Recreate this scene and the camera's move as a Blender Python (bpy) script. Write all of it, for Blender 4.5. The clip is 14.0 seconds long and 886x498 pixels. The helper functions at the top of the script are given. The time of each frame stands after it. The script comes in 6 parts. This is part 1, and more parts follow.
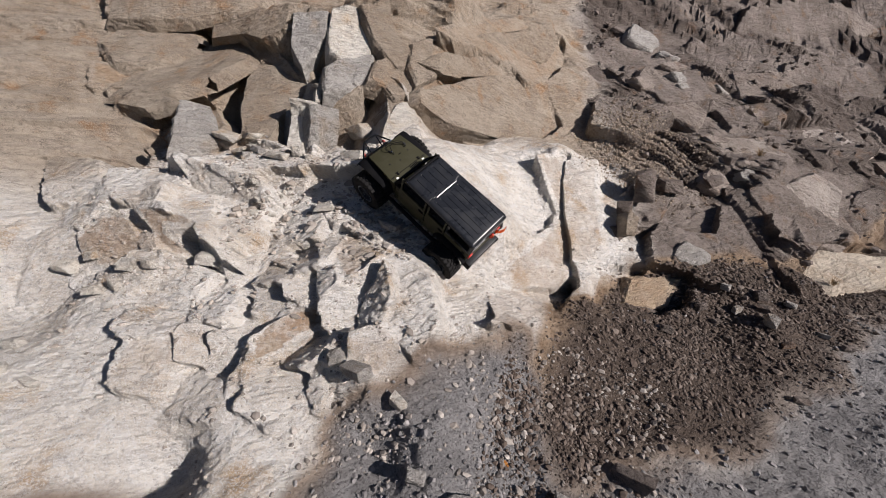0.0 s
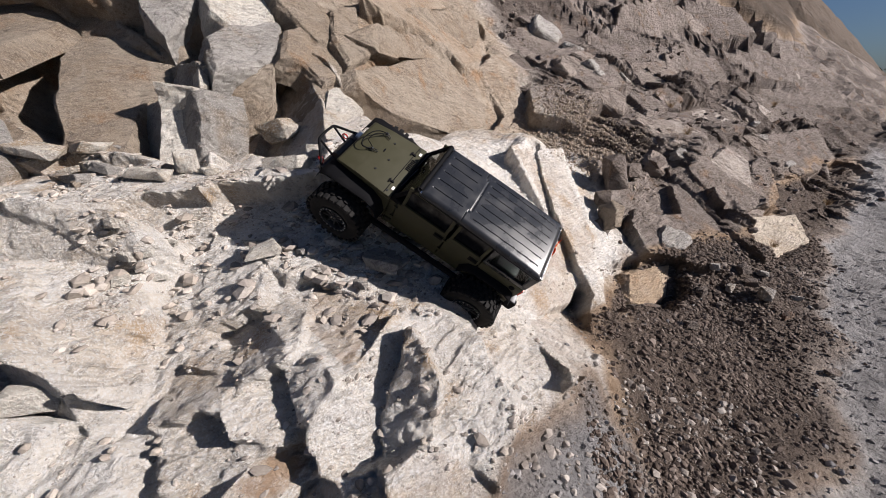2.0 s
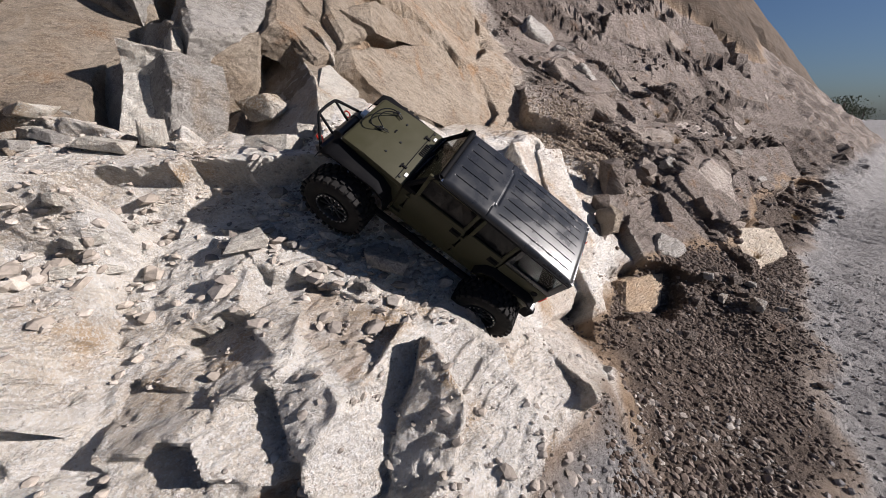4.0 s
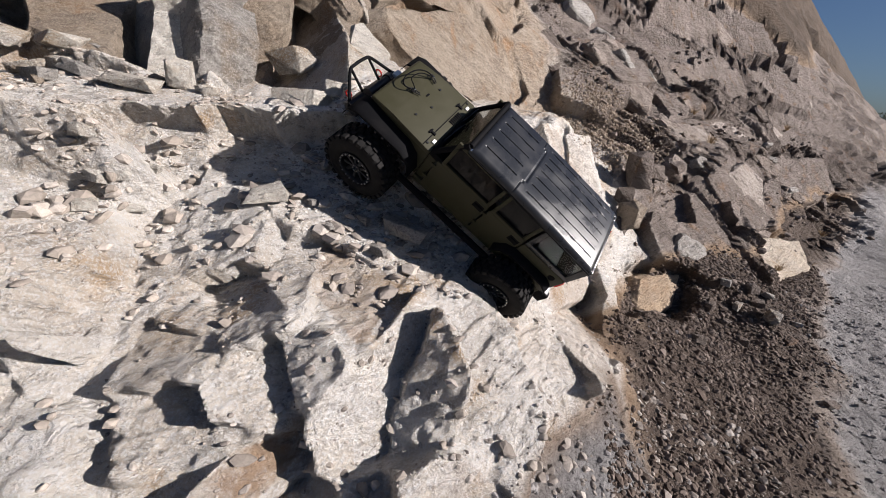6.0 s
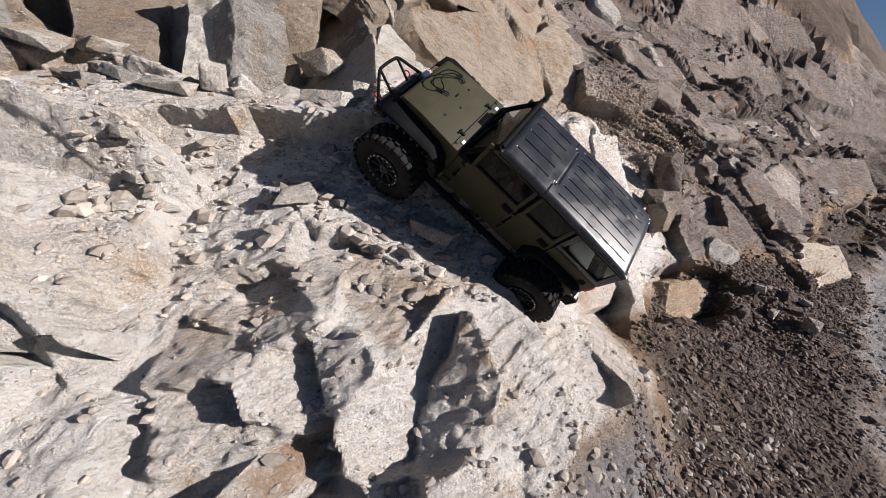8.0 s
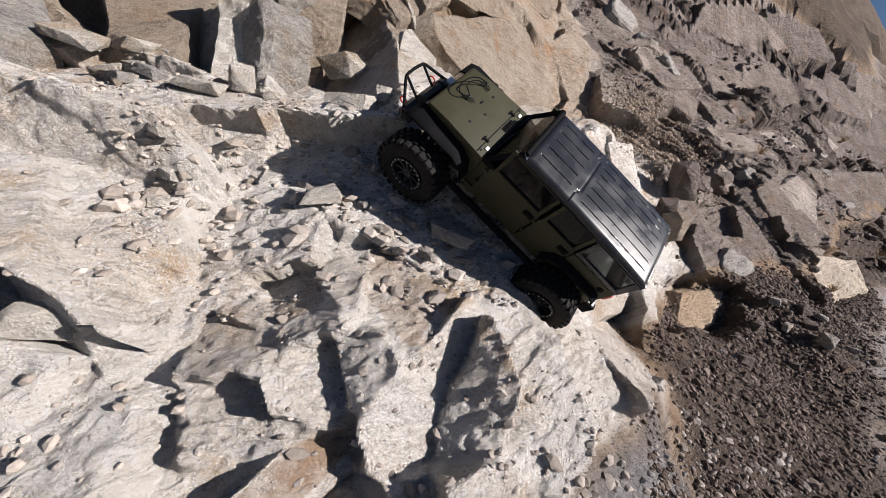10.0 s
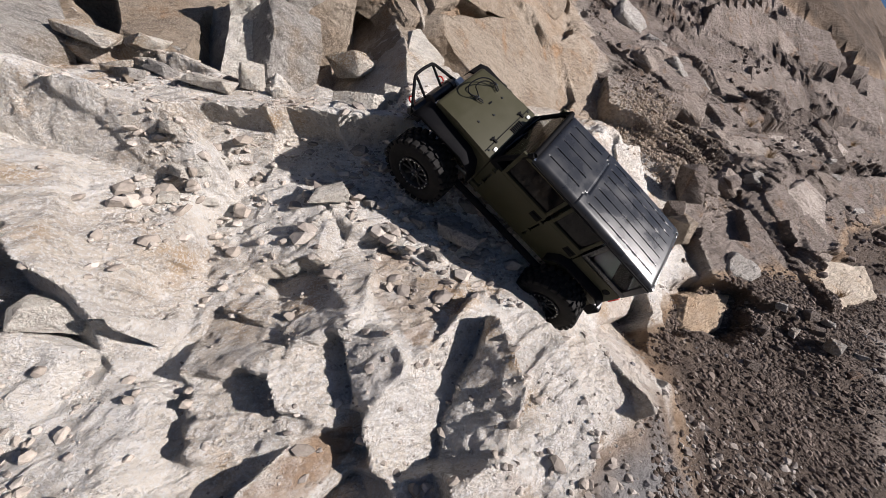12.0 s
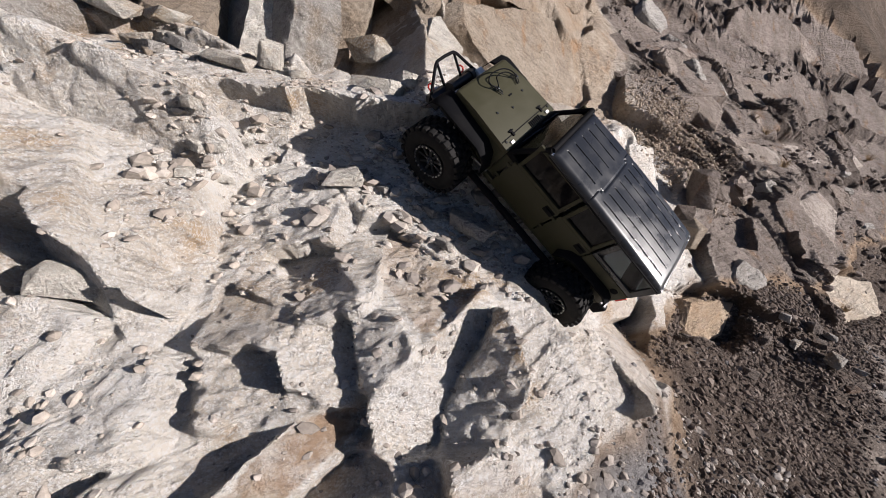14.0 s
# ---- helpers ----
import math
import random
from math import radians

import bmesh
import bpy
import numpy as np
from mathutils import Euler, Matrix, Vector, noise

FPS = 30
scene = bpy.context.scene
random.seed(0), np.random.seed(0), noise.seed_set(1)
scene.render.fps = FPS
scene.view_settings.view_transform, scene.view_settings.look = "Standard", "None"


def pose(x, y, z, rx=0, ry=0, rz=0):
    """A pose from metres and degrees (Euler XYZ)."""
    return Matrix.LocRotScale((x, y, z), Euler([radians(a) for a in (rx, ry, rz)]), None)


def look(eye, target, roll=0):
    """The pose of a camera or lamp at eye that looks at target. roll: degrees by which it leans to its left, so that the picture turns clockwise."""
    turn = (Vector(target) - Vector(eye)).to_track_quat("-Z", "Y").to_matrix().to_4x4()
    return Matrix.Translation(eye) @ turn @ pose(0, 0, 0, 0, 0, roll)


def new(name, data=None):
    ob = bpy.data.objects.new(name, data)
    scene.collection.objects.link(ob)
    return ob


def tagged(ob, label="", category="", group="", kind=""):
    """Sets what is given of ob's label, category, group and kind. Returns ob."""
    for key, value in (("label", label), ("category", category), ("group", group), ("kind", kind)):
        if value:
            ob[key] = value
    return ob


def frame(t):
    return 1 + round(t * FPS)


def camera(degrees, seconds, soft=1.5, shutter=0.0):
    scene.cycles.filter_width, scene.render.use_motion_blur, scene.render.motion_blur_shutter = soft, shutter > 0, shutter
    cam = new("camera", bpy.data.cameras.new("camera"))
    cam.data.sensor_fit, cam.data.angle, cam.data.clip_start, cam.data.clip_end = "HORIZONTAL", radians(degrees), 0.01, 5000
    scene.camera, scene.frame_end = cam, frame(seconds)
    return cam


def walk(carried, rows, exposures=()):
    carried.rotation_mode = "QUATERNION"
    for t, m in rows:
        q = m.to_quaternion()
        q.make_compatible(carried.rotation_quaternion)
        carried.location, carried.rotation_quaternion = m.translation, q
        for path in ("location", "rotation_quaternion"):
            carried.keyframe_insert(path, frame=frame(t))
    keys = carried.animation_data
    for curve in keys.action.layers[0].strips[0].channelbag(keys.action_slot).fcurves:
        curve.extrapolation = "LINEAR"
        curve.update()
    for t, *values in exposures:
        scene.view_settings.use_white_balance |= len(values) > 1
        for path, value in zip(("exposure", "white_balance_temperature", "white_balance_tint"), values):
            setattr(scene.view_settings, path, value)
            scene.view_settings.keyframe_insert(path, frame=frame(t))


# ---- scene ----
cam = camera(101.1, 14.0, soft=0.4)
PATH = [
    (0, (-0.0147, -0.0319, 1.1440), (-0.7717, 1.9530, 0.2623), -0.12),
    (0.2, (-0.1202, -0.1005, 1.1302), (-0.7366, 1.9492, 0.2883), -2.40),
    (0.5, (-0.2273, -0.1326, 1.1297), (-0.5974, 1.9528, 0.2328), -4.09),
    (0.7, (-0.2700, -0.1087, 1.1120), (-0.5258, 1.9841, 0.1929), 0.12),
    (1, (-0.2995, -0.0010, 1.0803), (-0.4563, 2.1161, 0.1951), -0.10),
    (1.2, (-0.3118, 0.0767, 1.0690), (-0.4614, 2.1788, 0.1477), -3.01),
    (1.5, (-0.3363, 0.1424, 1.0912), (-0.5445, 2.2393, 0.1694), -6.16),
    (1.7, (-0.3509, 0.1827, 1.0983), (-0.5765, 2.2922, 0.2100), -6.21),
    (2, (-0.3940, 0.2559, 1.0672), (-0.5021, 2.3906, 0.2180), -2.45),
    (2.2, (-0.4281, 0.2974, 1.0541), (-0.4552, 2.4405, 0.2195), -0.90),
    (2.5, (-0.4439, 0.3151, 1.0446), (-0.4794, 2.4693, 0.2394), -1.72),
    (3, (-0.4521, 0.3252, 1.0338), (-0.4288, 2.4726, 0.2101), -0.47),
    (3.2, (-0.4552, 0.3283, 1.0329), (-0.3901, 2.4823, 0.2291), -1.18),
    (5.3, (-0.4838, 0.3367, 1.0191), (-0.4591, 2.4291, 0.0645), 6.31),
    (5.5, (-0.4835, 0.3390, 1.0150), (-0.4701, 2.4283, 0.0533), 6.26),
    (6, (-0.4830, 0.3394, 1.0150), (-0.4737, 2.4277, 0.0513), 6.72),
    (6.5, (-0.4857, 0.3422, 1.0148), (-0.4627, 2.4349, 0.0607), 7.49),
    (7, (-0.4875, 0.3468, 1.0126), (-0.5024, 2.4327, 0.0437), 6.43),
    (7.5, (-0.4996, 0.3463, 1.0146), (-0.5838, 2.4360, 0.0576), 5.67),
    (8, (-0.4995, 0.3456, 1.0118), (-0.5986, 2.4289, 0.0421), 6.08),
    (8.5, (-0.5024, 0.3442, 1.0118), (-0.6153, 2.4218, 0.0316), 6.18),
    (9, (-0.5048, 0.3425, 1.0125), (-0.6148, 2.4221, 0.0362), 6.53),
    (9.2, (-0.5096, 0.3396, 1.0132), (-0.6334, 2.4196, 0.0394), 6.74),
    (11.5, (-0.5263, 0.3351, 1.0177), (-0.6743, 2.4225, 0.0632), 7.75),
    (12, (-0.5261, 0.3349, 1.0161), (-0.6891, 2.4148, 0.0478), 7.90),
    (12.5, (-0.5277, 0.3338, 1.0180), (-0.6830, 2.4098, 0.0401), 8.75),
    (13, (-0.5339, 0.3350, 1.0139), (-0.6887, 2.4033, 0.0198), 9.58),
    (13.5, (-0.5325, 0.3347, 1.0109), (-0.6719, 2.4016, 0.0117), 10.71),
    (14, (-0.5378, 0.3303, 1.0112), (-0.7072, 2.3877, -0.0030), 11.06),
]
walk(cam, [(t, look(eye, target, roll)) for t, eye, target, roll in PATH], exposures=((0.0, 0.33), (0.5, 0.33), (1.0, 0.49), (1.5, 0.59), (2.0, 0.67), (3.0, 0.74), (7.5, 0.75), (14.0, 0.74)))

# ---- light ----
SUN_EL, SUN_AZ = 24.5, 100.0  # degrees; azimuth clockwise from +y
world = bpy.data.worlds.new("sky")
scene.world = world
world.use_nodes = True
wn = world.node_tree.nodes
sky = wn.new("ShaderNodeTexSky")
sky.sky_type, sky.sun_disc = "NISHITA", False
sky.sun_elevation, sky.sun_rotation = radians(SUN_EL + 16), radians(SUN_AZ)
sky.air_density, sky.dust_density, sky.ozone_density = 1.0, 1.2, 1.5
tint = wn.new("ShaderNodeMix")
tint.data_type, tint.blend_type = "RGBA", "MULTIPLY"
tint.inputs[0].default_value, tint.inputs[7].default_value = 1.0, (0.74, 0.95, 1.32, 1.0)
world.node_tree.links.new(sky.outputs[0], tint.inputs[6])
world.node_tree.links.new(tint.outputs[2], wn["Background"].inputs[0])
wn["Background"].inputs[1].default_value = 0.022
sun = new("sun", bpy.data.lights.new("sun", "SUN"))
sun.data.energy, sun.data.angle, sun.data.color = 5.4, radians(0.55), (1.0, 0.925, 0.895)
sun_dir = Vector((math.sin(radians(SUN_AZ)) * math.cos(radians(SUN_EL)), math.cos(radians(SUN_AZ)) * math.cos(radians(SUN_EL)), math.sin(radians(SUN_EL))))
sun.matrix_world = look(sun_dir * 30, (0, 0, 0))


# ---- materials ----
def material(name, rough=0.8, metal=0.0):
    m = bpy.data.materials.new(name)
    m.use_nodes = True
    t = m.node_tree
    b = t.nodes["Principled BSDF"]
    b.inputs["Roughness"].default_value, b.inputs["Metallic"].default_value = rough, metal
    return m, t, b


def add(t, kind, **inputs):
    n = t.nodes.new(kind)
    for k, v in inputs.items():
        n.inputs[k.replace("_", " ")].default_value = v
    return n


def noise_tex(t, vec, scale, detail=6.0, rough=0.55, distortion=0.0):
    n = add(t, "ShaderNodeTexNoise", Scale=scale, Detail=detail, Roughness=rough, Distortion=distortion)
    t.links.new(vec, n.inputs["Vector"])
    return n.outputs[0]


def ramp(t, fac, lo, hi, a=0.0, b=1.0):
    n = t.nodes.new("ShaderNodeMapRange")
    n.interpolation_type = "SMOOTHSTEP"
    t.links.new(fac, n.inputs[0])
    for i, v in zip((1, 2, 3, 4), (lo, hi, a, b)):
        n.inputs[i].default_value = v
    return n.outputs[0]


def socket(t, ins, v):
    if hasattr(v, "links"):
        t.links.new(v, ins)
    elif isinstance(v, (tuple, list)):
        ins.default_value = (*v, 1.0)
    else:
        ins.default_value = v


def mix(t, fac, a, b, blend="MIX"):
    n = t.nodes.new("ShaderNodeMix")
    n.data_type, n.blend_type = "RGBA", blend
    socket(t, n.inputs[0], fac), socket(t, n.inputs[6], a), socket(t, n.inputs[7], b)
    return n.outputs[2]


def maths(t, op, a, b=0.0):
    n = t.nodes.new("ShaderNodeMath")
    n.operation = op
    socket(t, n.inputs[0], a), socket(t, n.inputs[1], b)
    return n.outputs[0]


def bump(t, b, height, strength, distance, after=None):
    n = add(t, "ShaderNodeBump", Strength=strength, Distance=distance)
    t.links.new(height, n.inputs["Height"])
    if after:
        t.links.new(after, n.inputs["Normal"])
    t.links.new(n.outputs[0], b.inputs["Normal"])
    return n.outputs[0]


def attribute(t, name):
    n = t.nodes.new("ShaderNodeAttribute")
    n.attribute_name = name
    return n.outputs["Fac"]


def place(t, stretch=(1, 1, 1), turn=(0, 0, 0)):
    """World position, stretched and turned."""
    g = t.nodes.new("ShaderNodeNewGeometry")
    m = t.nodes.new("ShaderNodeMapping")
    m.inputs["Rotation"].default_value = [radians(a) for a in turn]
    m.inputs["Scale"].default_value = stretch
    t.links.new(g.outputs["Position"], m.inputs["Vector"])
    return m.outputs[0]


def bedding(t, normal, along, across):
    """World position squeezed along the beds, so that noise runs in streaks; normal: across the beds."""
    g = t.nodes.new("ShaderNodeNewGeometry")
    n = Vector(normal).normalized()
    dot, push, wide, both = (t.nodes.new("ShaderNodeVectorMath") for _ in range(4))
    dot.operation, push.operation, wide.operation, both.operation = "DOT_PRODUCT", "SCALE", "SCALE", "ADD"
    dot.inputs[1].default_value, push.inputs[0].default_value = n, n * (across - along)
    wide.inputs["Scale"].default_value = along
    t.links.new(g.outputs["Position"], dot.inputs[0])
    t.links.new(g.outputs["Position"], wide.inputs[0])
    t.links.new(dot.outputs["Value"], push.inputs["Scale"])
    t.links.new(push.outputs[0], both.inputs[0])
    t.links.new(wide.outputs[0], both.inputs[1])
    return both.outputs[0]


def chisel(t, across, scale):
    """Heights of small angular flakes, drawn out along the beds."""
    n = add(t, "ShaderNodeTexVoronoi", Scale=scale)
    t.links.new(bedding(t, across, 0.42, 1.0), n.inputs["Vector"])
    return n.outputs["Distance"]


def rock_colour(t, pale, tan, ochre, grey, across=(-0.5, 0.61, 0.61), flakes=1.0):
    """Colour and height of broken rock: bedding streaks, rusty stains, pale dust, dark specks."""
    p = place(t)
    big = noise_tex(t, p, 4.5, 5, 0.6)
    vein = noise_tex(t, p, 16.0, 7, 0.7, 1.2)
    mid = noise_tex(t, p, 9.0, 6)
    bed = noise_tex(t, bedding(t, across, 0.38, 1.0), 22.0, 7, 0.68, 0.5)
    streak = noise_tex(t, bedding(t, across, 0.3, 1.0), 120.0, 5, 0.6, 0.3)
    fine = noise_tex(t, p, 70.0, 8, 0.78)
    grain = noise_tex(t, p, 260.0, 4, 0.75)
    c = mix(t, ramp(t, big, 0.40, 0.60), pale, tan)
    c = mix(t, ramp(t, vein, 0.50, 0.60, 0.0, 0.55), c, (min(0.78, pale[0] * 1.12), min(0.76, pale[1] * 1.14), min(0.73, pale[2] * 1.18)))
    c = mix(t, ramp(t, vein, 0.34, 0.44, 0.45, 0.0), c, grey)
    c = mix(t, ramp(t, bed, 0.46, 0.60, 0.0, 0.42), c, grey)
    c = mix(t, maths(t, "MULTIPLY", ramp(t, streak, 0.51, 0.60, 0.0, 0.42), ramp(t, mid, 0.38, 0.56)), c, (grey[0] * 0.62, grey[1] * 0.6, grey[2] * 0.58))
    c = mix(t, maths(t, "MULTIPLY", ramp(t, mid, 0.55, 0.72), ramp(t, big, 0.42, 0.6)), c, ochre)
    c = mix(t, ramp(t, fine, 0.36, 0.47, 0.65, 0.0), c, (grey[0] * 0.55, grey[1] * 0.53, grey[2] * 0.5))
    c = mix(t, ramp(t, grain, 0.48, 0.60, 0.0, 0.6), c, (min(0.8, pale[0] * 1.3), min(0.8, pale[1] * 1.3), min(0.8, pale[2] * 1.3)))
    h = maths(t, "ADD", maths(t, "MULTIPLY", fine, 1.5), maths(t, "MULTIPLY", bed, 1.2))
    h = maths(t, "ADD", h, maths(t, "ADD", maths(t, "MULTIPLY", chisel(t, across, 36.0), -1.5 * flakes), maths(t, "MULTIPLY", chisel(t, across, 110.0), -0.7 * flakes)))
    h = maths(t, "ADD", h, maths(t, "ADD", maths(t, "MULTIPLY", grain, 0.9), maths(t, "MULTIPLY", streak, 0.5)))
    return c, h


LAYERS = (0.56, 0.0, 1.0)  # across the beds of the brown slope


def rock_material(name, pale, tan, ochre, grey, vary=0.18, across=(-0.5, 0.61, 0.61)):
    m, t, b = material(name, 0.88)
    c, h = rock_colour(t, pale, tan, ochre, grey, across)
    info = t.nodes.new("ShaderNodeObjectInfo")
    c = mix(t, ramp(t, info.outputs["Random"], 0, 1, 0.0, vary), c, (tan[0] * 0.6, tan[1] * 0.58, tan[2] * 0.55))
    t.links.new(c, b.inputs["Base Color"])
    b.inputs["Specular IOR Level"].default_value = 0.25
    bump(t, b, h, 1.0, 0.010)
    return m


ROCK_BANK = rock_material("pale_rock", (0.70, 0.65, 0.575), (0.58, 0.505, 0.415), (0.46, 0.33, 0.21), (0.41, 0.378, 0.348), 0.15)
ROCK_TAN = rock_material("tan_rock", (0.355, 0.298, 0.236), (0.285, 0.22, 0.16), (0.31, 0.178, 0.092), (0.22, 0.185, 0.155))
ROCK_BROWN = rock_material("brown_rock", (0.23, 0.192, 0.168), (0.145, 0.116, 0.10), (0.18, 0.11, 0.07), (0.085, 0.07, 0.064), 0.5, LAYERS)

# the ground: rock, earth, gravel and dry brown slope, mixed by masks on the mesh
GROUND, gt, gb = material("ground_rock_and_scree", 0.92)
gb.inputs["Specular IOR Level"].default_value = 0.2
rc, rh = rock_colour(gt, (0.74, 0.69, 0.62), (0.63, 0.555, 0.465), (0.49, 0.36, 0.235), (0.45, 0.42, 0.39))
tc, th = rock_colour(gt, (0.38, 0.32, 0.255), (0.31, 0.24, 0.175), (0.31, 0.178, 0.092), (0.22, 0.185, 0.155))
bc, bh = rock_colour(gt, (0.14, 0.113, 0.097), (0.075, 0.06, 0.051), (0.115, 0.068, 0.042), (0.052, 0.043, 0.039), LAYERS)
gp = place(gt)
soil_n, soil_f = noise_tex(gt, gp, 14.0, 8, 0.7), noise_tex(gt, gp, 160.0, 5, 0.75)
soil = mix(gt, ramp(gt, soil_n, 0.35, 0.65), (0.068, 0.05, 0.04), (0.112, 0.084, 0.066))
soil = mix(gt, ramp(gt, soil_f, 0.52, 0.68, 0, 0.8), soil, (0.19, 0.158, 0.136))
grav = mix(gt, ramp(gt, soil_n, 0.3, 0.7), (0.20, 0.192, 0.19), (0.32, 0.308, 0.304))
grav = mix(gt, ramp(gt, soil_f, 0.35, 0.5, 0.8, 0.0), grav, (0.095, 0.088, 0.086))
gc = mix(gt, attribute(gt, "cliff"), rc, tc)
rusty = mix(gt, ramp(gt, noise_tex(gt, place(gt), 11.0, 6), 0.3, 0.7), (0.36, 0.27, 0.185), (0.33, 0.205, 0.12))
gc = mix(gt, maths(gt, "MULTIPLY", attribute(gt, "rust"), ramp(gt, noise_tex(gt, place(gt), 17.0, 7, 0.65), 0.35, 0.6, 0.25, 0.95)), gc, rusty)
pc, ph = rock_colour(gt, (0.26, 0.22, 0.193), (0.155, 0.127, 0.108), (0.22, 0.14, 0.09), (0.135, 0.115, 0.104), LAYERS)
gc = mix(gt, attribute(gt, "slope"), gc, mix(gt, attribute(gt, "brown"), pc, bc))
tan_soil = mix(gt, ramp(gt, soil_n, 0.35, 0.65), (0.23, 0.155, 0.10), (0.36, 0.27, 0.19))
gc = mix(gt, ramp(gt, attribute(gt, "earth"), 0.03, 0.35), gc, tan_soil)
gc = mix(gt, ramp(gt, attribute(gt, "earth"), 0.3, 0.95), gc, soil)
gc = mix(gt, attribute(gt, "soil"), gc, mix(gt, ramp(gt, noise_tex(gt, gp, 3.0, 6, 0.65), 0.35, 0.65), (0.062, 0.046, 0.034), (0.105, 0.078, 0.057)))
gc = mix(gt, attribute(gt, "gravel"), gc, grav)
gt.links.new(gc, gb.inputs["Base Color"])
bump(gt, gb, maths(gt, "ADD", rh, maths(gt, "MULTIPLY", soil_f, 0.8)), 1.0, 0.0085)


# ---- ground ----
HALF = math.sqrt(0.5)
# swells of the bank: across, up the slope, radius, height
SWELLS_WEST = [
    (-1.8, 1.1, 0.2, -0.124), (-1.8, 2.2, 0.12, -0.347), (-1.7, 1.8, 0.2, -0.070), (-1.65, 1.5, 0.35, -0.129),
    (-1.6, 2.2, 0.2, -0.045), (-1.5, 0.7, 0.2, -0.125), (-1.5, 1.2, 0.2, -0.069), (-1.3, 0.3, 0.2, 0.222),
    (-1.3, 1.6, 0.12, -0.091), (-1.3, 2.1, 0.12, 0.099), (-1.2, 1.1, 0.12, 0.054), (-1.2, 1.3, 0.2, 0.142),
    (-1.2, 1.8, 0.12, -0.006), (-1.2, 1.9, 0.12, -0.016), (-1.1, 1, 0.12, 0.038), (-1.1, 1.6, 0.12, -0.111),
    (-1.1, 1.7, 0.12, 0.050), (-1.05, 0.45, 0.35, -0.026), (-1.05, 2.25, 0.35, 0.293), (-1, 1.4, 0.12, -0.062),
    (-1, 1.8, 0.12, -0.043), (-0.9, 0.6, 0.12, -0.006),
]
SWELLS_MIDDLE = [
    (-0.9, 1, 0.2, -0.020), (-0.9, 1.6, 0.12, 0.003), (-0.9, 2.4, 0.12, 0.131), (-0.8, 0.4, 0.12, -0.158),
    (-0.8, 0.8, 0.12, -0.023), (-0.8, 0.9, 0.12, -0.036), (-0.8, 1.1, 0.12, -0.055), (-0.8, 1.9, 0.12, 0.139),
    (-0.7, 0.3, 0.12, 0.166), (-0.7, 1, 0.12, 0.038), (-0.7, 1.4, 0.12, -0.013), (-0.7, 2.2, 0.12, 0.086),
    (-0.7, 2.5, 0.12, 0.201), (-0.6, 0.6, 0.12, -0.012), (-0.6, 0.9, 0.7, 0.206), (-0.6, 1.9, 0.12, -0.188),
    (-0.6, 2.5, 0.2, 0.209), (-0.5, 1, 0.12, 0.014), (-0.5, 1.5, 0.2, 0.197), (-0.4, 0.6, 0.12, -0.081),
    (-0.4, 1, 0.12, 0.124), (-0.4, 1.2, 0.12, 0.010),
]
SWELLS_LEDGE = [
    (-0.4, 1.8, 0.2, 0.003), (-0.4, 2.8, 0.12, 0.233), (-0.3, 0.7, 0.12, 0.075), (-0.3, 0.9, 0.12, -0.039),
    (-0.3, 1.1, 0.12, -0.072), (-0.3, 1.3, 0.12, 0.226), (-0.3, 2.2, 0.2, -0.029), (-0.3, 2.8, 0.12, -0.173),
    (-0.3, 3, 0.12, 0.097), (-0.2, 1, 0.12, 0.080), (-0.2, 1.5, 0.2, -0.057), (-0.2, 2.6, 0.2, 0.032),
    (-0.2, 3.1, 0.12, -0.112), (-0.1, 1.2, 0.12, -0.117), (-0.1, 1.7, 0.12, 0.077), (-0.1, 1.9, 0.12, 0.114),
    (0, 0.3, 0.35, -0.056), (0, 1.6, 0.12, 0.016), (0, 2.25, 0.35, -0.178), (0, 2.5, 0.12, -0.042),
    (0, 2.8, 0.12, -0.061), (0.15, 1.35, 0.35, -0.088),
]
SWELLS_EAST = [
    (0.15, 3.15, 0.35, -0.163), (0.2, 2.3, 0.12, 0.100), (0.3, 1, 0.2, 0.050), (0.4, 1.6, 0.12, -0.069),
    (0.5, 1.4, 0.12, -0.031), (0.5, 2.5, 0.2, -0.026), (0.5, 3.2, 0.2, -0.058), (0.6, 1.9, 0.2, -0.068),
    (0.6, 2.2, 0.2, -0.019), (0.7, 1.3, 0.12, 0.045), (0.8, 2.7, 0.2, -0.093), (0.9, 1.8, 0.12, 0.013),
    (0.9, 2.2, 0.12, 0.057), (0.9, 3, 0.12, -0.058), (1.2, 0.3, 0.7, -0.109), (1.2, 2.4, 0.35, 0.056),
    (1.3, 3.1, 0.12, 0.066), (1.5, 1.65, 0.35, -0.005), (1.5, 2.1, 0.2, -0.117), (1.6, 3, 0.2, -0.094),
    (1.7, 2.4, 0.12, 0.040), (2.4, 2.4, 0.7, -0.222),
]
SWELLS = SWELLS_WEST + SWELLS_MIDDLE + SWELLS_LEDGE + SWELLS_EAST


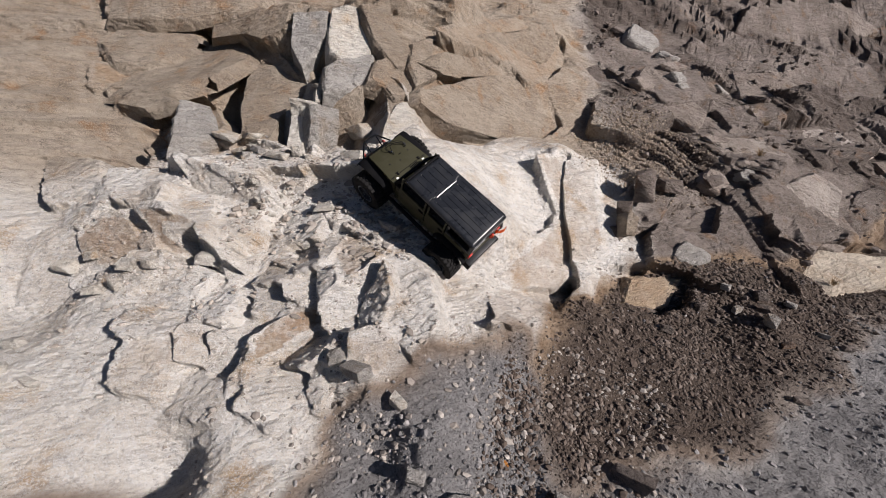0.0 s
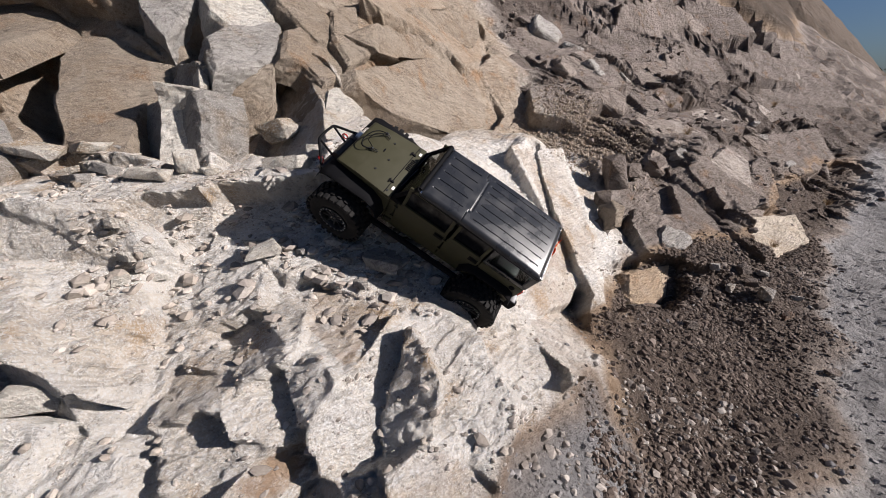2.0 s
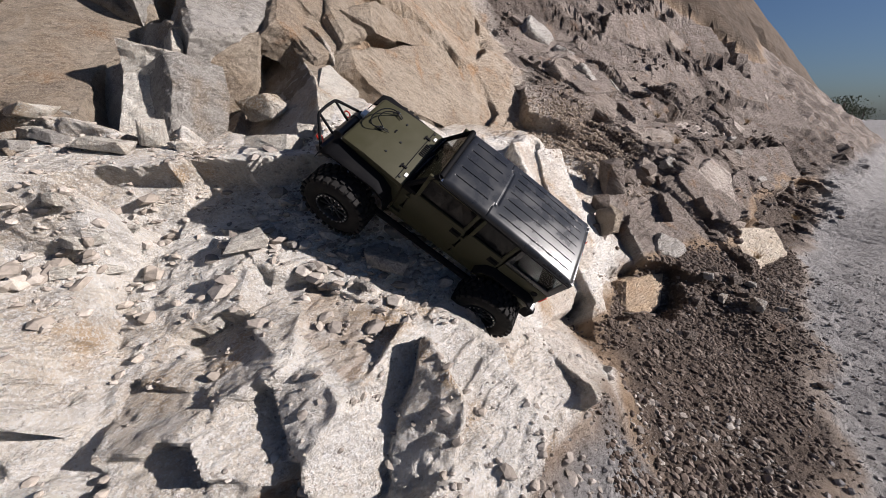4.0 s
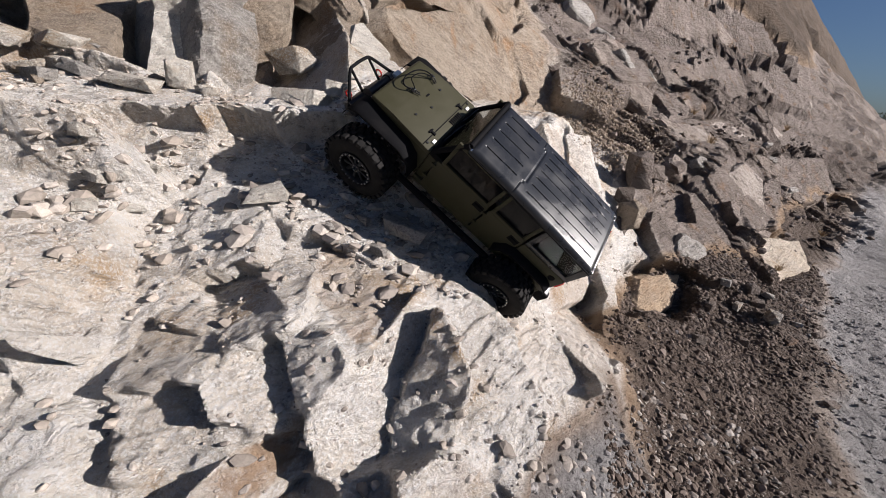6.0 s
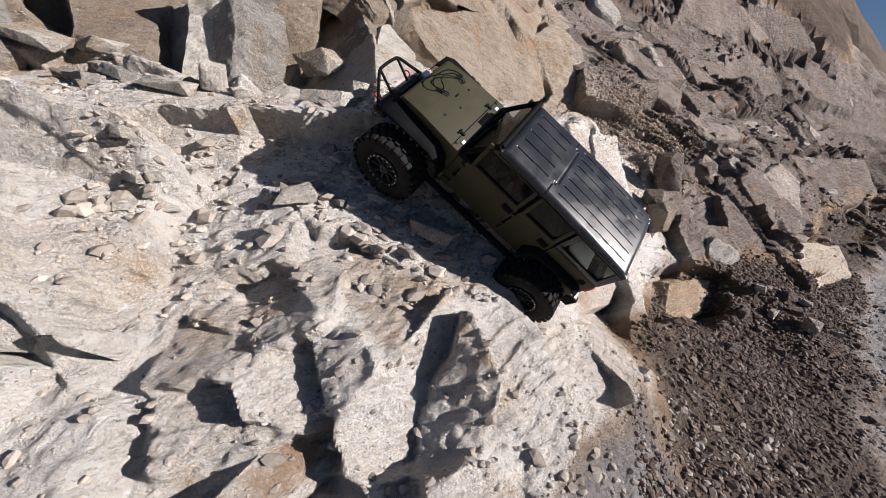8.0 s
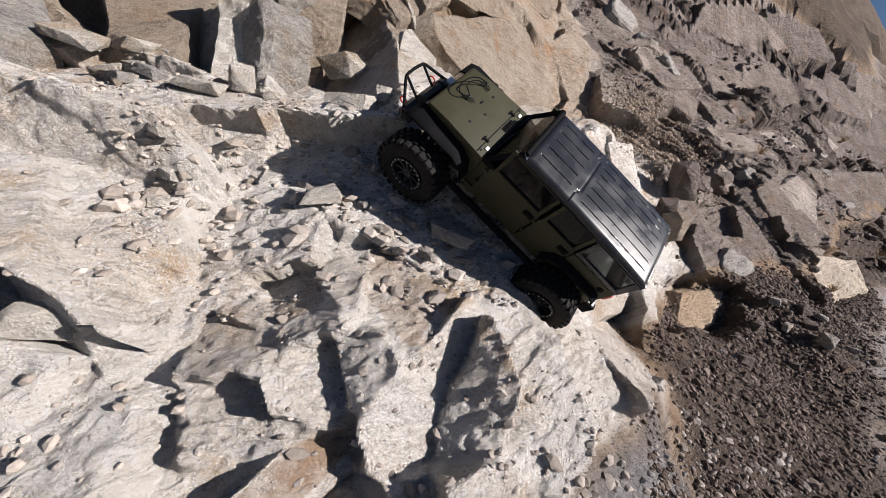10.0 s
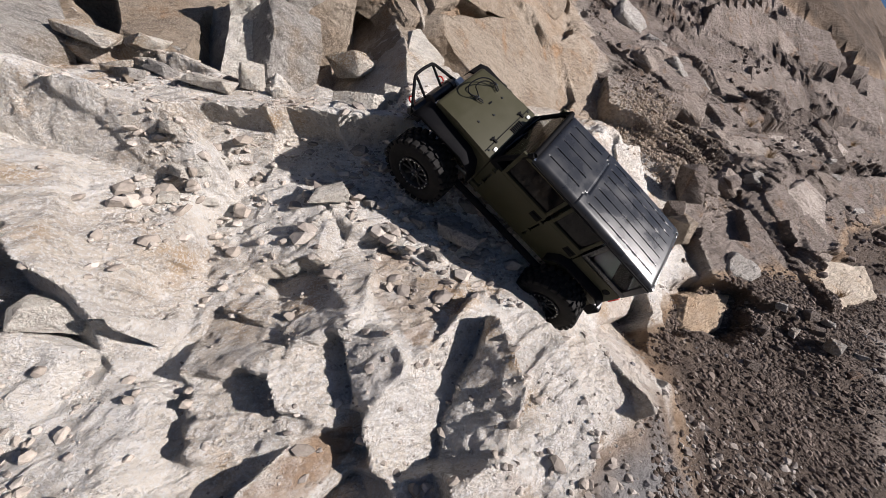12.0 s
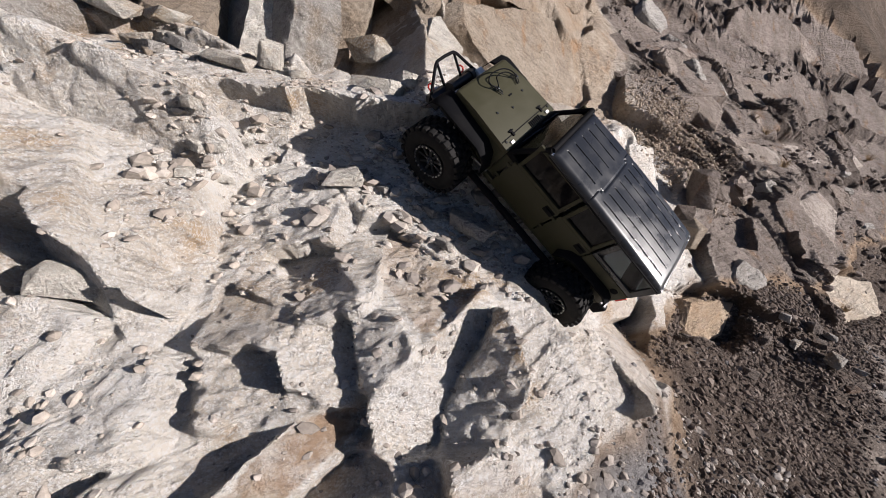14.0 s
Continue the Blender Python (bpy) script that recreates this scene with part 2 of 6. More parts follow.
def facets(u, v, size, stretch, turn, seed, lean=(0.0, 0.0), wild=0.9):
    """A continuous surface of tilted facets that meet in sharp grooves, about -0.5 to 0.5 high. lean: their common tilt."""
    rng = np.random.RandomState(seed)
    jit, val = rng.rand(64, 64, 2), rng.rand(64, 64, 3) - 0.5
    c, s = math.cos(radians(turn)), math.sin(radians(turn))
    a, b = (u * c + v * s) / (size * stretch), (-u * s + v * c) / size
    ia, ib = np.floor(a).astype(int), np.floor(b).astype(int)
    top = np.full(u.shape, -9.0)
    for i in (-1, 0, 1):
        for j in (-1, 0, 1):
            ka, kb = (ia + i) % 64, (ib + j) % 64
            ea, eb = a - (ia + i + jit[ka, kb, 0]), b - (ib + j + jit[ka, kb, 1])
            p = val[ka, kb]
            top = np.maximum(top, 0.6 * p[..., 0] + (lean[0] + wild * p[..., 1]) * ea + (lean[1] + wild * p[..., 2]) * eb - 0.75 * (ea * ea + eb * eb))
    return top


def soft_noise(u, v, size, seed):
    """Smooth value noise, -1 to 1."""
    grid = np.random.RandomState(seed).rand(64, 64) * 2 - 1
    a, b = u / size, v / size
    ia, ib = np.floor(a).astype(int), np.floor(b).astype(int)
    fa, fb = a - ia, b - ib
    fa, fb = fa * fa * (3 - 2 * fa), fb * fb * (3 - 2 * fb)
    g = lambda i, j: grid[(ia + i) % 64, (ib + j) % 64]
    return (g(0, 0) * (1 - fa) + g(1, 0) * fa) * (1 - fb) + (g(0, 1) * (1 - fa) + g(1, 1) * fa) * fb


def crumple(u, v, size, stretch, turn, seed):
    """Flat triangular facets with sharp edges, -1 to 1: random heights on a warped lattice."""
    grid = np.random.RandomState(seed).rand(64, 64) * 2 - 1
    u = u + size * 0.55 * soft_noise(u, v, size * 2.1, seed + 50)
    v = v + size * 0.55 * soft_noise(u, v, size * 1.9, seed + 51)
    c, s = math.cos(radians(turn)), math.sin(radians(turn))
    a, b = (u * c + v * s) / (size * stretch), (-u * s + v * c) / size
    a = a + 0.5 * b
    ia, ib = np.floor(a).astype(int), np.floor(b).astype(int)
    fa, fb = a - ia, b - ib
    g = lambda i, j: grid[(ia + i) % 64, (ib + j) % 64]
    side = np.where(fa > fb, g(1, 0), g(0, 1))
    hi, lo = np.maximum(fa, fb), np.minimum(fa, fb)
    return g(0, 0) * (1 - hi) + side * (hi - lo) + g(1, 1) * lo


def ledges(w, size, seed):
    """Saw-tooth beds across w: long treads and short risers of uneven width."""
    w = w / size
    k = np.floor(w).astype(int)
    r = np.random.RandomState(seed).rand(256)
    f = w - k
    return (np.where(f < 0.84, f / 0.84, (1 - f) / 0.16) - 0.5) * (0.35 + 0.65 * r[k % 256])


def step(x, lo, hi):
    k = np.clip((x - lo) / (hi - lo), 0, 1)
    return k * k * (3 - 2 * k)


def upper_hill(u, v):
    """The steeper hill of bare soil above and beyond the slope."""
    foot = -0.35 - 1.6 * (1 - step(0.731 * u + 0.48 * v, 3.0, 6.5))
    return np.minimum((foot - 0.798 * u - 0.145 * HALF * v) / (1.855 * HALF), 14.0 / HALF - v)


def smooth_surface(u, v):
    """Height of the bare slope over the tilted plane: level track, hillside, and the swells of the bank."""
    track = 0.27 / HALF - v
    bend = np.maximum(0.0, 0.8 * u + 0.6 * v - 10.0)
    hill = (0.27 + 0.78 * (-0.6 * u - 0.72 - 0.09 * bend ** 2) - 0.376 * HALF * v) / (1.624 * HALF)
    hill = np.maximum(np.minimum(hill, 3.2 - 0.25 * v), upper_hill(u, v))
    h = 0.06 * np.logaddexp(hill / 0.06, track / 0.06)
    for a, b, r, k in SWELLS:
        h = h + k * np.exp(-((u - a) ** 2 + (v - b) ** 2) / r ** 2)
    return h


def layers(u, y, z):
    """Distance across the beds of the brown slope, which run along it and dip away from the camera."""
    s = 0.8 * u + 0.6 * y
    return z + 0.56 * u + 0.05 * soft_noise(s, z, 0.5, 33) + 0.02 * soft_noise(s, z, 0.12, 34)


def zones(u, v, h):
    y, z = (v - h) * HALF, (v + h) * HALF
    up = -0.6 * u + 0.8 * y
    wob = 0.07 * soft_noise(u, v, 0.22, 5) + 0.03 * soft_noise(u, v, 0.07, 6)
    brown = step(u + wob + 0.35 * (z - 0.8), 0.02, 0.22) * step(up + wob, 0.78, 0.95)
    up = up - 0.17 * np.maximum(0.0, u - 0.9)
    low = 1 - step(z + wob * 0.6, 0.40, 0.54)
    earth = low * step(u + wob, -0.17, 0.06) * step(up + wob, 0.30, 0.52) * (1 - step(up + wob, 0.95, 1.1))
    edge = 0.40 + 0.35 * np.clip(u - 0.4, 0, 0.7) + 0.5 * step(-u, -0.12, 0.2)
    dirt = np.maximum(step(u + wob - 0.9 * (z - 0.42), -0.53, -0.32), 1 - step(y + 2 * wob - 0.15 * u, -0.05, 0.40)) * (1 - step(z + 0.6 * wob, 0.46, 0.57))
    gravel = dirt * (1 - step(up + wob - edge, -0.08, 0.10))
    earth = np.maximum(earth * step(up + wob - edge, -0.08, 0.10), gravel * step(-u + wob, -0.55, -0.10))
    cliff = step(-0.6 * u + 0.8 * y, 1.5, 1.75) * (1 - brown)
    slope = brown
    w = layers(u, y, z)
    beds = np.random.RandomState(8).rand(256)[np.floor(w / 0.17).astype(int) % 256] - 0.5
    brown = brown * step(0.9 * beds + 0.8 * soft_noise(w * 1.5, 0.8 * u + 0.6 * y, 0.35, 8) + 0.5 * soft_noise(u, v, 0.09, 9), -0.45, 0.2)
    soil = step(upper_hill(u, v) - h + 0.4 * wob, -0.12, 0.02) * slope
    return dict(slope=slope * (1 - soil), brown=brown, earth=np.maximum(earth, soil), gravel=gravel, cliff=cliff, up=up, soil=soil)


FACES = []


def face(u, v, h, du, dv, rust, outline):
    """A flat broken face of the rock mass: middle, fall across and up the slope, share of rusty stain, outline round the middle."""
    FACES.append((u, v, h, du, dv, rust, outline))


face(-1.313, 0.929, 0.126, -0.23, 0.35, 0.7, [(-0.109, -0.017), (-0.058, 0.057), (0.018, 0.077), (0.088, 0.061), (0.112, -0.001), (0.072, -0.046), (-0.037, -0.074), (-0.086, -0.057)])
face(-1.321, 1.125, 0.137, -0.11, -0.41, 0, [(-0.177, 0.045), (0.082, 0.069), (0.173, 0.014), (0.056, -0.046), (-0.012, -0.060), (-0.121, -0.022)])
face(-1.664, 1.113, 0.145, -0.12, -0.17, 0, [(-0.076, 0.083), (0.038, 0.077), (0.140, -0.032), (0.073, -0.091), (-0.008, -0.095), (-0.167, 0.058)])
face(-1.498, 1.019, 0.148, 0.14, -0.01, 0, [(-0.117, -0.009), (0.022, 0.104), (0.110, 0.044), (0.048, -0.064), (-0.063, -0.075)])
face(-1.471, 0.816, 0.126, -0.25, 0.12, 0, [(-0.109, 0.059), (-0.066, 0.092), (0.010, 0.113), (0.071, 0.043), (0.048, -0.016), (0.077, -0.070), (0.025, -0.114), (-0.055, -0.106)])
face(-1.378, 0.816, 0.111, -0.24, 0.01, 0, [(-0.046, 0.012), (0.014, 0.031), (0.046, -0.011), (-0.014, -0.032)])
face(-1.979, 1.903, 0.073, -0.34, -0.19, 0.4, [(-0.143, -0.101), (-0.176, 0.045), (-0.080, 0.149), (0.081, 0.192), (0.214, 0.068), (0.118, -0.151), (-0.014, -0.202)])
face(-1.977, 1.671, 0.094, -0.78, -0.09, 0.8, [(-0.064, 0.007), (0.001, 0.027), (0.066, 0.109), (0.025, -0.045), (-0.028, -0.097)])
face(-1.751, 1.827, -0.010, -0.16, -0.32, 0.3, [(-0.185, -0.256), (-0.218, 0.086), (-0.083, 0.206), (0.067, 0.339), (0.216, 0.142), (0.182, -0.087), (0.092, -0.185), (-0.071, -0.245)])
face(-1.781, 1.563, 0.053, -0.14, -0.01, 0.6, [(-0.154, 0.023), (0.045, 0.058), (0.160, 0.013), (0.050, -0.051), (-0.101, -0.043)])
face(-1.936, 2.134, 0.118, -0.34, 0.08, 0.3, [(-0.306, 0.079), (-0.159, 0.097), (0.068, 0.139), (0.330, 0.191), (0.304, 0.020), (0.114, -0.109), (-0.142, -0.199), (-0.208, -0.218)])
face(-1.491, 2.038, 0.006, -0.10, 0.39, 0.2, [(0.015, 0.068), (0.191, 0.089), (0.208, 0.002), (0.065, -0.059), (-0.020, -0.037), (-0.241, -0.067), (-0.217, 0.003)])
face(0.575, 1.653, -0.875, -0.35, -0.34, -1, [(0.067, 0.340), (0.146, 0.237), (0.183, 0.057), (0.220, -0.115), (0.147, -0.225), (-0.084, -0.203), (-0.254, -0.176), (-0.264, -0.036), (-0.161, 0.120)])
face(0.779, 1.894, -1.041, -0.10, 0.14, -1, [(-0.117, 0.126), (-0.026, 0.130), (0.056, 0.018), (0.071, -0.085), (0.037, -0.130), (-0.021, -0.059)])
face(1.036, 2.027, -1.120, -0.41, -0.02, -1, [(-0.282, -0.014), (-0.062, 0.130), (0.081, 0.253), (0.227, 0.219), (0.186, 0.051), (0.148, -0.104), (0.019, -0.184), (-0.139, -0.219), (-0.177, -0.131)])
face(1.375, 2.736, -1.502, -0.17, -0.24, -1, [(-0.347, 0.052), (0.069, 0.169), (0.282, 0.039), (0.169, -0.077), (-0.173, -0.183)])
face(0.338, 1.360, -0.812, -0.41, 0.15, 0.9, [(-0.100, 0.034), (0.045, 0.085), (0.119, 0.094), (0.078, -0.042), (-0.021, -0.092), (-0.122, -0.080)])
face(0.199, 1.343, -0.778, -0.50, -0.12, 0.5, [(-0.037, 0.040), (0.067, 0.081), (0.026, -0.061), (-0.056, -0.060)])
face(2.779, 4.173, -2.352, -0.24, -0.00, -1, [(-0.499, 0.073), (0.128, 0.341), (0.577, 0.107), (0.413, -0.149), (-0.098, -0.193), (-0.520, -0.180)])
face(0.979, 3.387, -1.449, -0.20, -0.14, -1, [(-0.443, -0.007), (0.017, 0.300), (0.406, 0.100), (0.201, -0.179), (-0.181, -0.214)])
face(0.256, 3.296, -1.226, -0.42, -0.09, -1, [(-0.317, -0.113), (0.079, 0.295), (0.311, 0.235), (0.153, -0.067), (-0.226, -0.350)])
face(0.189, 2.456, -0.949, -0.24, -0.28, -1, [(-0.172, 0.060), (0.137, 0.235), (0.223, 0.049), (-0.007, -0.183), (-0.181, -0.161)])
face(2.878, 3.661, -2.392, -0.11, -0.20, -1, [(-0.180, 0.313), (0.340, 0.276), (0.398, -0.151), (-0.161, -0.338), (-0.398, -0.101)])
face(2.418, 4.778, -2.234, -0.19, -0.02, -1, [(-0.229, 0.336), (0.360, 0.302), (0.481, -0.158), (-0.174, -0.365), (-0.438, -0.115)])
face(1.394, 4.181, -1.722, -0.59, 0.25, -1, [(-0.339, -0.072), (0.236, 0.366), (0.553, 0.256), (-0.011, -0.201), (-0.439, -0.348)])
face(2.342, 2.793, -1.963, -0.31, 0.01, -1, [(-0.269, 0.114), (0.363, 0.329), (0.406, 0.035), (-0.066, -0.229), (-0.434, -0.248)])
face(1.697, 2.157, -1.540, -0.33, -0.06, -1, [(-0.165, 0.069), (0.205, 0.170), (0.176, -0.044), (-0.216, -0.195)])
face(1.205, 1.727, -1.183, -0.19, -0.44, 0.5, [(-0.080, 0.114), (0.269, 0.177), (0.186, -0.026), (-0.142, -0.164), (-0.232, -0.101)])
face(2.418, 3.445, -2.178, -0.33, -0.10, -1, [(-0.431, 0.052), (0.259, 0.315), (0.407, -0.036), (-0.235, -0.331)])
face(3.502, 4.568, -2.590, -0.23, -0.01, -1, [(-0.261, 0.311), (0.192, 0.291), (0.316, -0.219), (-0.246, -0.383)])
face(0.931, 2.749, -1.283, -0.25, -0.17, -1, [(-0.215, -0.008), (0.098, 0.149), (0.229, 0.034), (-0.112, -0.174)])
face(0.304, 3.002, -1.159, -0.22, -0.21, -1, [(-0.144, 0.074), (0.126, 0.214), (0.139, -0.069), (-0.121, -0.219)])
face(1.787, 3.564, -1.836, -0.36, 0.05, -1, [(-0.194, 0.052), (0.133, 0.250), (0.228, -0.050), (-0.167, -0.252)])
face(0.362, 1.841, -0.852, -0.48, -0.22, -1, [(-0.106, 0.084), (0.176, 0.120), (0.156, 0.002), (-0.066, -0.134), (-0.159, -0.072)])
face(1.416, 2.170, -1.346, -0.33, -0.07, -1, [(-0.075, 0.161), (0.117, 0.164), (0.055, -0.109), (-0.098, -0.216)])
face(3.490, 4.038, -2.538, -0.12, -0.11, -1, [(0.028, 0.443), (0.246, 0.168), (0.175, -0.307), (-0.169, -0.304), (-0.280, -0.000)])
face(3.225, 4.663, -2.452, -0.08, 0.60, -1, [(-0.323, 0.208), (0.043, 0.070), (0.360, -0.183), (-0.079, -0.096)])
face(1.357, 3.415, -1.549, -0.54, 0.04, -1, [(-0.297, 0.027), (0.182, 0.215), (0.313, 0.029), (-0.198, -0.271)])
face(0.456, 2.809, -1.099, -0.33, -0.25, -1, [(-0.225, 0.021), (0.131, 0.229), (0.198, -0.041), (-0.104, -0.208)])
face(-1.059, 1.062, 0.115, -0.22, -0.57, 0, [(-0.144, 0.067), (-0.105, 0.079), (-0.014, 0.086), (0.043, 0.018), (0.092, -0.044), (0.142, -0.094), (0.074, -0.068), (0.028, -0.027), (-0.033, -0.006), (-0.083, -0.011)])
face(-0.965, 1.049, 0.064, -0.41, -0.52, 0, [(-0.117, 0.105), (-0.005, 0.110), (0.026, 0.051), (0.052, -0.031), (0.084, -0.111), (0.052, -0.074), (0.014, -0.070), (-0.032, -0.022), (-0.074, 0.041)])
face(-1.068, 1.176, 0.065, -0.25, 0.95, 0.1, [(-0.120, -0.019), (-0.103, 0.020), (-0.043, 0.033), (0.016, 0.024), (0.056, -0.005), (0.109, -0.015), (0.107, -0.020), (-0.022, -0.017)])
face(-0.995, 1.196, 0.071, -0.30, 0.95, 0.1, [(-0.048, 0.005), (-0.090, 0.017), (0.054, 0.040), (0.053, -0.004), (0.039, -0.032), (-0.009, -0.026)])
face(-1.200, 1.108, 0.164, 0.14, 0.20, 0.1, [(-0.082, 0.033), (0.001, 0.042), (0.062, 0.028), (0.074, -0.010), (0.008, -0.049), (-0.062, -0.043)])
face(-1.161, 1.050, 0.174, 0.10, -0.06, 0, [(-0.060, -0.008), (-0.024, -0.000), (0.049, 0.040), (0.073, -0.018), (-0.039, -0.014)])
face(-1.108, 1.000, 0.126, -0.30, 0.83, 0.7, [(-0.082, 0.027), (-0.007, 0.036), (0.045, 0.041), (0.077, 0.030), (0.046, -0.001), (0.046, -0.041), (-0.013, -0.066), (-0.048, -0.030), (-0.064, 0.003)])
face(-1.015, 0.978, 0.067, 0.55, 1.24, 0, [(-0.013, 0.054), (-0.023, 0.031), (0.073, -0.004), (0.140, -0.017), (0.130, -0.045), (-0.005, -0.043), (-0.071, -0.018), (-0.120, 0.007), (-0.111, 0.036)])
face(-1.186, 0.955, 0.117, 0.10, 0.05, 0.5, [(-0.086, 0.045), (0.007, 0.029), (0.087, -0.021), (0.040, -0.031), (-0.048, -0.022)])
face(-1.149, 0.890, 0.126, -0.16, -0.02, 0.3, [(-0.046, 0.024), (0.011, 0.028), (0.035, -0.001), (0.021, -0.024), (-0.021, -0.027)])
face(-0.964, 1.278, -0.056, -0.20, 0.34, 0, [(-0.067, 0.047), (0.072, 0.065), (0.067, -0.016), (0.054, -0.050), (-0.058, -0.045), (-0.069, -0.002)])
face(-0.841, 1.122, -0.040, 0.10, -0.18, 0, [(0.040, 0.102), (0.075, 0.024), (0.080, -0.029), (0.050, -0.059), (0.001, -0.068), (-0.054, -0.088), (-0.081, 0.004), (-0.075, 0.036), (-0.037, 0.078)])
face(-0.915, 0.970, 0.006, -0.45, -0.34, 0, [(-0.045, 0.077), (0.020, 0.055), (0.026, 0.013), (0.031, -0.051), (0.015, -0.076), (-0.017, -0.035), (-0.030, 0.017)])
face(-0.861, 0.983, -0.017, 0.01, -0.26, 0, [(-0.034, 0.042), (0.034, 0.066), (0.057, 0.051), (0.002, 0.011), (-0.002, -0.081), (-0.026, -0.084), (-0.030, -0.005)])
face(-0.752, 1.029, -0.033, 0.46, -0.72, 0, [(-0.087, 0.032), (-0.022, 0.061), (0.081, -0.026), (0.049, -0.043), (-0.021, -0.024)])
face(-0.815, 1.008, -0.025, 0.12, -0.88, 0, [(-0.045, 0.018), (-0.005, 0.039), (0.049, -0.010), (0.031, -0.025), (-0.030, -0.021)])
face(-0.677, 1.079, -0.032, 0.20, -0.74, 0, [(-0.037, -0.013), (-0.001, 0.068), (0.025, -0.014), (0.013, -0.041)])
face(-0.602, 1.071, -0.044, -0.08, -0.63, 0.6, [(-0.078, 0.093), (0.037, 0.031), (0.069, 0.018), (0.034, -0.083), (-0.004, -0.055), (-0.058, -0.004)])
face(-0.682, 0.932, 0.007, -0.51, -0.58, 0, [(-0.035, -0.005), (-0.003, 0.058), (0.016, 0.019), (0.033, 0.000), (0.010, -0.044), (-0.021, -0.028)])
face(-0.620, 0.963, 0.020, 0.26, -0.18, 0.1, [(-0.040, 0.022), (0.009, 0.033), (0.036, -0.001), (0.010, -0.033), (-0.015, -0.022)])
face(-0.804, 0.950, 0.005, 0.20, -0.73, 0.25, [(-0.067, 0.042), (0.032, 0.038), (0.051, -0.011), (0.012, -0.043), (-0.028, -0.025)])
face(-0.766, 0.887, 0.011, -0.06, -0.54, 0, [(-0.045, 0.017), (-0.003, 0.041), (0.042, 0.002), (0.018, -0.019), (-0.012, -0.040)])
face(-0.542, 0.953, -0.021, -0.88, 0.27, 0, [(0.044, 0.110), (0.040, 0.053), (0.021, -0.014), (0.008, -0.075), (-0.026, -0.088), (-0.055, -0.061), (-0.039, -0.022), (-0.012, 0.026), (0.020, 0.072)])
face(-0.468, 0.955, -0.010, 0.30, 0.23, 0, [(-0.005, 0.091), (0.036, 0.031), (0.042, 0.011), (0.030, -0.033), (0.036, -0.066), (-0.041, -0.068), (-0.053, -0.041), (-0.025, 0.016), (-0.019, 0.059)])
face(-0.397, 0.961, -0.052, -0.22, -0.14, 0, [(-0.086, 0.126), (-0.047, 0.115), (0.032, 0.070), (0.047, 0.030), (0.070, -0.022), (0.063, -0.075), (0.046, -0.130), (-0.025, -0.079), (-0.038, -0.068), (-0.022, -0.004), (-0.039, 0.039)])
face(-0.437, 0.820, -0.023, -0.57, 0.21, 0.3, [(0.015, 0.054), (0.082, 0.008), (0.042, -0.032), (-0.003, -0.046), (-0.050, -0.042), (-0.059, 0.009), (-0.028, 0.049)])
face(-0.681, 0.814, 0.010, -0.91, -0.08, 0.9, [(0.044, 0.071), (0.051, 0.049), (0.012, -0.023), (-0.006, -0.053), (-0.028, -0.086), (-0.043, -0.047), (-0.035, -0.016), (-0.013, 0.031), (0.019, 0.073)])
face(-0.705, 0.850, 0.012, -0.01, 0.07, 0, [(-0.033, -0.048), (0.005, -0.002), (0.064, 0.037), (0.033, 0.040), (-0.016, 0.011), (-0.053, -0.038)])
face(-0.610, 0.773, -0.006, 0.63, -0.96, 0, [(-0.059, -0.010), (-0.013, 0.041), (0.039, 0.031), (0.044, 0.013), (0.020, -0.031), (-0.031, -0.044)])
face(-0.547, 0.705, -0.003, 0.10, 0.09, 0, [(-0.020, 0.029), (-0.003, 0.036), (0.028, -0.006), (0.014, -0.036), (-0.019, -0.024)])
face(-0.519, 0.794, -0.002, -0.16, -0.63, 0.1, [(-0.034, 0.016), (0.013, 0.033), (0.028, -0.014), (-0.007, -0.035)])
face(-1.019, 0.843, 0.078, -0.18, -0.00, 0, [(-0.030, 0.023), (0.016, 0.076), (0.059, 0.058), (0.059, 0.008), (0.048, -0.038), (-0.027, -0.060), (-0.073, -0.052), (-0.052, -0.015)])
face(-1.000, 0.746, 0.116, -0.27, -0.66, 0.1, [(-0.070, 0.034), (0.033, 0.037), (0.060, -0.001), (0.042, -0.013), (-0.003, -0.042), (-0.062, -0.015)])
face(-0.878, 0.716, 0.075, -0.85, -0.24, 0.2, [(-0.038, 0.033), (0.013, 0.036), (0.038, -0.028), (-0.014, -0.040)])
face(-0.906, 0.842, 0.054, 0.04, -0.49, 0, [(-0.039, -0.001), (-0.034, 0.052), (0.033, 0.035), (0.053, -0.040), (-0.014, -0.046)])
face(-0.817, 0.705, 0.035, -0.70, 0.56, 0, [(-0.022, 0.038), (0.015, 0.050), (0.030, 0.001), (0.003, -0.050), (-0.026, -0.040)])
face(-0.959, 0.658, 0.122, -0.45, -0.28, 0.3, [(-0.050, 0.037), (0.019, 0.066), (0.069, -0.007), (0.037, -0.053), (-0.020, -0.051), (-0.054, 0.008)])
face(-0.632, 0.673, 0.016, -0.46, -0.55, 0, [(-0.072, 0.038), (0.032, 0.062), (0.064, -0.006), (0.020, -0.055), (-0.044, -0.039)])
face(-0.484, 0.723, -0.024, -0.07, 0.44, 0, [(-0.040, 0.032), (0.049, 0.050), (0.056, -0.021), (-0.016, -0.056), (-0.049, -0.005)])
face(-0.833, 0.626, 0.048, 0.05, -0.43, 0, [(-0.094, 0.035), (0.029, 0.033), (0.091, -0.028), (-0.027, -0.039)])
face(-0.280, 1.025, -0.200, -0.43, -0.74, 0.1, [(-0.062, 0.057), (0.019, 0.053), (0.088, -0.026), (0.032, -0.035), (-0.020, -0.044), (-0.058, -0.005)])
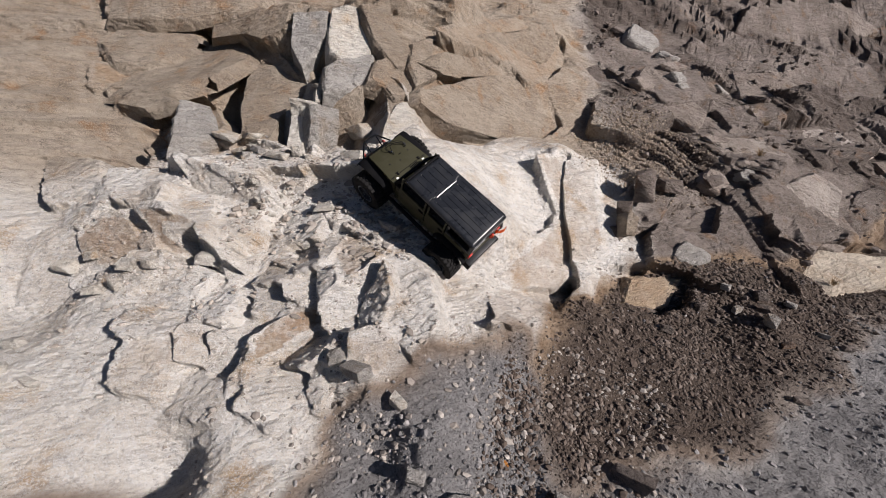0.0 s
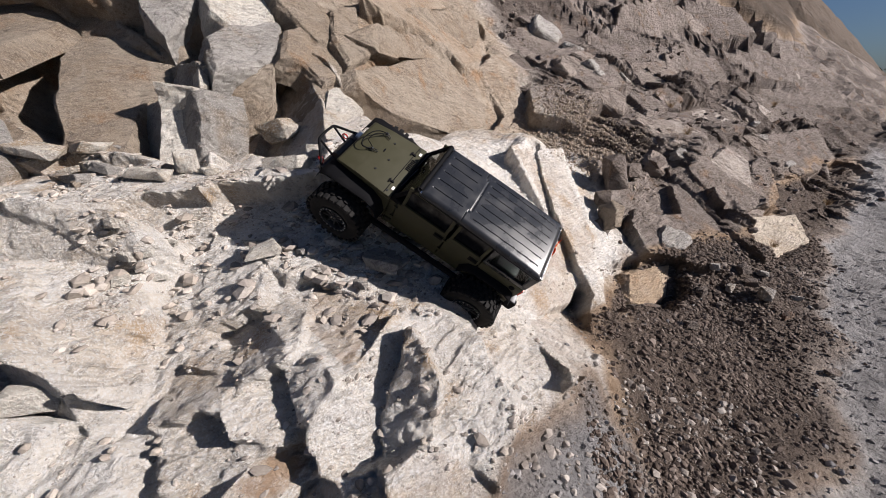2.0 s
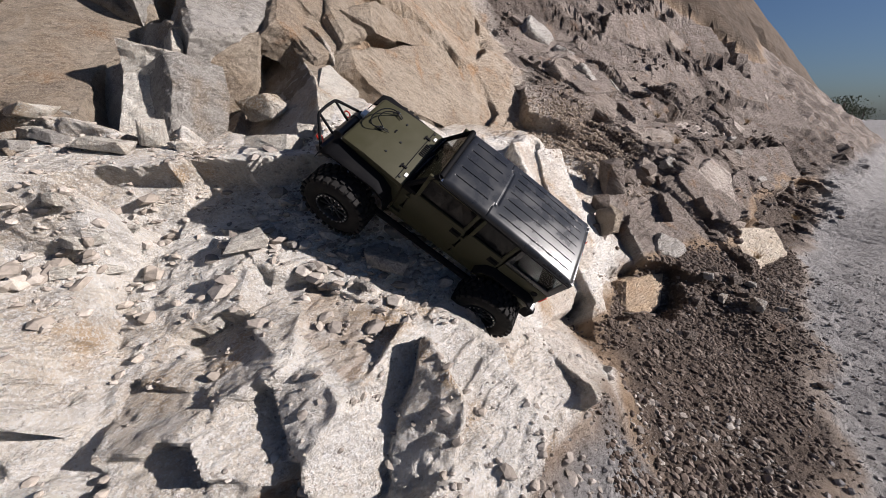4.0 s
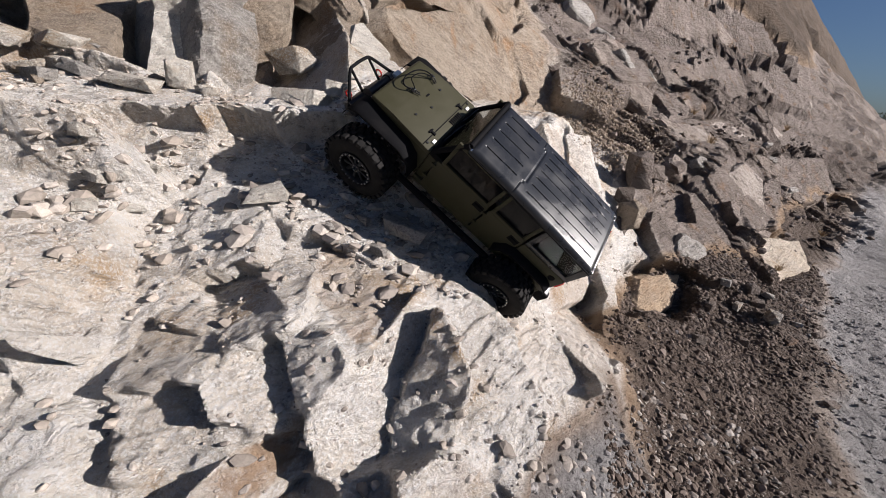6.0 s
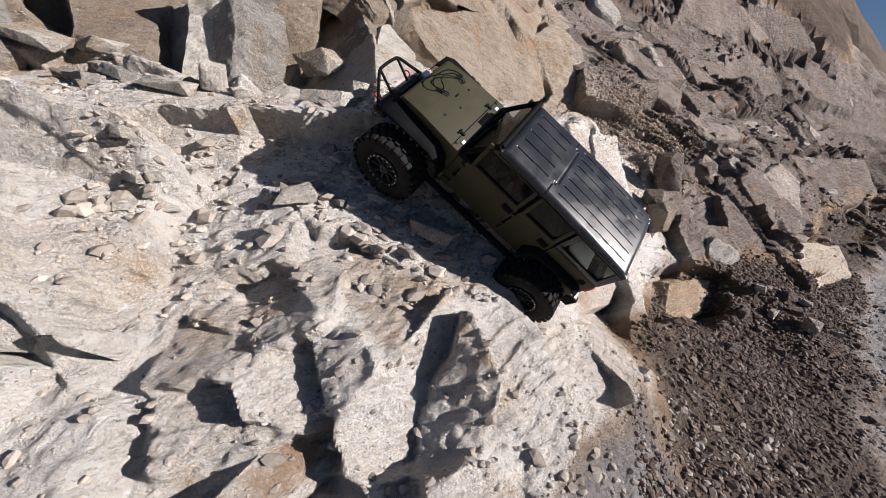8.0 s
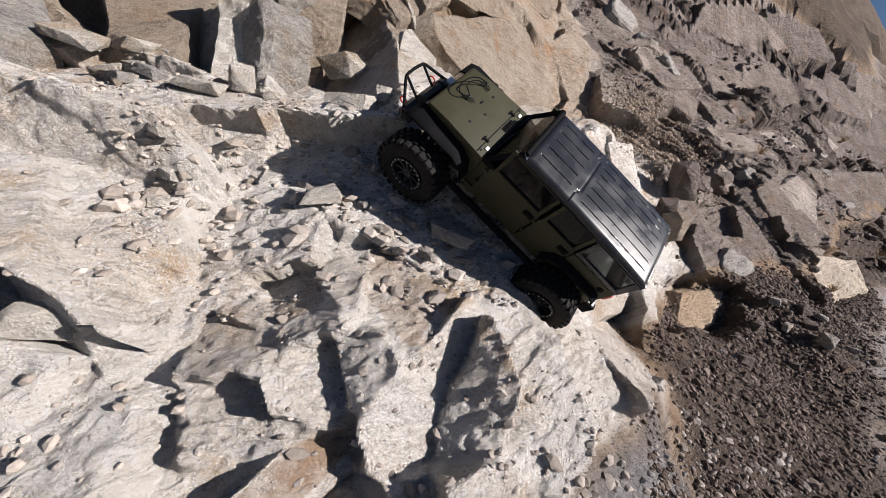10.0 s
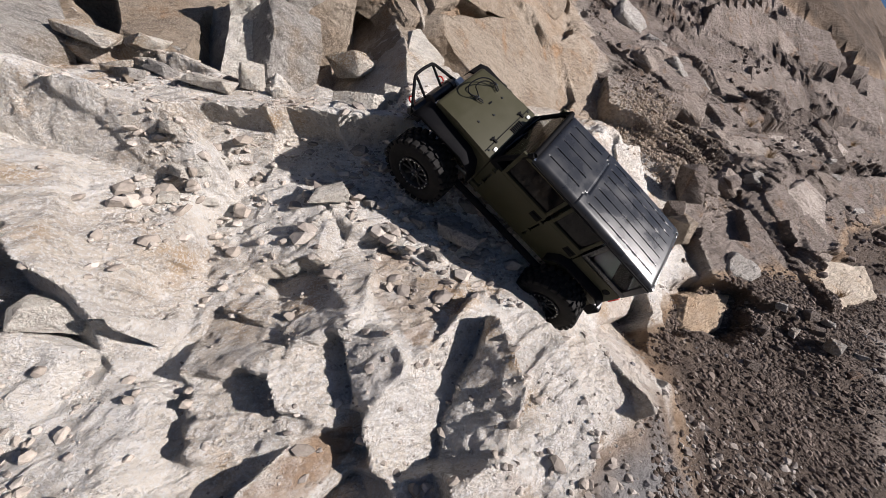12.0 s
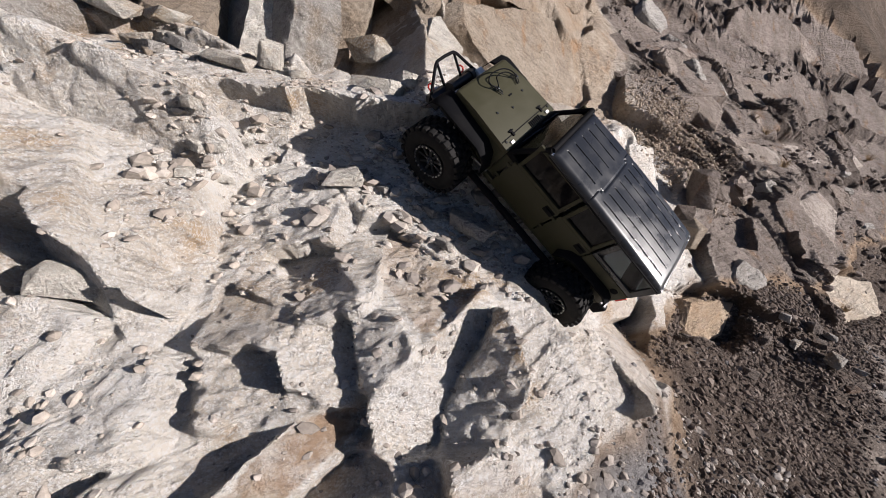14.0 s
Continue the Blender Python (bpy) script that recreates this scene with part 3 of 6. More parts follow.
face(-0.103, 1.476, -0.539, -1.03, -0.12, 0.45, [(-0.086, 0.289), (0.004, 0.378), (0.002, 0.212), (0.040, 0.082), (0.074, -0.034), (0.092, -0.157), (0.057, -0.246), (-0.096, -0.318), (-0.136, -0.303), (0.022, 0.005), (0.027, 0.093)])
face(-0.139, 1.087, -0.368, -0.89, -1.56, 0.3, [(-0.083, 0.042), (0.133, 0.193), (0.070, 0.026), (0.000, -0.116), (-0.044, -0.098), (-0.076, -0.047)])
face(-0.102, 0.956, -0.293, -0.65, -0.16, 0.3, [(-0.064, 0.029), (0.029, 0.073), (0.067, -0.015), (0.017, -0.054), (-0.050, -0.032)])
face(-1.485, 1.757, -0.208, 0.02, 0.34, 0.2, [(-0.237, 0.138), (-0.048, 0.195), (0.077, 0.098), (0.199, 0.004), (0.153, -0.032), (0.148, -0.103), (0.096, -0.134), (-0.045, -0.133), (-0.128, -0.068), (-0.215, 0.035)])
face(-1.291, 1.833, -0.147, 0.03, 0.12, 0.25, [(-0.194, 0.128), (-0.016, 0.047), (0.048, 0.014), (0.093, -0.016), (0.106, -0.074), (0.052, -0.109), (-0.090, 0.010)])
face(-1.604, 1.578, -0.095, 0.09, -0.27, 0.1, [(-0.189, 0.086), (-0.206, 0.196), (-0.044, 0.119), (0.186, -0.066), (0.336, -0.184), (0.034, -0.145), (-0.117, -0.006)])
face(-1.195, 1.688, -0.177, 0.55, 0.26, 0, [(-0.152, 0.048), (-0.067, 0.063), (0.019, 0.051), (0.025, 0.133), (0.119, 0.081), (0.162, -0.031), (0.186, -0.206), (-0.119, -0.097), (-0.173, -0.041)])
face(-1.069, 1.659, -0.182, -0.20, 0.17, 0, [(-0.042, 0.173), (-0.011, 0.074), (0.047, -0.121), (0.017, -0.134), (-0.010, 0.009)])
face(-1.037, 1.759, -0.253, 0.10, -0.01, 0.35, [(-0.152, 0.197), (0.077, 0.167), (0.095, -0.034), (0.051, -0.194), (0.014, -0.182), (-0.085, 0.046)])
face(-1.007, 1.914, -0.150, -0.22, 0.10, 0, [(-0.103, 0.063), (0.063, 0.077), (0.105, -0.047), (-0.065, -0.094)])
face(-0.875, 1.717, -0.239, 0.60, -0.07, 0.3, [(-0.116, 0.305), (0.119, -0.007), (0.169, -0.240), (-0.090, -0.121), (-0.083, 0.062)])
face(-0.704, 1.628, -0.181, -0.13, -0.55, 0, [(-0.111, 0.248), (0.074, 0.014), (0.014, -0.081), (0.023, -0.181)])
face(-0.499, 2.085, -0.595, -1.12, 0.23, 0.35, [(-0.228, -0.052), (-0.162, 0.004), (0.211, 0.337), (0.307, 0.204), (0.238, 0.028), (-0.015, -0.200), (-0.128, -0.164), (-0.222, -0.157)])
face(-0.611, 2.214, -0.415, -1.04, 0.13, 0.5, [(-0.132, -0.020), (0.039, 0.121), (0.179, 0.104), (0.059, -0.040), (-0.027, -0.077), (-0.117, -0.089)])
face(-0.463, 2.493, -0.554, -1.08, -0.28, 0.3, [(-0.246, -0.262), (-0.027, 0.343), (0.206, 0.442), (0.206, 0.109), (0.100, -0.122), (0.027, -0.070), (-0.082, -0.148), (-0.184, -0.291)])
face(-0.771, 2.014, -0.254, -0.84, 0.10, 0.7, [(-0.106, -0.037), (-0.050, 0.071), (0.027, 0.038), (0.127, 0.065), (0.069, -0.014), (0.003, -0.070), (-0.071, -0.052)])
face(-1.845, 1.990, -0.148, 0.04, -0.17, 0.25, [(-0.312, 0.010), (-0.180, 0.179), (0.173, 0.150), (0.265, 0.033), (0.253, -0.105), (0.002, -0.141), (-0.201, -0.124)])
face(-1.715, 1.709, -0.087, -0.30, -0.31, 0.4, [(-0.107, 0.053), (-0.038, 0.091), (0.031, 0.084), (0.100, -0.004), (0.025, -0.009), (0.032, -0.108), (-0.043, -0.107)])
face(-1.391, 1.938, -0.100, 0.10, 0.18, 0.2, [(-0.135, 0.070), (-0.071, 0.102), (0.008, 0.015), (0.113, -0.048), (0.157, -0.098), (0.023, -0.051), (-0.096, 0.010)])
face(-1.207, 1.951, -0.098, 0.01, 0.21, 0.6, [(-0.083, 0.068), (0.087, 0.071), (0.077, -0.001), (-0.014, -0.091), (-0.067, -0.046)])
face(-1.668, 1.494, -0.045, 0.28, -0.10, 0.2, [(-0.249, 0.153), (-0.078, 0.126), (0.145, -0.075), (0.176, -0.120), (0.006, -0.083)])
face(1.114, 2.097, -1.184, -0.58, -0.16, -1, [(-0.092, 0.194), (0.384, 0.381), (0.319, 0.189), (0.047, -0.152), (-0.115, -0.272), (-0.298, -0.267), (-0.244, -0.074)])
face(0.734, 1.884, -1.008, 0.50, 0.06, -1, [(-0.061, 0.126), (-0.005, 0.108), (0.063, -0.075), (0.042, -0.174), (-0.040, 0.015)])
face(0.563, 1.752, -0.957, -0.19, -0.30, -1, [(-0.183, 0.124), (0.093, 0.264), (0.143, 0.104), (0.215, -0.111), (0.098, -0.223), (-0.156, -0.151), (-0.211, -0.007)])
face(0.876, 2.464, -1.179, -0.12, -0.58, -1, [(-0.172, 0.021), (0.069, 0.210), (0.235, 0.154), (0.050, -0.169), (-0.182, -0.215)])
face(0.015, 1.608, -0.622, -0.73, -0.14, 0.3, [(-0.101, 0.214), (0.022, 0.295), (0.033, 0.091), (0.073, -0.077), (0.061, -0.216), (-0.017, -0.245), (-0.072, -0.062)])
face(0.169, 1.320, -0.727, -0.83, 0.08, 0.8, [(-0.064, 0.044), (0.068, 0.065), (0.059, -0.030), (-0.064, -0.079)])
face(-1.125, 1.340, -0.016, 0.00, -0.74, 0, [(-0.636, 0.090), (-0.035, 0.102), (0.258, 0.059), (0.438, 0.063), (0.350, -0.031), (0.248, -0.026), (-0.075, -0.061), (-0.205, -0.093), (-0.343, -0.104)])
face(-0.793, 1.305, -0.097, -0.15, -0.15, 0, [(-0.118, 0.060), (-0.024, 0.077), (0.104, 0.085), (0.142, 0.018), (0.076, -0.076), (0.015, -0.072), (-0.092, -0.070), (-0.102, -0.022)])
face(-0.619, 1.178, -0.083, -0.30, -0.35, 0, [(-0.144, 0.028), (-0.082, 0.028), (-0.010, 0.089), (0.124, -0.010), (0.118, -0.057), (0.048, -0.055), (-0.055, -0.022)])

def face_shares(u, v):
    """For each face: the points near it, and how far each lies inside its outline."""
    for fu, fv, fh, du, dv, rust, outline in FACES:
        o = np.array(outline) + (fu, fv)
        near = (u > o[:, 0].min() - 0.045) & (u < o[:, 0].max() + 0.045) & (v > o[:, 1].min() - 0.045) & (v < o[:, 1].max() + 0.045)
        if not near.any():
            continue
        a, b = u[near], v[near]
        wob = 0.004 * crumple(a, b, 0.05, 1.0, 0, 71) + 0.0015 * soft_noise(a, b, 0.011, 72)
        a, b = a + wob, b - wob
        inside, dist = np.zeros(a.shape, bool), np.full(a.shape, 9.0)
        for (x0, y0), (x1, y1) in zip(o, np.roll(o, -1, 0)):
            ex, ey = x1 - x0, y1 - y0
            k = np.clip(((a - x0) * ex + (b - y0) * ey) / (ex * ex + ey * ey + 1e-12), 0, 1)
            dist = np.minimum(dist, np.hypot(a - x0 - k * ex, b - y0 - k * ey))
            cross = ((y0 > b) != (y1 > b)) & (a < ex * (b - y0) / (ey if abs(ey) > 1e-9 else 1e-9) + x0)
            inside ^= cross
        yield near, np.where(inside, dist, -dist), fh + du * (u[near] - fu) + dv * (v[near] - fv), rust


def relief(u, v, h):
    z = zones(u, v, h)
    soft = np.maximum(z["earth"] * (1 - z["soil"]), z["gravel"])
    rough = 1 - np.maximum(soft, z["soil"])
    near = 1 - step(np.hypot(u, v - 1.5), 5.0, 12.0)
    far = (1 + 0.8 * step(np.hypot(u, v - 1.5), 2.0, 6.0)) * (1 - 0.85 * step((v + h) * HALF, 2.2, 3.6))
    bank = rough * (1 - z["slope"])
    smooth = 1 - 0.8 * np.exp(-(((u - 0.02) / 0.16) ** 2 + ((v - 1.42) / 0.28) ** 2))
    smooth = smooth * (1 - 0.75 * np.exp(-((v - 1.48) / 0.11) ** 2) * step(-u, 0.5, 0.65))
    beds = -0.62 * u + 0.78 * v + 0.05 * soft_noise(u, v, 0.25, 31) + 0.012 * soft_noise(u, v, 0.05, 32)
    h = h + bank * smooth * (0.010 * crumple(u, v, 0.14, 2.2, 40, 11) + 0.007 * crumple(u, v, 0.06, 2.4, 36, 12) + 0.004 * crumple(u, v, 0.024, 2.4, 34, 17))
    h = h + bank * smooth * (0.006 * ledges(beds + 0.04 * crumple(u, v, 0.11, 1.3, 10, 46), 0.085, 41) + 0.003 * ledges(beds + 0.3 * u + 0.02 * crumple(u, v, 0.05, 1.5, 20, 45), 0.024, 42))
    back = z["cliff"] * (1 - z["slope"]) * step(-u, 0.2, 0.6)
    shelf = (v + h) * HALF + 0.10 * u + 0.05 * soft_noise(u, v, 0.3, 51) + 0.04 * crumple(u, v, 0.2, 1.6, 10, 52)
    h = h - back * (0.05 * (ledges(shelf, 0.21, 53) + 0.5) + 0.02 * (ledges(shelf + 0.02 * crumple(u, v, 0.08, 1.5, 10, 54), 0.06, 55) + 0.5) + 0.02 * (1 + crumple(u, v, 0.2, 1.4, 60, 56)))
    w = layers(u, (v - h) * HALF, (v + h) * HALF)
    gaps = np.random.RandomState(9).rand(64, 64)[np.floor(w / 0.15).astype(int) % 64, np.floor((0.8 * u + 0.42 * v + 0.1 * soft_noise(u, v, 0.2, 36)) / 0.45).astype(int) % 64]
    h = h + z["slope"] * far * (0.034 * crumple(u, v, 0.26, 2.4, 12, 13) + 0.026 * crumple(u, v, 0.11, 2.4, 8, 14) + 0.013 * crumple(u, v, 0.045, 2.4, 16, 18) + 0.005 * crumple(u, v, 0.02, 2.0, 20, 19) + 0.010 * (1 - step(np.hypot(u, v - 1.5), 1.1, 2.0)) * ledges(w + 0.008 * crumple(u, v, 0.03, 2.0, 10, 49), 0.024, 57))
    h = h - z["slope"] * far * ((0.025 + 0.055 * gaps) * ledges(w + 0.02 * crumple(u, v, 0.12, 2.0, 10, 47), 0.15, 43) + 0.020 * ledges(w + 0.008 * crumple(u, v, 0.06, 2.0, 10, 48), 0.047, 44))
    h = h + z["soil"] * (0.22 * soft_noise(0.8 * u + 0.5 * v, 0.3 * v, 0.95, 37) + 0.09 * soft_noise(0.8 * u + 0.5 * v, 0.5 * v, 0.45, 39) + 0.04 * soft_noise(0.8 * u + 0.5 * v, 0.4 * v, 0.22, 38))
    h = h + rough * smooth * (0.0022 * crumple(u, v, 0.011, 1.4, 30, 15))
    h = h + soft * (0.012 * soft_noise(u, v, 0.11, 21) + 0.010 * facets(u, v, 0.028, 1.2, 10, 16, (0, 0), 1.6))
    skin = 0.0042 * crumple(u, v, 0.05, 2.4, 35, 81) + 0.0030 * crumple(u, v, 0.02, 2.2, 33, 82) + 0.0022 * crumple(u, v, 0.010, 1.5, 40, 83) + 0.004 * ledges(beds + 0.25 * u + 0.01 * soft_noise(u, v, 0.04, 84), 0.03, 85)
    best = np.full(u.shape, -1.0)
    shares = [(at, d + skin[at], plane) for at, d, plane, rust in face_shares(u, v)]
    for at, d, plane in shares:
        best[at] = np.maximum(best[at], d)
    total, share = np.zeros(u.shape), np.zeros(u.shape)
    for at, d, plane in shares:
        k = np.exp(np.maximum(d - best[at], -0.05) / 0.0022)
        total[at] += k * np.clip(plane - h[at], -0.30, 0.30)
        share[at] += k
    most = step(best, -0.040, -0.012)
    h = h + most * total / np.maximum(share, 1e-9) + most * skin * far
    h = h + near * (0.0016 * soft_noise(u, v, 0.018, 23) + 0.0009 * soft_noise(u, v, 0.0085, 24))
    return h


def axis(stops, grow, far_lo, far_hi):
    """Grid lines: even spacing within each stretch (from, to, spacing), growing outwards past the ends."""
    mid = [x for lo, hi, d in stops for x in np.arange(lo, hi - d / 2, d)]
    left, right, d = [mid[0]], [mid[-1]], stops[0][2]
    while left[-1] > far_lo:
        d *= grow
        left.append(left[-1] - d)
    d = stops[-1][2]
    while right[-1] < far_hi:
        d *= grow
        right.append(right[-1] + d)
    return np.array(left[:0:-1] + mid + right[1:])


def sheet(name, us, vs, mat):
    u, v = np.meshgrid(us, vs)
    h0 = smooth_surface(u, v)
    h = relief(u, v, h0)
    xyz = np.stack([u, (v - h) * HALF, (v + h) * HALF], -1).reshape(-1, 3)
    nv, nu = u.shape
    i = np.arange(nv * nu).reshape(nv, nu)
    quads = np.stack([i[:-1, :-1], i[:-1, 1:], i[1:, 1:], i[1:, :-1]], -1).reshape(-1, 4)
    me = bpy.data.meshes.new(name)
    me.vertices.add(len(xyz)), me.loops.add(quads.size), me.polygons.add(len(quads))
    me.vertices.foreach_set("co", xyz.ravel().astype(np.float32))
    me.loops.foreach_set("vertex_index", quads.ravel().astype(np.int32))
    me.polygons.foreach_set("loop_start", np.arange(0, quads.size, 4, dtype=np.int32))
    me.polygons.foreach_set("use_smooth", np.zeros(len(quads), dtype=bool))
    me.update()
    z = zones(u, v, h0)
    z["rust"] = np.zeros(u.shape)
    for at, d, plane, rust in face_shares(u, v):
        z["rust"][at] = np.where(d > 0, max(0.0, rust), z["rust"][at])
        z["brown"][at] = z["brown"][at] * (1 + min(0.0, rust) * 0.75 * step(d, -0.02, 0.01))
    for key in ("slope", "brown", "earth", "gravel", "cliff", "rust", "soil"):
        me.attributes.new(key, "FLOAT", "POINT").data.foreach_set("value", z[key].ravel().astype(np.float32))
    me.materials.append(mat)
    return new(name, me)


US = axis([(-2.7, -1.75, 0.0085), (-1.75, -1.35, 0.006), (-1.35, 0.40, 0.0035), (0.40, 1.2, 0.006), (1.2, 2.4, 0.009)], 1.05, -30, 70)
VS = axis([(0.1, 0.6, 0.006), (0.6, 1.72, 0.0035), (1.72, 2.2, 0.005), (2.2, 2.9, 0.0072)], 1.05, -25, 80)
ground = tagged(sheet("ground", US, VS, GROUND), "pale broken rock bank with brown scree and gravel track", "rock slope", kind="structure")


def ground_point(u, v):
    a, b = np.array([[float(u)]]), np.array([[float(v)]])
    h = relief(a, b, smooth_surface(a, b))[0, 0]
    return Vector((u, (v - h) * HALF, (v + h) * HALF))


# ---- rock blocks ----
def part(name, bm, mat, parent=None, label="", smooth=None):
    """One mesh object under a thing or a part; smooth: the angle past which edges stay sharp."""
    me = bpy.data.meshes.new(name)
    bm.normal_update()
    bm.to_mesh(me)
    bm.free()
    me.materials.append(mat)
    if smooth is not None:
        me.polygons.foreach_set("use_smooth", np.ones(len(me.polygons), dtype=bool))
        me.set_sharp_from_angle(angle=radians(smooth))
    ob = new(name, me)
    ob.parent = parent
    if label:
        tagged(ob, label)
    return ob


BANK, TAN_R, BROWN_R = ROCK_BANK, ROCK_TAN, ROCK_BROWN
block_count = 0


def block(mat, middle, azimuth, elevation, depth, outline, cell=0.008):
    """A rock standing out of the slope: a rough flat face with the given outline, turned to azimuth and elevation, and sides that widen into the slope."""
    global block_count
    block_count += 1
    n = Vector((math.cos(radians(azimuth)) * math.cos(radians(elevation)), math.sin(radians(azimuth)) * math.cos(radians(elevation)), math.sin(radians(elevation))))
    a = Vector((0, 0, 1)).cross(n).normalized()
    b = n.cross(a)
    size = max(max(abs(x), abs(y)) for x, y in outline)
    edge = min(0.012, 0.10 * size)
    bm = bmesh.new()
    rings = []
    for grow, down in ((1 - edge / size * 1.3, 0.0), (1.0, edge), (1.06, depth * 0.45), (1.14, depth)):
        rings.append([bm.verts.new((x * grow, y * grow, -down)) for x, y in outline])
    top = bm.faces.new(rings[0])
    k = len(outline)
    for r0, r1 in zip(rings, rings[1:]):
        for i in range(k):
            bm.faces.new((r0[i], r1[i], r1[(i + 1) % k], r0[(i + 1) % k]))
    rng = random.Random(900 + block_count)
    for _ in range(12):
        x, y = rng.choice(outline)
        f = rng.uniform(0.88, 0.98)
        lean = Vector((x + rng.uniform(-0.3, 0.3) * size, y + rng.uniform(-0.3, 0.3) * size, 0)).normalized() * rng.uniform(0.3, 1.4) + Vector((0, 0, 1))
        spot = Vector((x * f, y * f, -rng.uniform(0.0, 0.25) * min(size, depth)))
        lost = sum((Vector((a_, b_, 0)) - spot).dot(lean) > 0.02 * size for a_, b_ in outline)
        inner = max((Vector((a_ * s_, b_ * s_, 0)) - spot).dot(lean) for a_, b_ in outline for s_ in (0.0, 0.35))
        if lost > 0.15 * len(outline) or inner > 0:
            continue
        cut = bmesh.ops.bisect_plane(bm, geom=bm.verts[:] + bm.edges[:] + bm.faces[:], plane_co=spot, plane_no=lean.normalized(), clear_outer=True)
        rim = [e for e in bm.edges if e.is_boundary and min(v.co.z for v in e.verts) > -depth * 0.98]
        if rim:
            bmesh.ops.holes_fill(bm, edges=rim, sides=0)
    bmesh.ops.triangulate(bm, faces=bm.faces[:])
    for _ in range(6):
        long = [e for e in bm.edges if e.calc_length() > cell * max(1.0, size / 0.2) * (1.0 if min(e.verts[0].co.z, e.verts[1].co.z) > -depth * 0.6 else 2.5)]
        if not long:
            break
        bmesh.ops.subdivide_edges(bm, edges=long, cuts=1)
        bmesh.ops.triangulate(bm, faces=[f for f in bm.faces if len(f.verts) > 3])
    bm.normal_update()
    turn = Matrix((a, b, n)).transposed()
    off = Vector(middle)
    moves = []
    co = np.array([v.co[:] for v in bm.verts])
    turn_by, big = rng.uniform(30, 70), max(1.0, size / 0.13)
    fac = crumple(co[:, 0] + 3.0 * block_count, co[:, 1] + co[:, 2], 0.06 * big, 1.8, turn_by, 100 + block_count)
    fine = crumple(co[:, 0], co[:, 1] + co[:, 2], 0.022 * big, 1.8, turn_by, 300 + block_count)
    for i, v in enumerate(bm.verts):
        p = turn @ v.co + off
        d = 0.03 * size * noise.noise(p * (1.1 / size)) + big * (0.0055 * fac[i] + 0.0028 * fine[i]) + 0.0012 * noise.noise(p * 70) + 0.0012 * noise.noise(p * 150)
        # bedding steps
        s = (p.x * 0.55 - p.y * 0.3 + p.z * 0.75) * 38 + 0.8 * noise.noise(p * 9)
        d += 0.0028 * (abs((s % 1.0) - 0.35) - 0.3)
        moves.append(v.co + v.normal * d)
    for v, c in zip(bm.verts, moves):
        v.co = c
    ob = part("rock", bm, mat, ground, smooth=16)
    ob.matrix_world = Matrix.Translation(off) @ turn.to_4x4()
    return ob


RUST = rock_material("rusty_rock", (0.48, 0.38, 0.28), (0.43, 0.315, 0.21), (0.38, 0.24, 0.14), (0.32, 0.25, 0.19))
TANP = rock_material("pale_tan_rock", (0.60, 0.525, 0.43), (0.50, 0.415, 0.32), (0.42, 0.28, 0.17), (0.36, 0.315, 0.27), 0.15)
GREY_R = rock_material("grey_rock", (0.42, 0.395, 0.365), (0.34, 0.315, 0.285), (0.29, 0.23, 0.17), (0.235, 0.225, 0.215))
OUT_R = rock_material("pale_outcrop", (0.46, 0.405, 0.36), (0.36, 0.305, 0.262), (0.28, 0.19, 0.125), (0.25, 0.215, 0.19), 0.3, LAYERS)
PINK_R = rock_material("pinkish_rock", (0.34, 0.29, 0.252), (0.25, 0.203, 0.172), (0.22, 0.14, 0.09), (0.16, 0.135, 0.12), 0.5, LAYERS)


def slab_mesh(seed):
    """A broken plate of layered rock about 1 long: angular outline, chipped rim, faceted face."""
    rng = random.Random(seed)
    bm = bmesh.new()
    k = rng.randint(6, 8)
    ring = []
    for i in range(k):
        a = 2 * math.pi * (i + rng.uniform(-0.3, 0.3)) / k
        r = rng.uniform(0.75, 1.1)
        ring.append((0.5 * r * math.cos(a), rng.uniform(0.26, 0.34) * r * math.sin(a)))
    lean = rng.uniform(-0.15, 0.15)
    for grow, z in ((0.90, 0.10), (1.0, 0.05), (1.02, -0.06), (1.1, -0.25)):
        for x, y in ring:
            bm.verts.new((x * grow, y * grow, z + lean * x + rng.uniform(-0.012, 0.012)))
    bm.verts.ensure_lookup_table()
    bm.faces.new(bm.verts[:k])
    for r in range(3):
        for i in range(k):
            j = (i + 1) % k
            bm.faces.new((bm.verts[r * k + i], bm.verts[(r + 1) * k + i], bm.verts[(r + 1) * k + j], bm.verts[r * k + j]))
    bmesh.ops.triangulate(bm, faces=bm.faces[:])
    for _ in range(4):
        bmesh.ops.subdivide_edges(bm, edges=[e for e in bm.edges if e.calc_length() > 0.075], cuts=1)
        bmesh.ops.triangulate(bm, faces=[f for f in bm.faces if len(f.verts) > 3])
    bm.normal_update()
    co = np.array([v.co[:] for v in bm.verts])
    d = 0.035 * crumple(co[:, 0], co[:, 1] + co[:, 2], 0.22, 1.8, 10, 500 + seed) + 0.016 * crumple(co[:, 0], co[:, 1] + co[:, 2], 0.08, 2.0, 5, 520 + seed)
    for v, move in zip(bm.verts, [v.co + v.normal * float(k_) for v, k_ in zip(bm.verts, d)]):
        v.co = move
    me = bpy.data.meshes.new("rock")
    bm.to_mesh(me)
    bm.free()
    return me


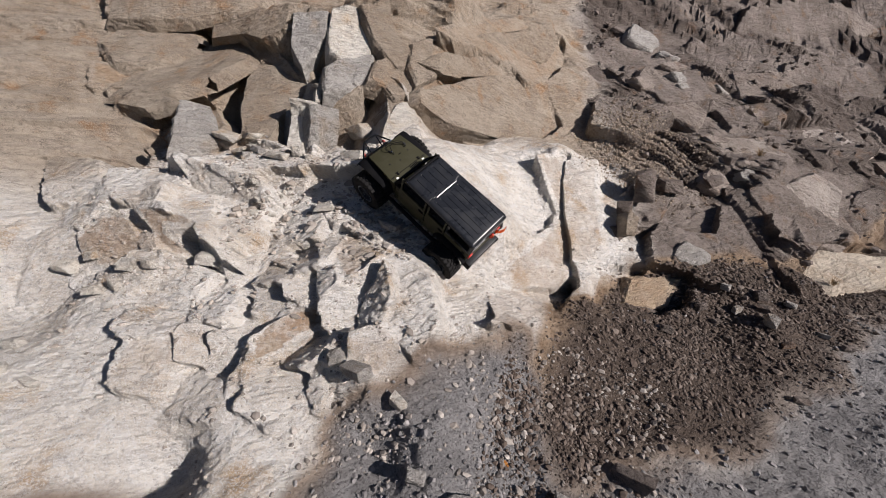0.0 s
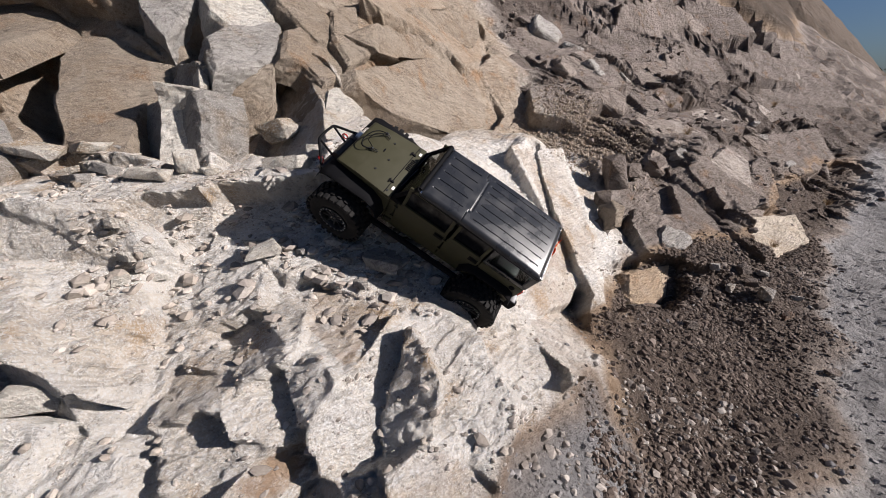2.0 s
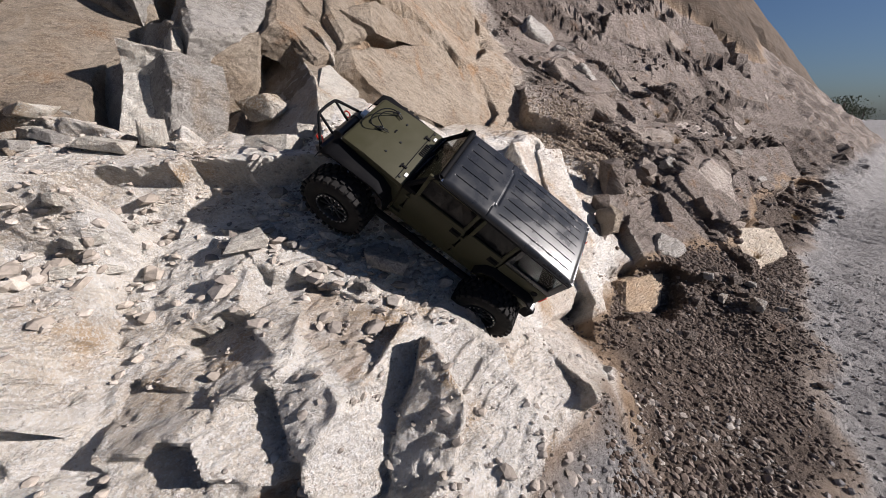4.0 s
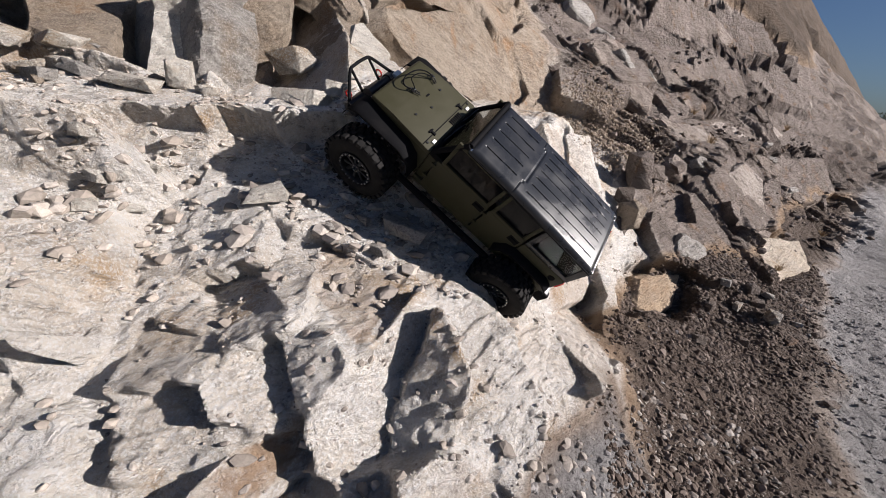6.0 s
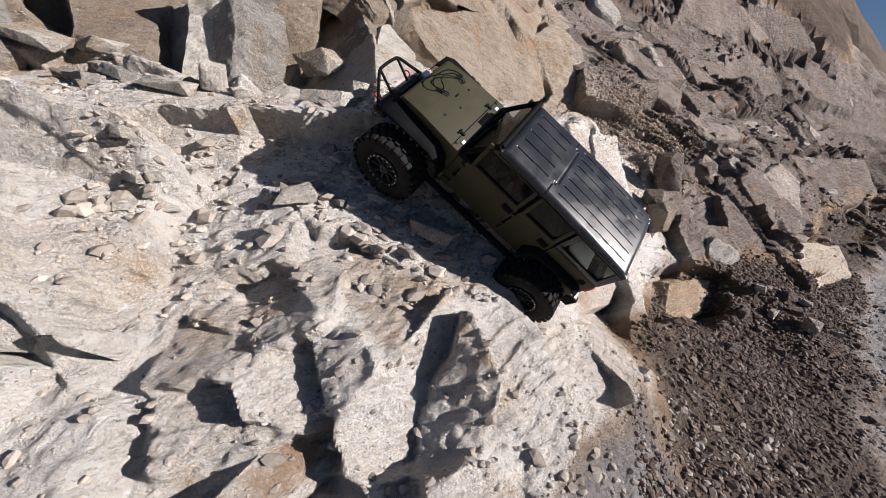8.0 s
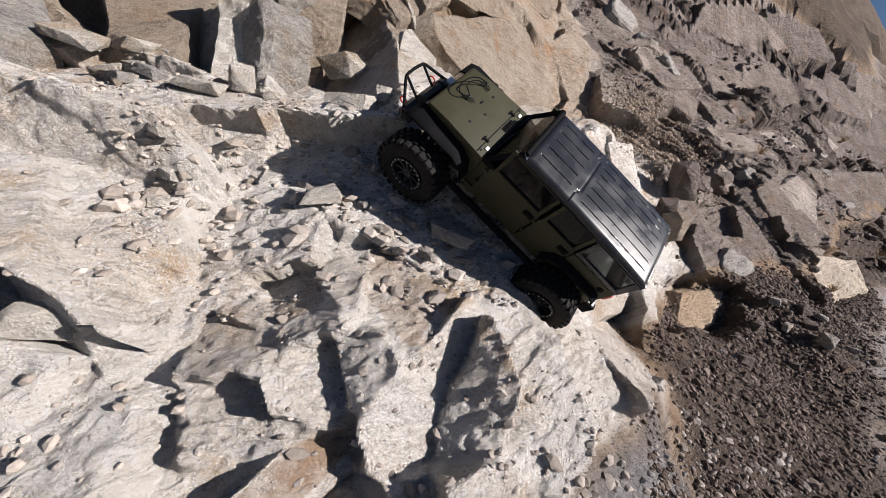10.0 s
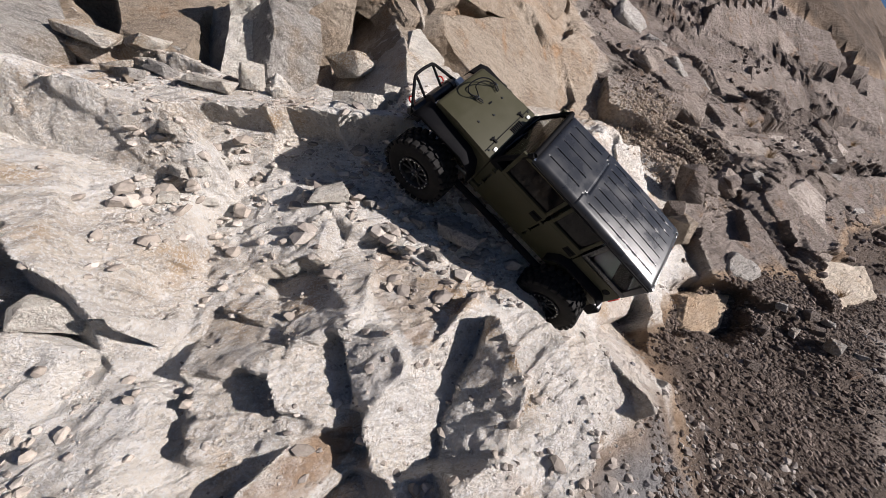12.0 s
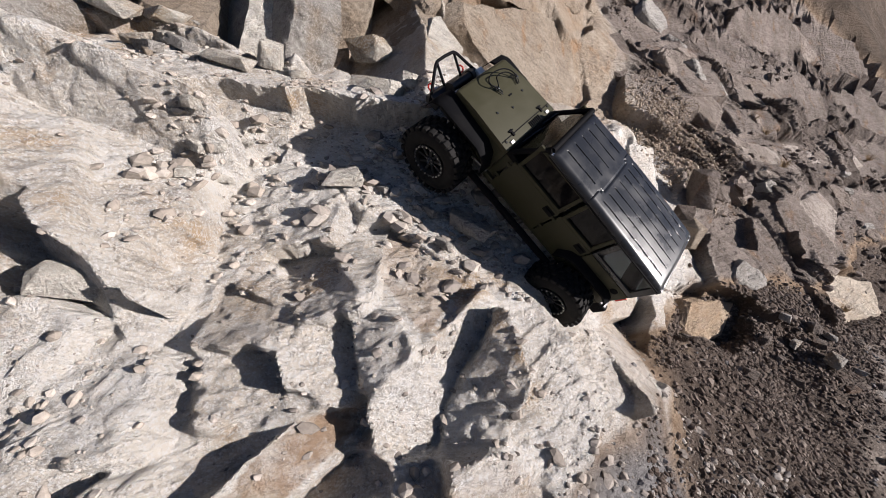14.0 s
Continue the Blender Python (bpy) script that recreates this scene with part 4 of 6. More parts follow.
def slope_slabs(count, area, sizes, seed, mats):
    """Plates of rock standing out of the brown slope along its beds."""
    rng = np.random.RandomState(seed)
    meshes = [[slab_mesh(20 + i) for i in range(6)] for _ in mats]
    for row, mat in zip(meshes, mats):
        for me in row:
            me.materials.append(mat)
    u, v = rng.uniform(area[0], area[1], count * 6), rng.uniform(area[2], area[3], count * 6)
    h0 = smooth_surface(u, v)
    z = zones(u, v, h0)
    keep = np.flatnonzero((z["slope"] > 0.8) & (soft_noise(u, v, 0.35, 91) + 0.5 * rng.rand(len(u)) > 0.1))[:count]
    h = relief(u, v, h0)
    along, out = Vector((0.76, 0.57, -0.30)).normalized(), Vector((0.42, -0.62, 0.66)).normalized()
    for i in keep:
        size = sizes[0] * (sizes[1] / sizes[0]) ** (rng.rand() ** 1.6) * (1 + 0.25 * max(0.0, math.hypot(u[i], v[i] - 1.5) - 0.8))
        n = (out + Vector(rng.normal(0, 0.16, 3))).normalized()
        a = (along + Vector(rng.normal(0, 0.14, 3)))
        a = (a - n * a.dot(n)).normalized()
        pale = z["brown"][i] < 0.65
        ob = new("rock", meshes[(0 if rng.rand() < 0.6 else 1) if pale else (2 if rng.rand() < 0.65 else 0)][rng.randint(6)])
        ob.parent = ground
        ob.matrix_world = Matrix.Translation((u[i], (v[i] - h[i]) * HALF, (v[i] + h[i]) * HALF)) @ Matrix((a, n.cross(a), n)).transposed().to_4x4() @ Matrix.Diagonal((size, size * rng.uniform(0.7, 1.3), size * rng.uniform(0.5, 1.2), 1.0))
block(TAN_R, (-1.274, 1.266, 1.128), -66, 51, 0.10, [(-0.107, -0.172), (-0.053, -0.207), (0.019, -0.234), (0.036, -0.159), (0.044, -0.076), (0.094, -0.002), (0.115, 0.054), (0.119, 0.150), (-0.007, 0.233), (-0.106, 0.253), (-0.154, 0.161)])
block(GREY_R, (-1.136, 1.209, 1.039), -113, 17, 0.10, [(-0.137, -0.007), (-0.181, -0.072), (-0.004, -0.086), (0.154, -0.088), (0.156, 0.032), (0.130, 0.086), (-0.002, 0.084), (-0.117, 0.051)])
block(GREY_R, (-1.106, 1.311, 1.171), -119, 12, 0.08, [(-0.100, -0.035), (0.052, -0.040), (0.066, 0.017), (0.039, 0.031), (-0.056, 0.027)])
block(BANK, (-1.023, 1.228, 1.033), 8, -4, 0.10, [(-0.025, 0.038), (-0.085, -0.092), (0.031, -0.115), (0.049, -0.049), (0.042, 0.035), (0.023, 0.093), (-0.034, 0.090)])
block(BANK, (-1.054, 1.286, 1.164), -28, 36, 0.08, [(-0.028, -0.041), (-0.002, -0.039), (0.017, 0.031), (0.013, 0.049)])
block(GREY_R, (-0.976, 1.384, 1.243), -47, 45, 0.10, [(-0.109, -0.107), (0.007, -0.075), (0.091, -0.029), (0.136, 0.112), (-0.029, 0.068), (-0.096, 0.031)])
block(TAN_R, (-0.984, 1.339, 1.063), -60, -3, 0.10, [(-0.071, 0.031), (-0.071, -0.060), (-0.067, -0.144), (-0.027, -0.135), (0.020, -0.065), (0.061, -0.021), (0.077, 0.035), (0.101, 0.135), (0.047, 0.123), (-0.069, 0.102)])
block(TAN_R, (-0.914, 1.416, 1.044), -126, 33, 0.08, [(-0.064, -0.001), (-0.102, -0.059), (-0.136, -0.156), (0.056, -0.127), (0.248, -0.101), (0.150, 0.060), (0.017, 0.176), (-0.168, 0.208)])
block(BANK, (-0.720, 1.328, 1.053), -26, 48, 0.09, [(-0.067, 0.001), (-0.150, -0.105), (-0.114, -0.108), (0.002, -0.038), (0.116, 0.005), (0.158, 0.135), (0.056, 0.111)])
block(TAN_R, (-0.814, 1.506, 1.228), -30, 36, 0.09, [(-0.139, -0.020), (-0.077, -0.046), (-0.054, -0.121), (0.048, -0.073), (0.158, 0.040), (0.134, 0.137), (-0.070, 0.084)])
block(TAN_R, (-0.497, 1.841, 1.095), -27, 26, 0.12, [(-0.411, 0.033), (-0.351, -0.015), (-0.287, -0.064), (0.033, -0.164), (0.264, -0.197), (0.563, -0.104), (0.619, 0.002), (0.374, 0.152), (-0.106, 0.137), (-0.306, 0.121), (-0.392, 0.099)])
block(TAN_R, (-0.589, 1.844, 1.286), -23, 16, 0.10, [(-0.206, -0.052), (0.021, -0.066), (0.413, -0.032), (0.225, 0.059), (-0.009, 0.030), (-0.168, 0.045), (-0.277, 0.014)])
block(TAN_R, (-0.433, 2.217, 1.392), -32, 20, 0.10, [(-0.345, -0.035), (-0.100, -0.012), (0.014, -0.060), (0.225, -0.079), (0.331, 0.009), (0.393, 0.190), (-0.518, -0.013)])
block(TAN_R, (-0.740, 1.640, 1.306), -34, 34, 0.10, [(-0.094, -0.035), (-0.085, -0.130), (0.040, -0.077), (0.062, 0.030), (0.108, 0.126), (-0.031, 0.086)])
block(GREY_R, (-1.474, 1.050, 1.058), -8, 62, 0.08, [(-0.071, 0.032), (-0.148, -0.090), (0.014, -0.141), (0.037, -0.095), (0.127, 0.116), (0.041, 0.178)])
block(GREY_R, (-1.193, 1.438, 1.397), -67, 30, 0.09, [(-0.072, -0.069), (-0.020, -0.165), (0.086, 0.004), (0.079, 0.122), (-0.073, 0.110)])
block(BANK, (-1.023, 1.489, 1.376), -50, 38, 0.09, [(-0.083, 0.054), (-0.089, -0.059), (-0.012, -0.173), (0.060, -0.162), (0.103, -0.031), (0.066, 0.197), (-0.045, 0.174)])
block(TAN_R, (-0.883, 1.607, 1.401), -37, 36, 0.09, [(-0.092, -0.039), (-0.028, -0.180), (0.138, -0.150), (0.022, -0.003), (0.060, 0.212), (-0.099, 0.160)])
block(BROWN_R, (0.190, 1.640, 0.595), -42, 28, 0.07, [(-0.045, -0.037), (0.042, -0.047), (0.055, 0.040), (-0.052, 0.044)])
block(OUT_R, (1.048, 2.241, 0.637), -63, 41, 0.08, [(-0.205, -0.058), (-0.195, -0.156), (-0.034, -0.181), (0.110, -0.152), (0.189, -0.021), (0.274, 0.121), (0.150, 0.208), (-0.019, 0.146), (-0.270, 0.093)])
block(OUT_R, (1.379, 3.004, 0.872), -76, 56, 0.08, [(-0.193, -0.142), (0.149, -0.110), (0.273, -0.021), (0.093, 0.148), (-0.321, 0.125)])
block(OUT_R, (3.147, 4.698, 1.129), -77, 44, 0.08, [(-0.255, -0.163), (0.082, -0.501), (0.304, -0.351), (0.232, 0.098), (-0.061, 0.436), (-0.301, 0.481)])
block(PINK_R, (0.472, 2.609, 1.087), -63, 47, 0.08, [(-0.138, -0.032), (0.040, -0.168), (0.164, -0.040), (0.072, 0.113), (-0.138, 0.126)])
block(BROWN_R, (2.812, 5.147, 1.673), -82, 48, 0.08, [(-0.305, -0.077), (0.067, -0.316), (0.332, -0.154), (0.119, 0.163), (-0.214, 0.384)])
block(PINK_R, (1.090, 3.205, 1.198), -72, 48, 0.08, [(-0.243, -0.087), (0.045, -0.175), (0.301, -0.071), (0.120, 0.166), (-0.223, 0.167)])
block(OUT_R, (1.914, 3.654, 0.978), -67, 38, 0.08, [(-0.336, -0.016), (0.130, -0.185), (0.457, -0.119), (0.128, 0.118), (-0.378, 0.201)])
block(PINK_R, (2.304, 3.364, 0.582), -71, 43, 0.08, [(-0.203, -0.045), (0.001, -0.230), (0.258, -0.133), (0.108, 0.160), (-0.164, 0.248)])
block(PINK_R, (1.129, 2.208, 0.549), -65, 42, 0.08, [(-0.192, -0.059), (0.036, -0.132), (0.194, -0.050), (0.104, 0.110), (-0.142, 0.131)])
block(OUT_R, (0.793, 2.414, 0.882), -76, 58, 0.08, [(-0.178, -0.066), (0.002, -0.131), (0.189, -0.031), (0.120, 0.118), (-0.133, 0.111)])
block(BROWN_R, (-0.047, 2.571, 1.227), -71, 54, 0.08, [(-0.150, -0.134), (-0.003, -0.175), (0.162, -0.008), (0.099, 0.207), (-0.107, 0.110)])
block(BROWN_R, (0.464, 3.211, 1.392), -86, 55, 0.08, [(-0.172, -0.095), (0.063, -0.210), (0.200, -0.094), (0.071, 0.186), (-0.161, 0.213)])
block(PINK_R, (1.785, 4.498, 1.722), -67, 35, 0.08, [(-0.325, -0.074), (0.075, -0.216), (0.443, -0.075), (0.137, 0.209), (-0.329, 0.155)])

# blocks beside the truck and above the ledge
block(TAN_R, (-1.954, 1.273, 1.394), -59, 51, 0.05, [(-0.099, -0.178), (0.050, -0.183), (0.236, -0.020), (0.160, 0.144), (-0.014, 0.166), (-0.151, 0.108), (-0.182, -0.037)])
block(TAN_R, (-1.718, 1.268, 1.281), -72, 62, 0.05, [(-0.139, -0.225), (0.035, -0.203), (0.150, -0.128), (0.249, 0.089), (0.163, 0.319), (-0.020, 0.222), (-0.185, 0.135), (-0.252, -0.209)])
block(TAN_R, (-1.757, 1.049, 1.143), -79, 45, 0.05, [(-0.105, -0.028), (0.043, -0.057), (0.159, -0.009), (0.052, 0.051), (-0.149, 0.043)])
block(TAN_R, (-1.916, 1.407, 1.587), -66, 38, 0.05, [(-0.266, -0.144), (-0.195, -0.147), (0.085, -0.139), (0.310, -0.074), (0.381, 0.082), (0.105, 0.112), (-0.134, 0.141), (-0.285, 0.170)])
block(TAN_R, (-1.477, 1.419, 1.442), -84, 24, 0.05, [(-0.215, 0.021), (-0.242, -0.052), (-0.022, -0.037), (0.061, -0.067), (0.207, -0.014), (0.193, 0.079), (0.018, 0.071)])
block(RUST, (0.325, 1.516, 0.398), -63, 34, 0.05, [(-0.144, -0.035), (-0.045, -0.081), (0.067, -0.066), (0.145, 0.050), (0.068, 0.066), (-0.092, 0.067)])
block(TANP, (1.176, 2.028, 0.396), -64, 67, 0.05, [(-0.263, -0.021), (-0.206, -0.114), (0.164, -0.088), (0.330, 0.084), (-0.026, 0.139)])
TRUCK = pose(-0.4841, 1.0354, 0.7900, -33.35, -35.95, 172.07)


# ---- the crawler truck ----
def plain(name, colour, rough=0.5, metal=0.0, speck=0.12, grain=300.0, bump_by=0.0):
    """A paint, plastic or metal with faint dust and scuffs."""
    m, t, b = material(name, rough, metal)
    c = t.nodes.new("ShaderNodeTexCoord").outputs["Object"]
    f, w = noise_tex(t, c, grain, 4, 0.7), noise_tex(t, c, 22.0, 5, 0.6)
    dust = mix(t, ramp(t, w, 0.5, 0.75, 0.0, speck), colour, (0.30, 0.27, 0.23))
    t.links.new(mix(t, ramp(t, f, 0.55, 0.75, 0.0, speck * 0.7), dust, (0.34, 0.31, 0.27)), b.inputs["Base Color"])
    t.links.new(ramp(t, w, 0.3, 0.7, max(0.03, rough - 0.08), min(1.0, rough + 0.10)), b.inputs["Roughness"])
    if bump_by:
        bump(t, b, f, 0.5, bump_by)
    return m


OLIVE = plain("olive_paint", (0.034, 0.032, 0.016), 0.55, 0, 0.025)
OLIVE.node_tree.nodes["Principled BSDF"].inputs["Specular IOR Level"].default_value = 0.25
BLACK = plain("black_plastic", (0.007, 0.007, 0.008), 0.7, 0, 0.012)
BLACK.node_tree.nodes["Principled BSDF"].inputs["Specular IOR Level"].default_value = 0.04
TOP = plain("black_hard_top", (0.014, 0.015, 0.018), 0.28, 0, 0.025)
RUBBER = plain("tyre_rubber", (0.010, 0.0095, 0.0095), 0.9, 0, 0.05, 120, 0.0015)
RUBBER.node_tree.nodes["Principled BSDF"].inputs["Specular IOR Level"].default_value = 0.2
STEEL = plain("dull_steel", (0.46, 0.45, 0.43), 0.35, 1.0, 0.05)
DARK_METAL = plain("black_metal", (0.035, 0.035, 0.037), 0.42, 0.7, 0.08)
SILVER = plain("silver_bolt", (0.72, 0.71, 0.68), 0.25, 1.0, 0.0)
ORANGE = plain("orange_ribbon", (0.80, 0.13, 0.015), 0.55, 0, 0.0)
RED = plain("red_plastic", (0.55, 0.02, 0.012), 0.3, 0, 0.0)
WHITE = plain("white_plastic", (0.74, 0.73, 0.70), 0.45, 0, 0.04)
INTERIOR = plain("black_interior", (0.02, 0.02, 0.021), 0.6, 0, 0.03)
GLASS, glt, glb = material("tinted_window", 0.06)
glb.inputs["Base Color"].default_value = (0.34, 0.36, 0.36, 1)
glb.inputs["Transmission Weight"].default_value = 1.0
glb.inputs["IOR"].default_value = 1.2

DARK_GLASS, dgt, dgb = material("dark_window", 0.08)
dgb.inputs["Base Color"].default_value = (0.004, 0.004, 0.005, 1)
dgb.inputs["Specular IOR Level"].default_value = 0.12


def box(lo, hi, bevel=0.0, bm=None, m=None):
    bm = bm or bmesh.new()
    mid, size = [(a + b) / 2 for a, b in zip(lo, hi)], [abs(b - a) for a, b in zip(lo, hi)]
    made = bmesh.ops.create_cube(bm, size=1, matrix=(m or Matrix()) @ Matrix.Translation(mid) @ Matrix.Diagonal((*size, 1)))
    if bevel:
        edges = list({e for v in made["verts"] for e in v.link_edges})
        bmesh.ops.bevel(bm, geom=edges, offset=bevel, segments=2, profile=0.6, affect="EDGES")
    return bm


def prism(outline, y0, y1, bevel=0.0, bm=None, taper=None):
    """An outline in x and z, drawn out from y0 to y1. taper: narrows the width by x, as a function."""
    bm = bm or bmesh.new()
    k = taper or (lambda x: 1.0)
    a = [bm.verts.new((x, y0 * k(x), z)) for x, z in outline]
    b = [bm.verts.new((x, y1 * k(x), z)) for x, z in outline]
    n = len(outline)
    fs = [bm.faces.new(a), bm.faces.new(b[::-1])]
    fs += [bm.faces.new((a[i], b[i], b[(i + 1) % n], a[(i + 1) % n])) for i in range(n)]
    bmesh.ops.recalc_face_normals(bm, faces=fs)
    if bevel:
        bmesh.ops.bevel(bm, geom=list({e for f in fs for e in f.edges}), offset=bevel, segments=2, profile=0.6, affect="EDGES", clamp_overlap=True)
    return bm


def tube(path, r, bm=None, sides=10, closed=False):
    """A round bar along a path."""
    bm = bm or bmesh.new()
    pts = [Vector(p) for p in path]
    n = len(pts)
    rings = []
    ref = None
    for i, p in enumerate(pts):
        before = pts[(i - 1) % n] if closed or i else p
        after = pts[(i + 1) % n] if closed or i < n - 1 else p
        d = (after - before).normalized()
        if ref is None:
            ref = d.orthogonal().normalized()
        ref = (ref - d * ref.dot(d)).normalized()
        side = d.cross(ref)
        rings.append([bm.verts.new(p + r * (math.cos(2 * math.pi * j / sides) * ref + math.sin(2 * math.pi * j / sides) * side)) for j in range(sides)])
    for i in range(n if closed else n - 1):
        r0, r1 = rings[i], rings[(i + 1) % n]
        for j in range(sides):
            bm.faces.new((r0[j], r0[(j + 1) % sides], r1[(j + 1) % sides], r1[j]))
    if not closed:
        bm.faces.new(rings[0][::-1])
        bm.faces.new(rings[-1])
    return bm


def rounded(path, steps=4, cut=0.3):
    """A path with its inner corners rounded."""
    pts = [Vector(p) for p in path]
    out = [pts[0]]
    for a, b, c in zip(pts, pts[1:], pts[2:]):
        p, q = b.lerp(a, cut), b.lerp(c, cut)
        for i in range(steps + 1):
            t = i / steps
            out.append(p.lerp(b, t).lerp(b.lerp(q, t), t))
    return out + [pts[-1]]


def lathe(profile, segments=48, bm=None, centre=(0, 0, 0)):
    """A profile of (radius, along y) turned round the y axis."""
    bm = bm or bmesh.new()
    rings = []
    for r, y in profile:
        rings.append([bm.verts.new((centre[0] + r * math.cos(2 * math.pi * j / segments), centre[1] + y, centre[2] + r * math.sin(2 * math.pi * j / segments))) for j in range(segments)])
    for r0, r1 in zip(rings, rings[1:]):
        for j in range(segments):
            bm.faces.new((r0[j], r1[j], r1[(j + 1) % segments], r0[(j + 1) % segments]))
    bmesh.ops.recalc_face_normals(bm, faces=bm.faces[:])
    return bm


truck = tagged(new("crawler_truck"), "small olive radio-controlled crawler with black hard top, nose-up", "toy truck")
truck.matrix_world = TRUCK
WB, TRACK, WHEEL_R, HUB = 0.157, 0.100, 0.060, 0.060


def body_taper(x):
    return 1.0 if x < 0.083 else 1.0 - 0.13 * (x - 0.083) / 0.118


# tub and nose
tub = box((-0.214, -0.070, 0.082), (0.083, 0.070, 0.094), 0.003)
box((-0.214, -0.070, 0.094), (-0.205, 0.070, 0.152), 0.002, tub)
box((0.068, -0.066, 0.094), (0.083, 0.066, 0.152), 0.002, tub)
part("tub", tub, OLIVE, truck, "olive painted lower body", 35)
nose = prism([(0.083, 0.092), (0.150, 0.098), (0.196, 0.098), (0.200, 0.146), (0.083, 0.150)], -0.0690, 0.0690, 0.004, None, body_taper)
part("nose", nose, OLIVE, truck, "olive engine bay sides", 40)
hood = prism([(0.084, 0.1515), (0.199, 0.1470), (0.2035, 0.1500), (0.199, 0.1545), (0.160, 0.1590), (0.084, 0.1610)], -0.0725, 0.0725, 0.0035, None, body_taper)
hood_ob = part("hood", hood, OLIVE, truck, "olive hood with louvres", 40)
HOOD_Z = lambda x: 0.1610 - 0.0020 * (x - 0.084) / 0.076 if x < 0.160 else 0.1590 - 0.0045 * (x - 0.160) / 0.039
part("hood_seam", box((0.0985, -0.069, 0.1600), (0.0998, 0.069, 0.1612), 0, None), BLACK, hood_ob)
for y in (-0.030, -0.0255, -0.021, -0.0165, -0.012, -0.0075, -0.003):
    part("louvre", box((0.086, y - 0.0012, 0.1605), (0.0965, y + 0.0012, 0.1622), 0.0005), BLACK, hood_ob)
for y in (0.040, -0.043):
    br = box((0.0955, y - 0.0020, 0.1606), (0.1050, y + 0.0020, 0.1628), 0.0006)
    box((0.1035, y - 0.0050, 0.1606), (0.1060, y + 0.0050, 0.1626), 0.0006, br)
    part("hood_hinge", br, BLACK, hood_ob)
for x, y in ((0.138, 0.036), (0.130, 0.002), (0.142, -0.040), (0.096, 0.062), (0.096, -0.062)):
    part("screw", lathe([(0.0001, 0.0), (0.0019, 0.0), (0.0019, 0.0016), (0.0001, 0.0016)], 10), DARK_METAL, hood_ob).matrix_local = pose(x, y, HOOD_Z(x) - 0.0004, 90)
part("hood_mark", box((0.147, -0.016, 0.1588), (0.1495, -0.008, 0.1604), 0.0004), BLACK, hood_ob)
for x, y, turn in ((0.166, 0.004, 20), (0.163, -0.046, -25)):
    pin = lathe([(0.0001, 0), (0.0028, 0), (0.0022, 0.0035), (0.0012, 0.0075), (0.0001, 0.0078)], 12)
    bmesh.ops.rotate(pin, verts=pin.verts[:], matrix=Matrix.Rotation(radians(90), 3, "X"))
    post = part("body_post", pin, SILVER, hood_ob, "shiny body post")
    post.matrix_local = pose(x, y, HOOD_Z(x) - 0.001)
    clip = tube(rounded([(-0.011, 0.0022, 0.0045), (0.004, 0.0028, 0.0045), (0.0075, 0, 0.0052), (0.004, -0.0028, 0.0045), (-0.009, -0.0010, 0.0045)], 4, 0.4), 0.0009, None, 8)
    part("body_clip", clip, DARK_METAL, hood_ob).matrix_local = pose(x, y, HOOD_Z(x) - 0.001, 0, 0, turn)
leash = tube(rounded([(0.166, 0.004, 0.1625), (0.181, 0.018, 0.1660), (0.190, 0.006, 0.1700), (0.186, -0.022, 0.1720), (0.176, -0.040, 0.1680), (0.163, -0.046, 0.1640)], 6, 0.45), 0.0010, None, 8)
part("leash", leash, BLACK, hood_ob, "thin black leash wire between the clips", 60)
leash2 = tube(rounded([(0.163, 0.006, 0.1625), (0.172, 0.000, 0.1655), (0.183, -0.002, 0.1690), (0.180, -0.026, 0.1700), (0.163, -0.046, 0.1640)], 6, 0.45), 0.0009, None, 8)
part("leash", leash2, BLACK, hood_ob, "thin black leash wire between the clips", 60)
# grille, lamps
grille = box((0.198, -0.060, 0.098), (0.2025, 0.060, 0.148), 0.002)
grille_ob = part("grille", grille, OLIVE, truck, "olive slotted grille", 40)
for i in range(7):
    y = (i - 3) * 0.0095
    part("grille_slot", box((0.2015, y - 0.0028, 0.106), (0.2033, y + 0.0028, 0.140), 0.001), BLACK, grille_ob)
for y in (-0.046, 0.046):
    lamp = lathe([(0.0105, -0.001), (0.0105, 0.004), (0.0092, 0.0052), (0.0001, 0.0052)], 24)
    part("headlamp", lamp, WHITE, grille_ob, "round headlamp").matrix_local = pose(0.2015, y, 0.128, 0, 0, -90)
# cowl, wipers, windscreen
part("cowl", prism([(0.060, 0.1500), (0.0845, 0.1515), (0.0845, 0.1602), (0.076, 0.1625), (0.060, 0.1600)], -0.068, 0.068, 0.0015), BLACK, truck, "black cowl", 40)
for y in (0.052, -0.052):
    part("washer_block", box((0.0875, y - 0.004, 0.1606), (0.0925, y + 0.004, 0.1628), 0.0006), WHITE, truck, "small white block")
SCREEN = [(0.080, 0.160), (0.0455, 0.217)]
frame_bm = bmesh.new()
dx, dz = SCREEN[1][0] - SCREEN[0][0], SCREEN[1][1] - SCREEN[0][1]
tube([(SCREEN[0][0], 0.064, SCREEN[0][1]), (SCREEN[1][0], 0.0625, SCREEN[1][1])], 0.0045, frame_bm, 8)
tube([(SCREEN[0][0], -0.064, SCREEN[0][1]), (SCREEN[1][0], -0.0625, SCREEN[1][1])], 0.0045, frame_bm, 8)
tube([(SCREEN[0][0], -0.064, SCREEN[0][1] + 0.003), (SCREEN[0][0], 0.064, SCREEN[0][1] + 0.003)], 0.0042, frame_bm, 8)
tube([(SCREEN[1][0], -0.0625, SCREEN[1][1]), (SCREEN[1][0], 0.0625, SCREEN[1][1])], 0.0042, frame_bm, 8)
screen_frame = part("windscreen_frame", frame_bm, BLACK, truck, "black windscreen frame", 50)
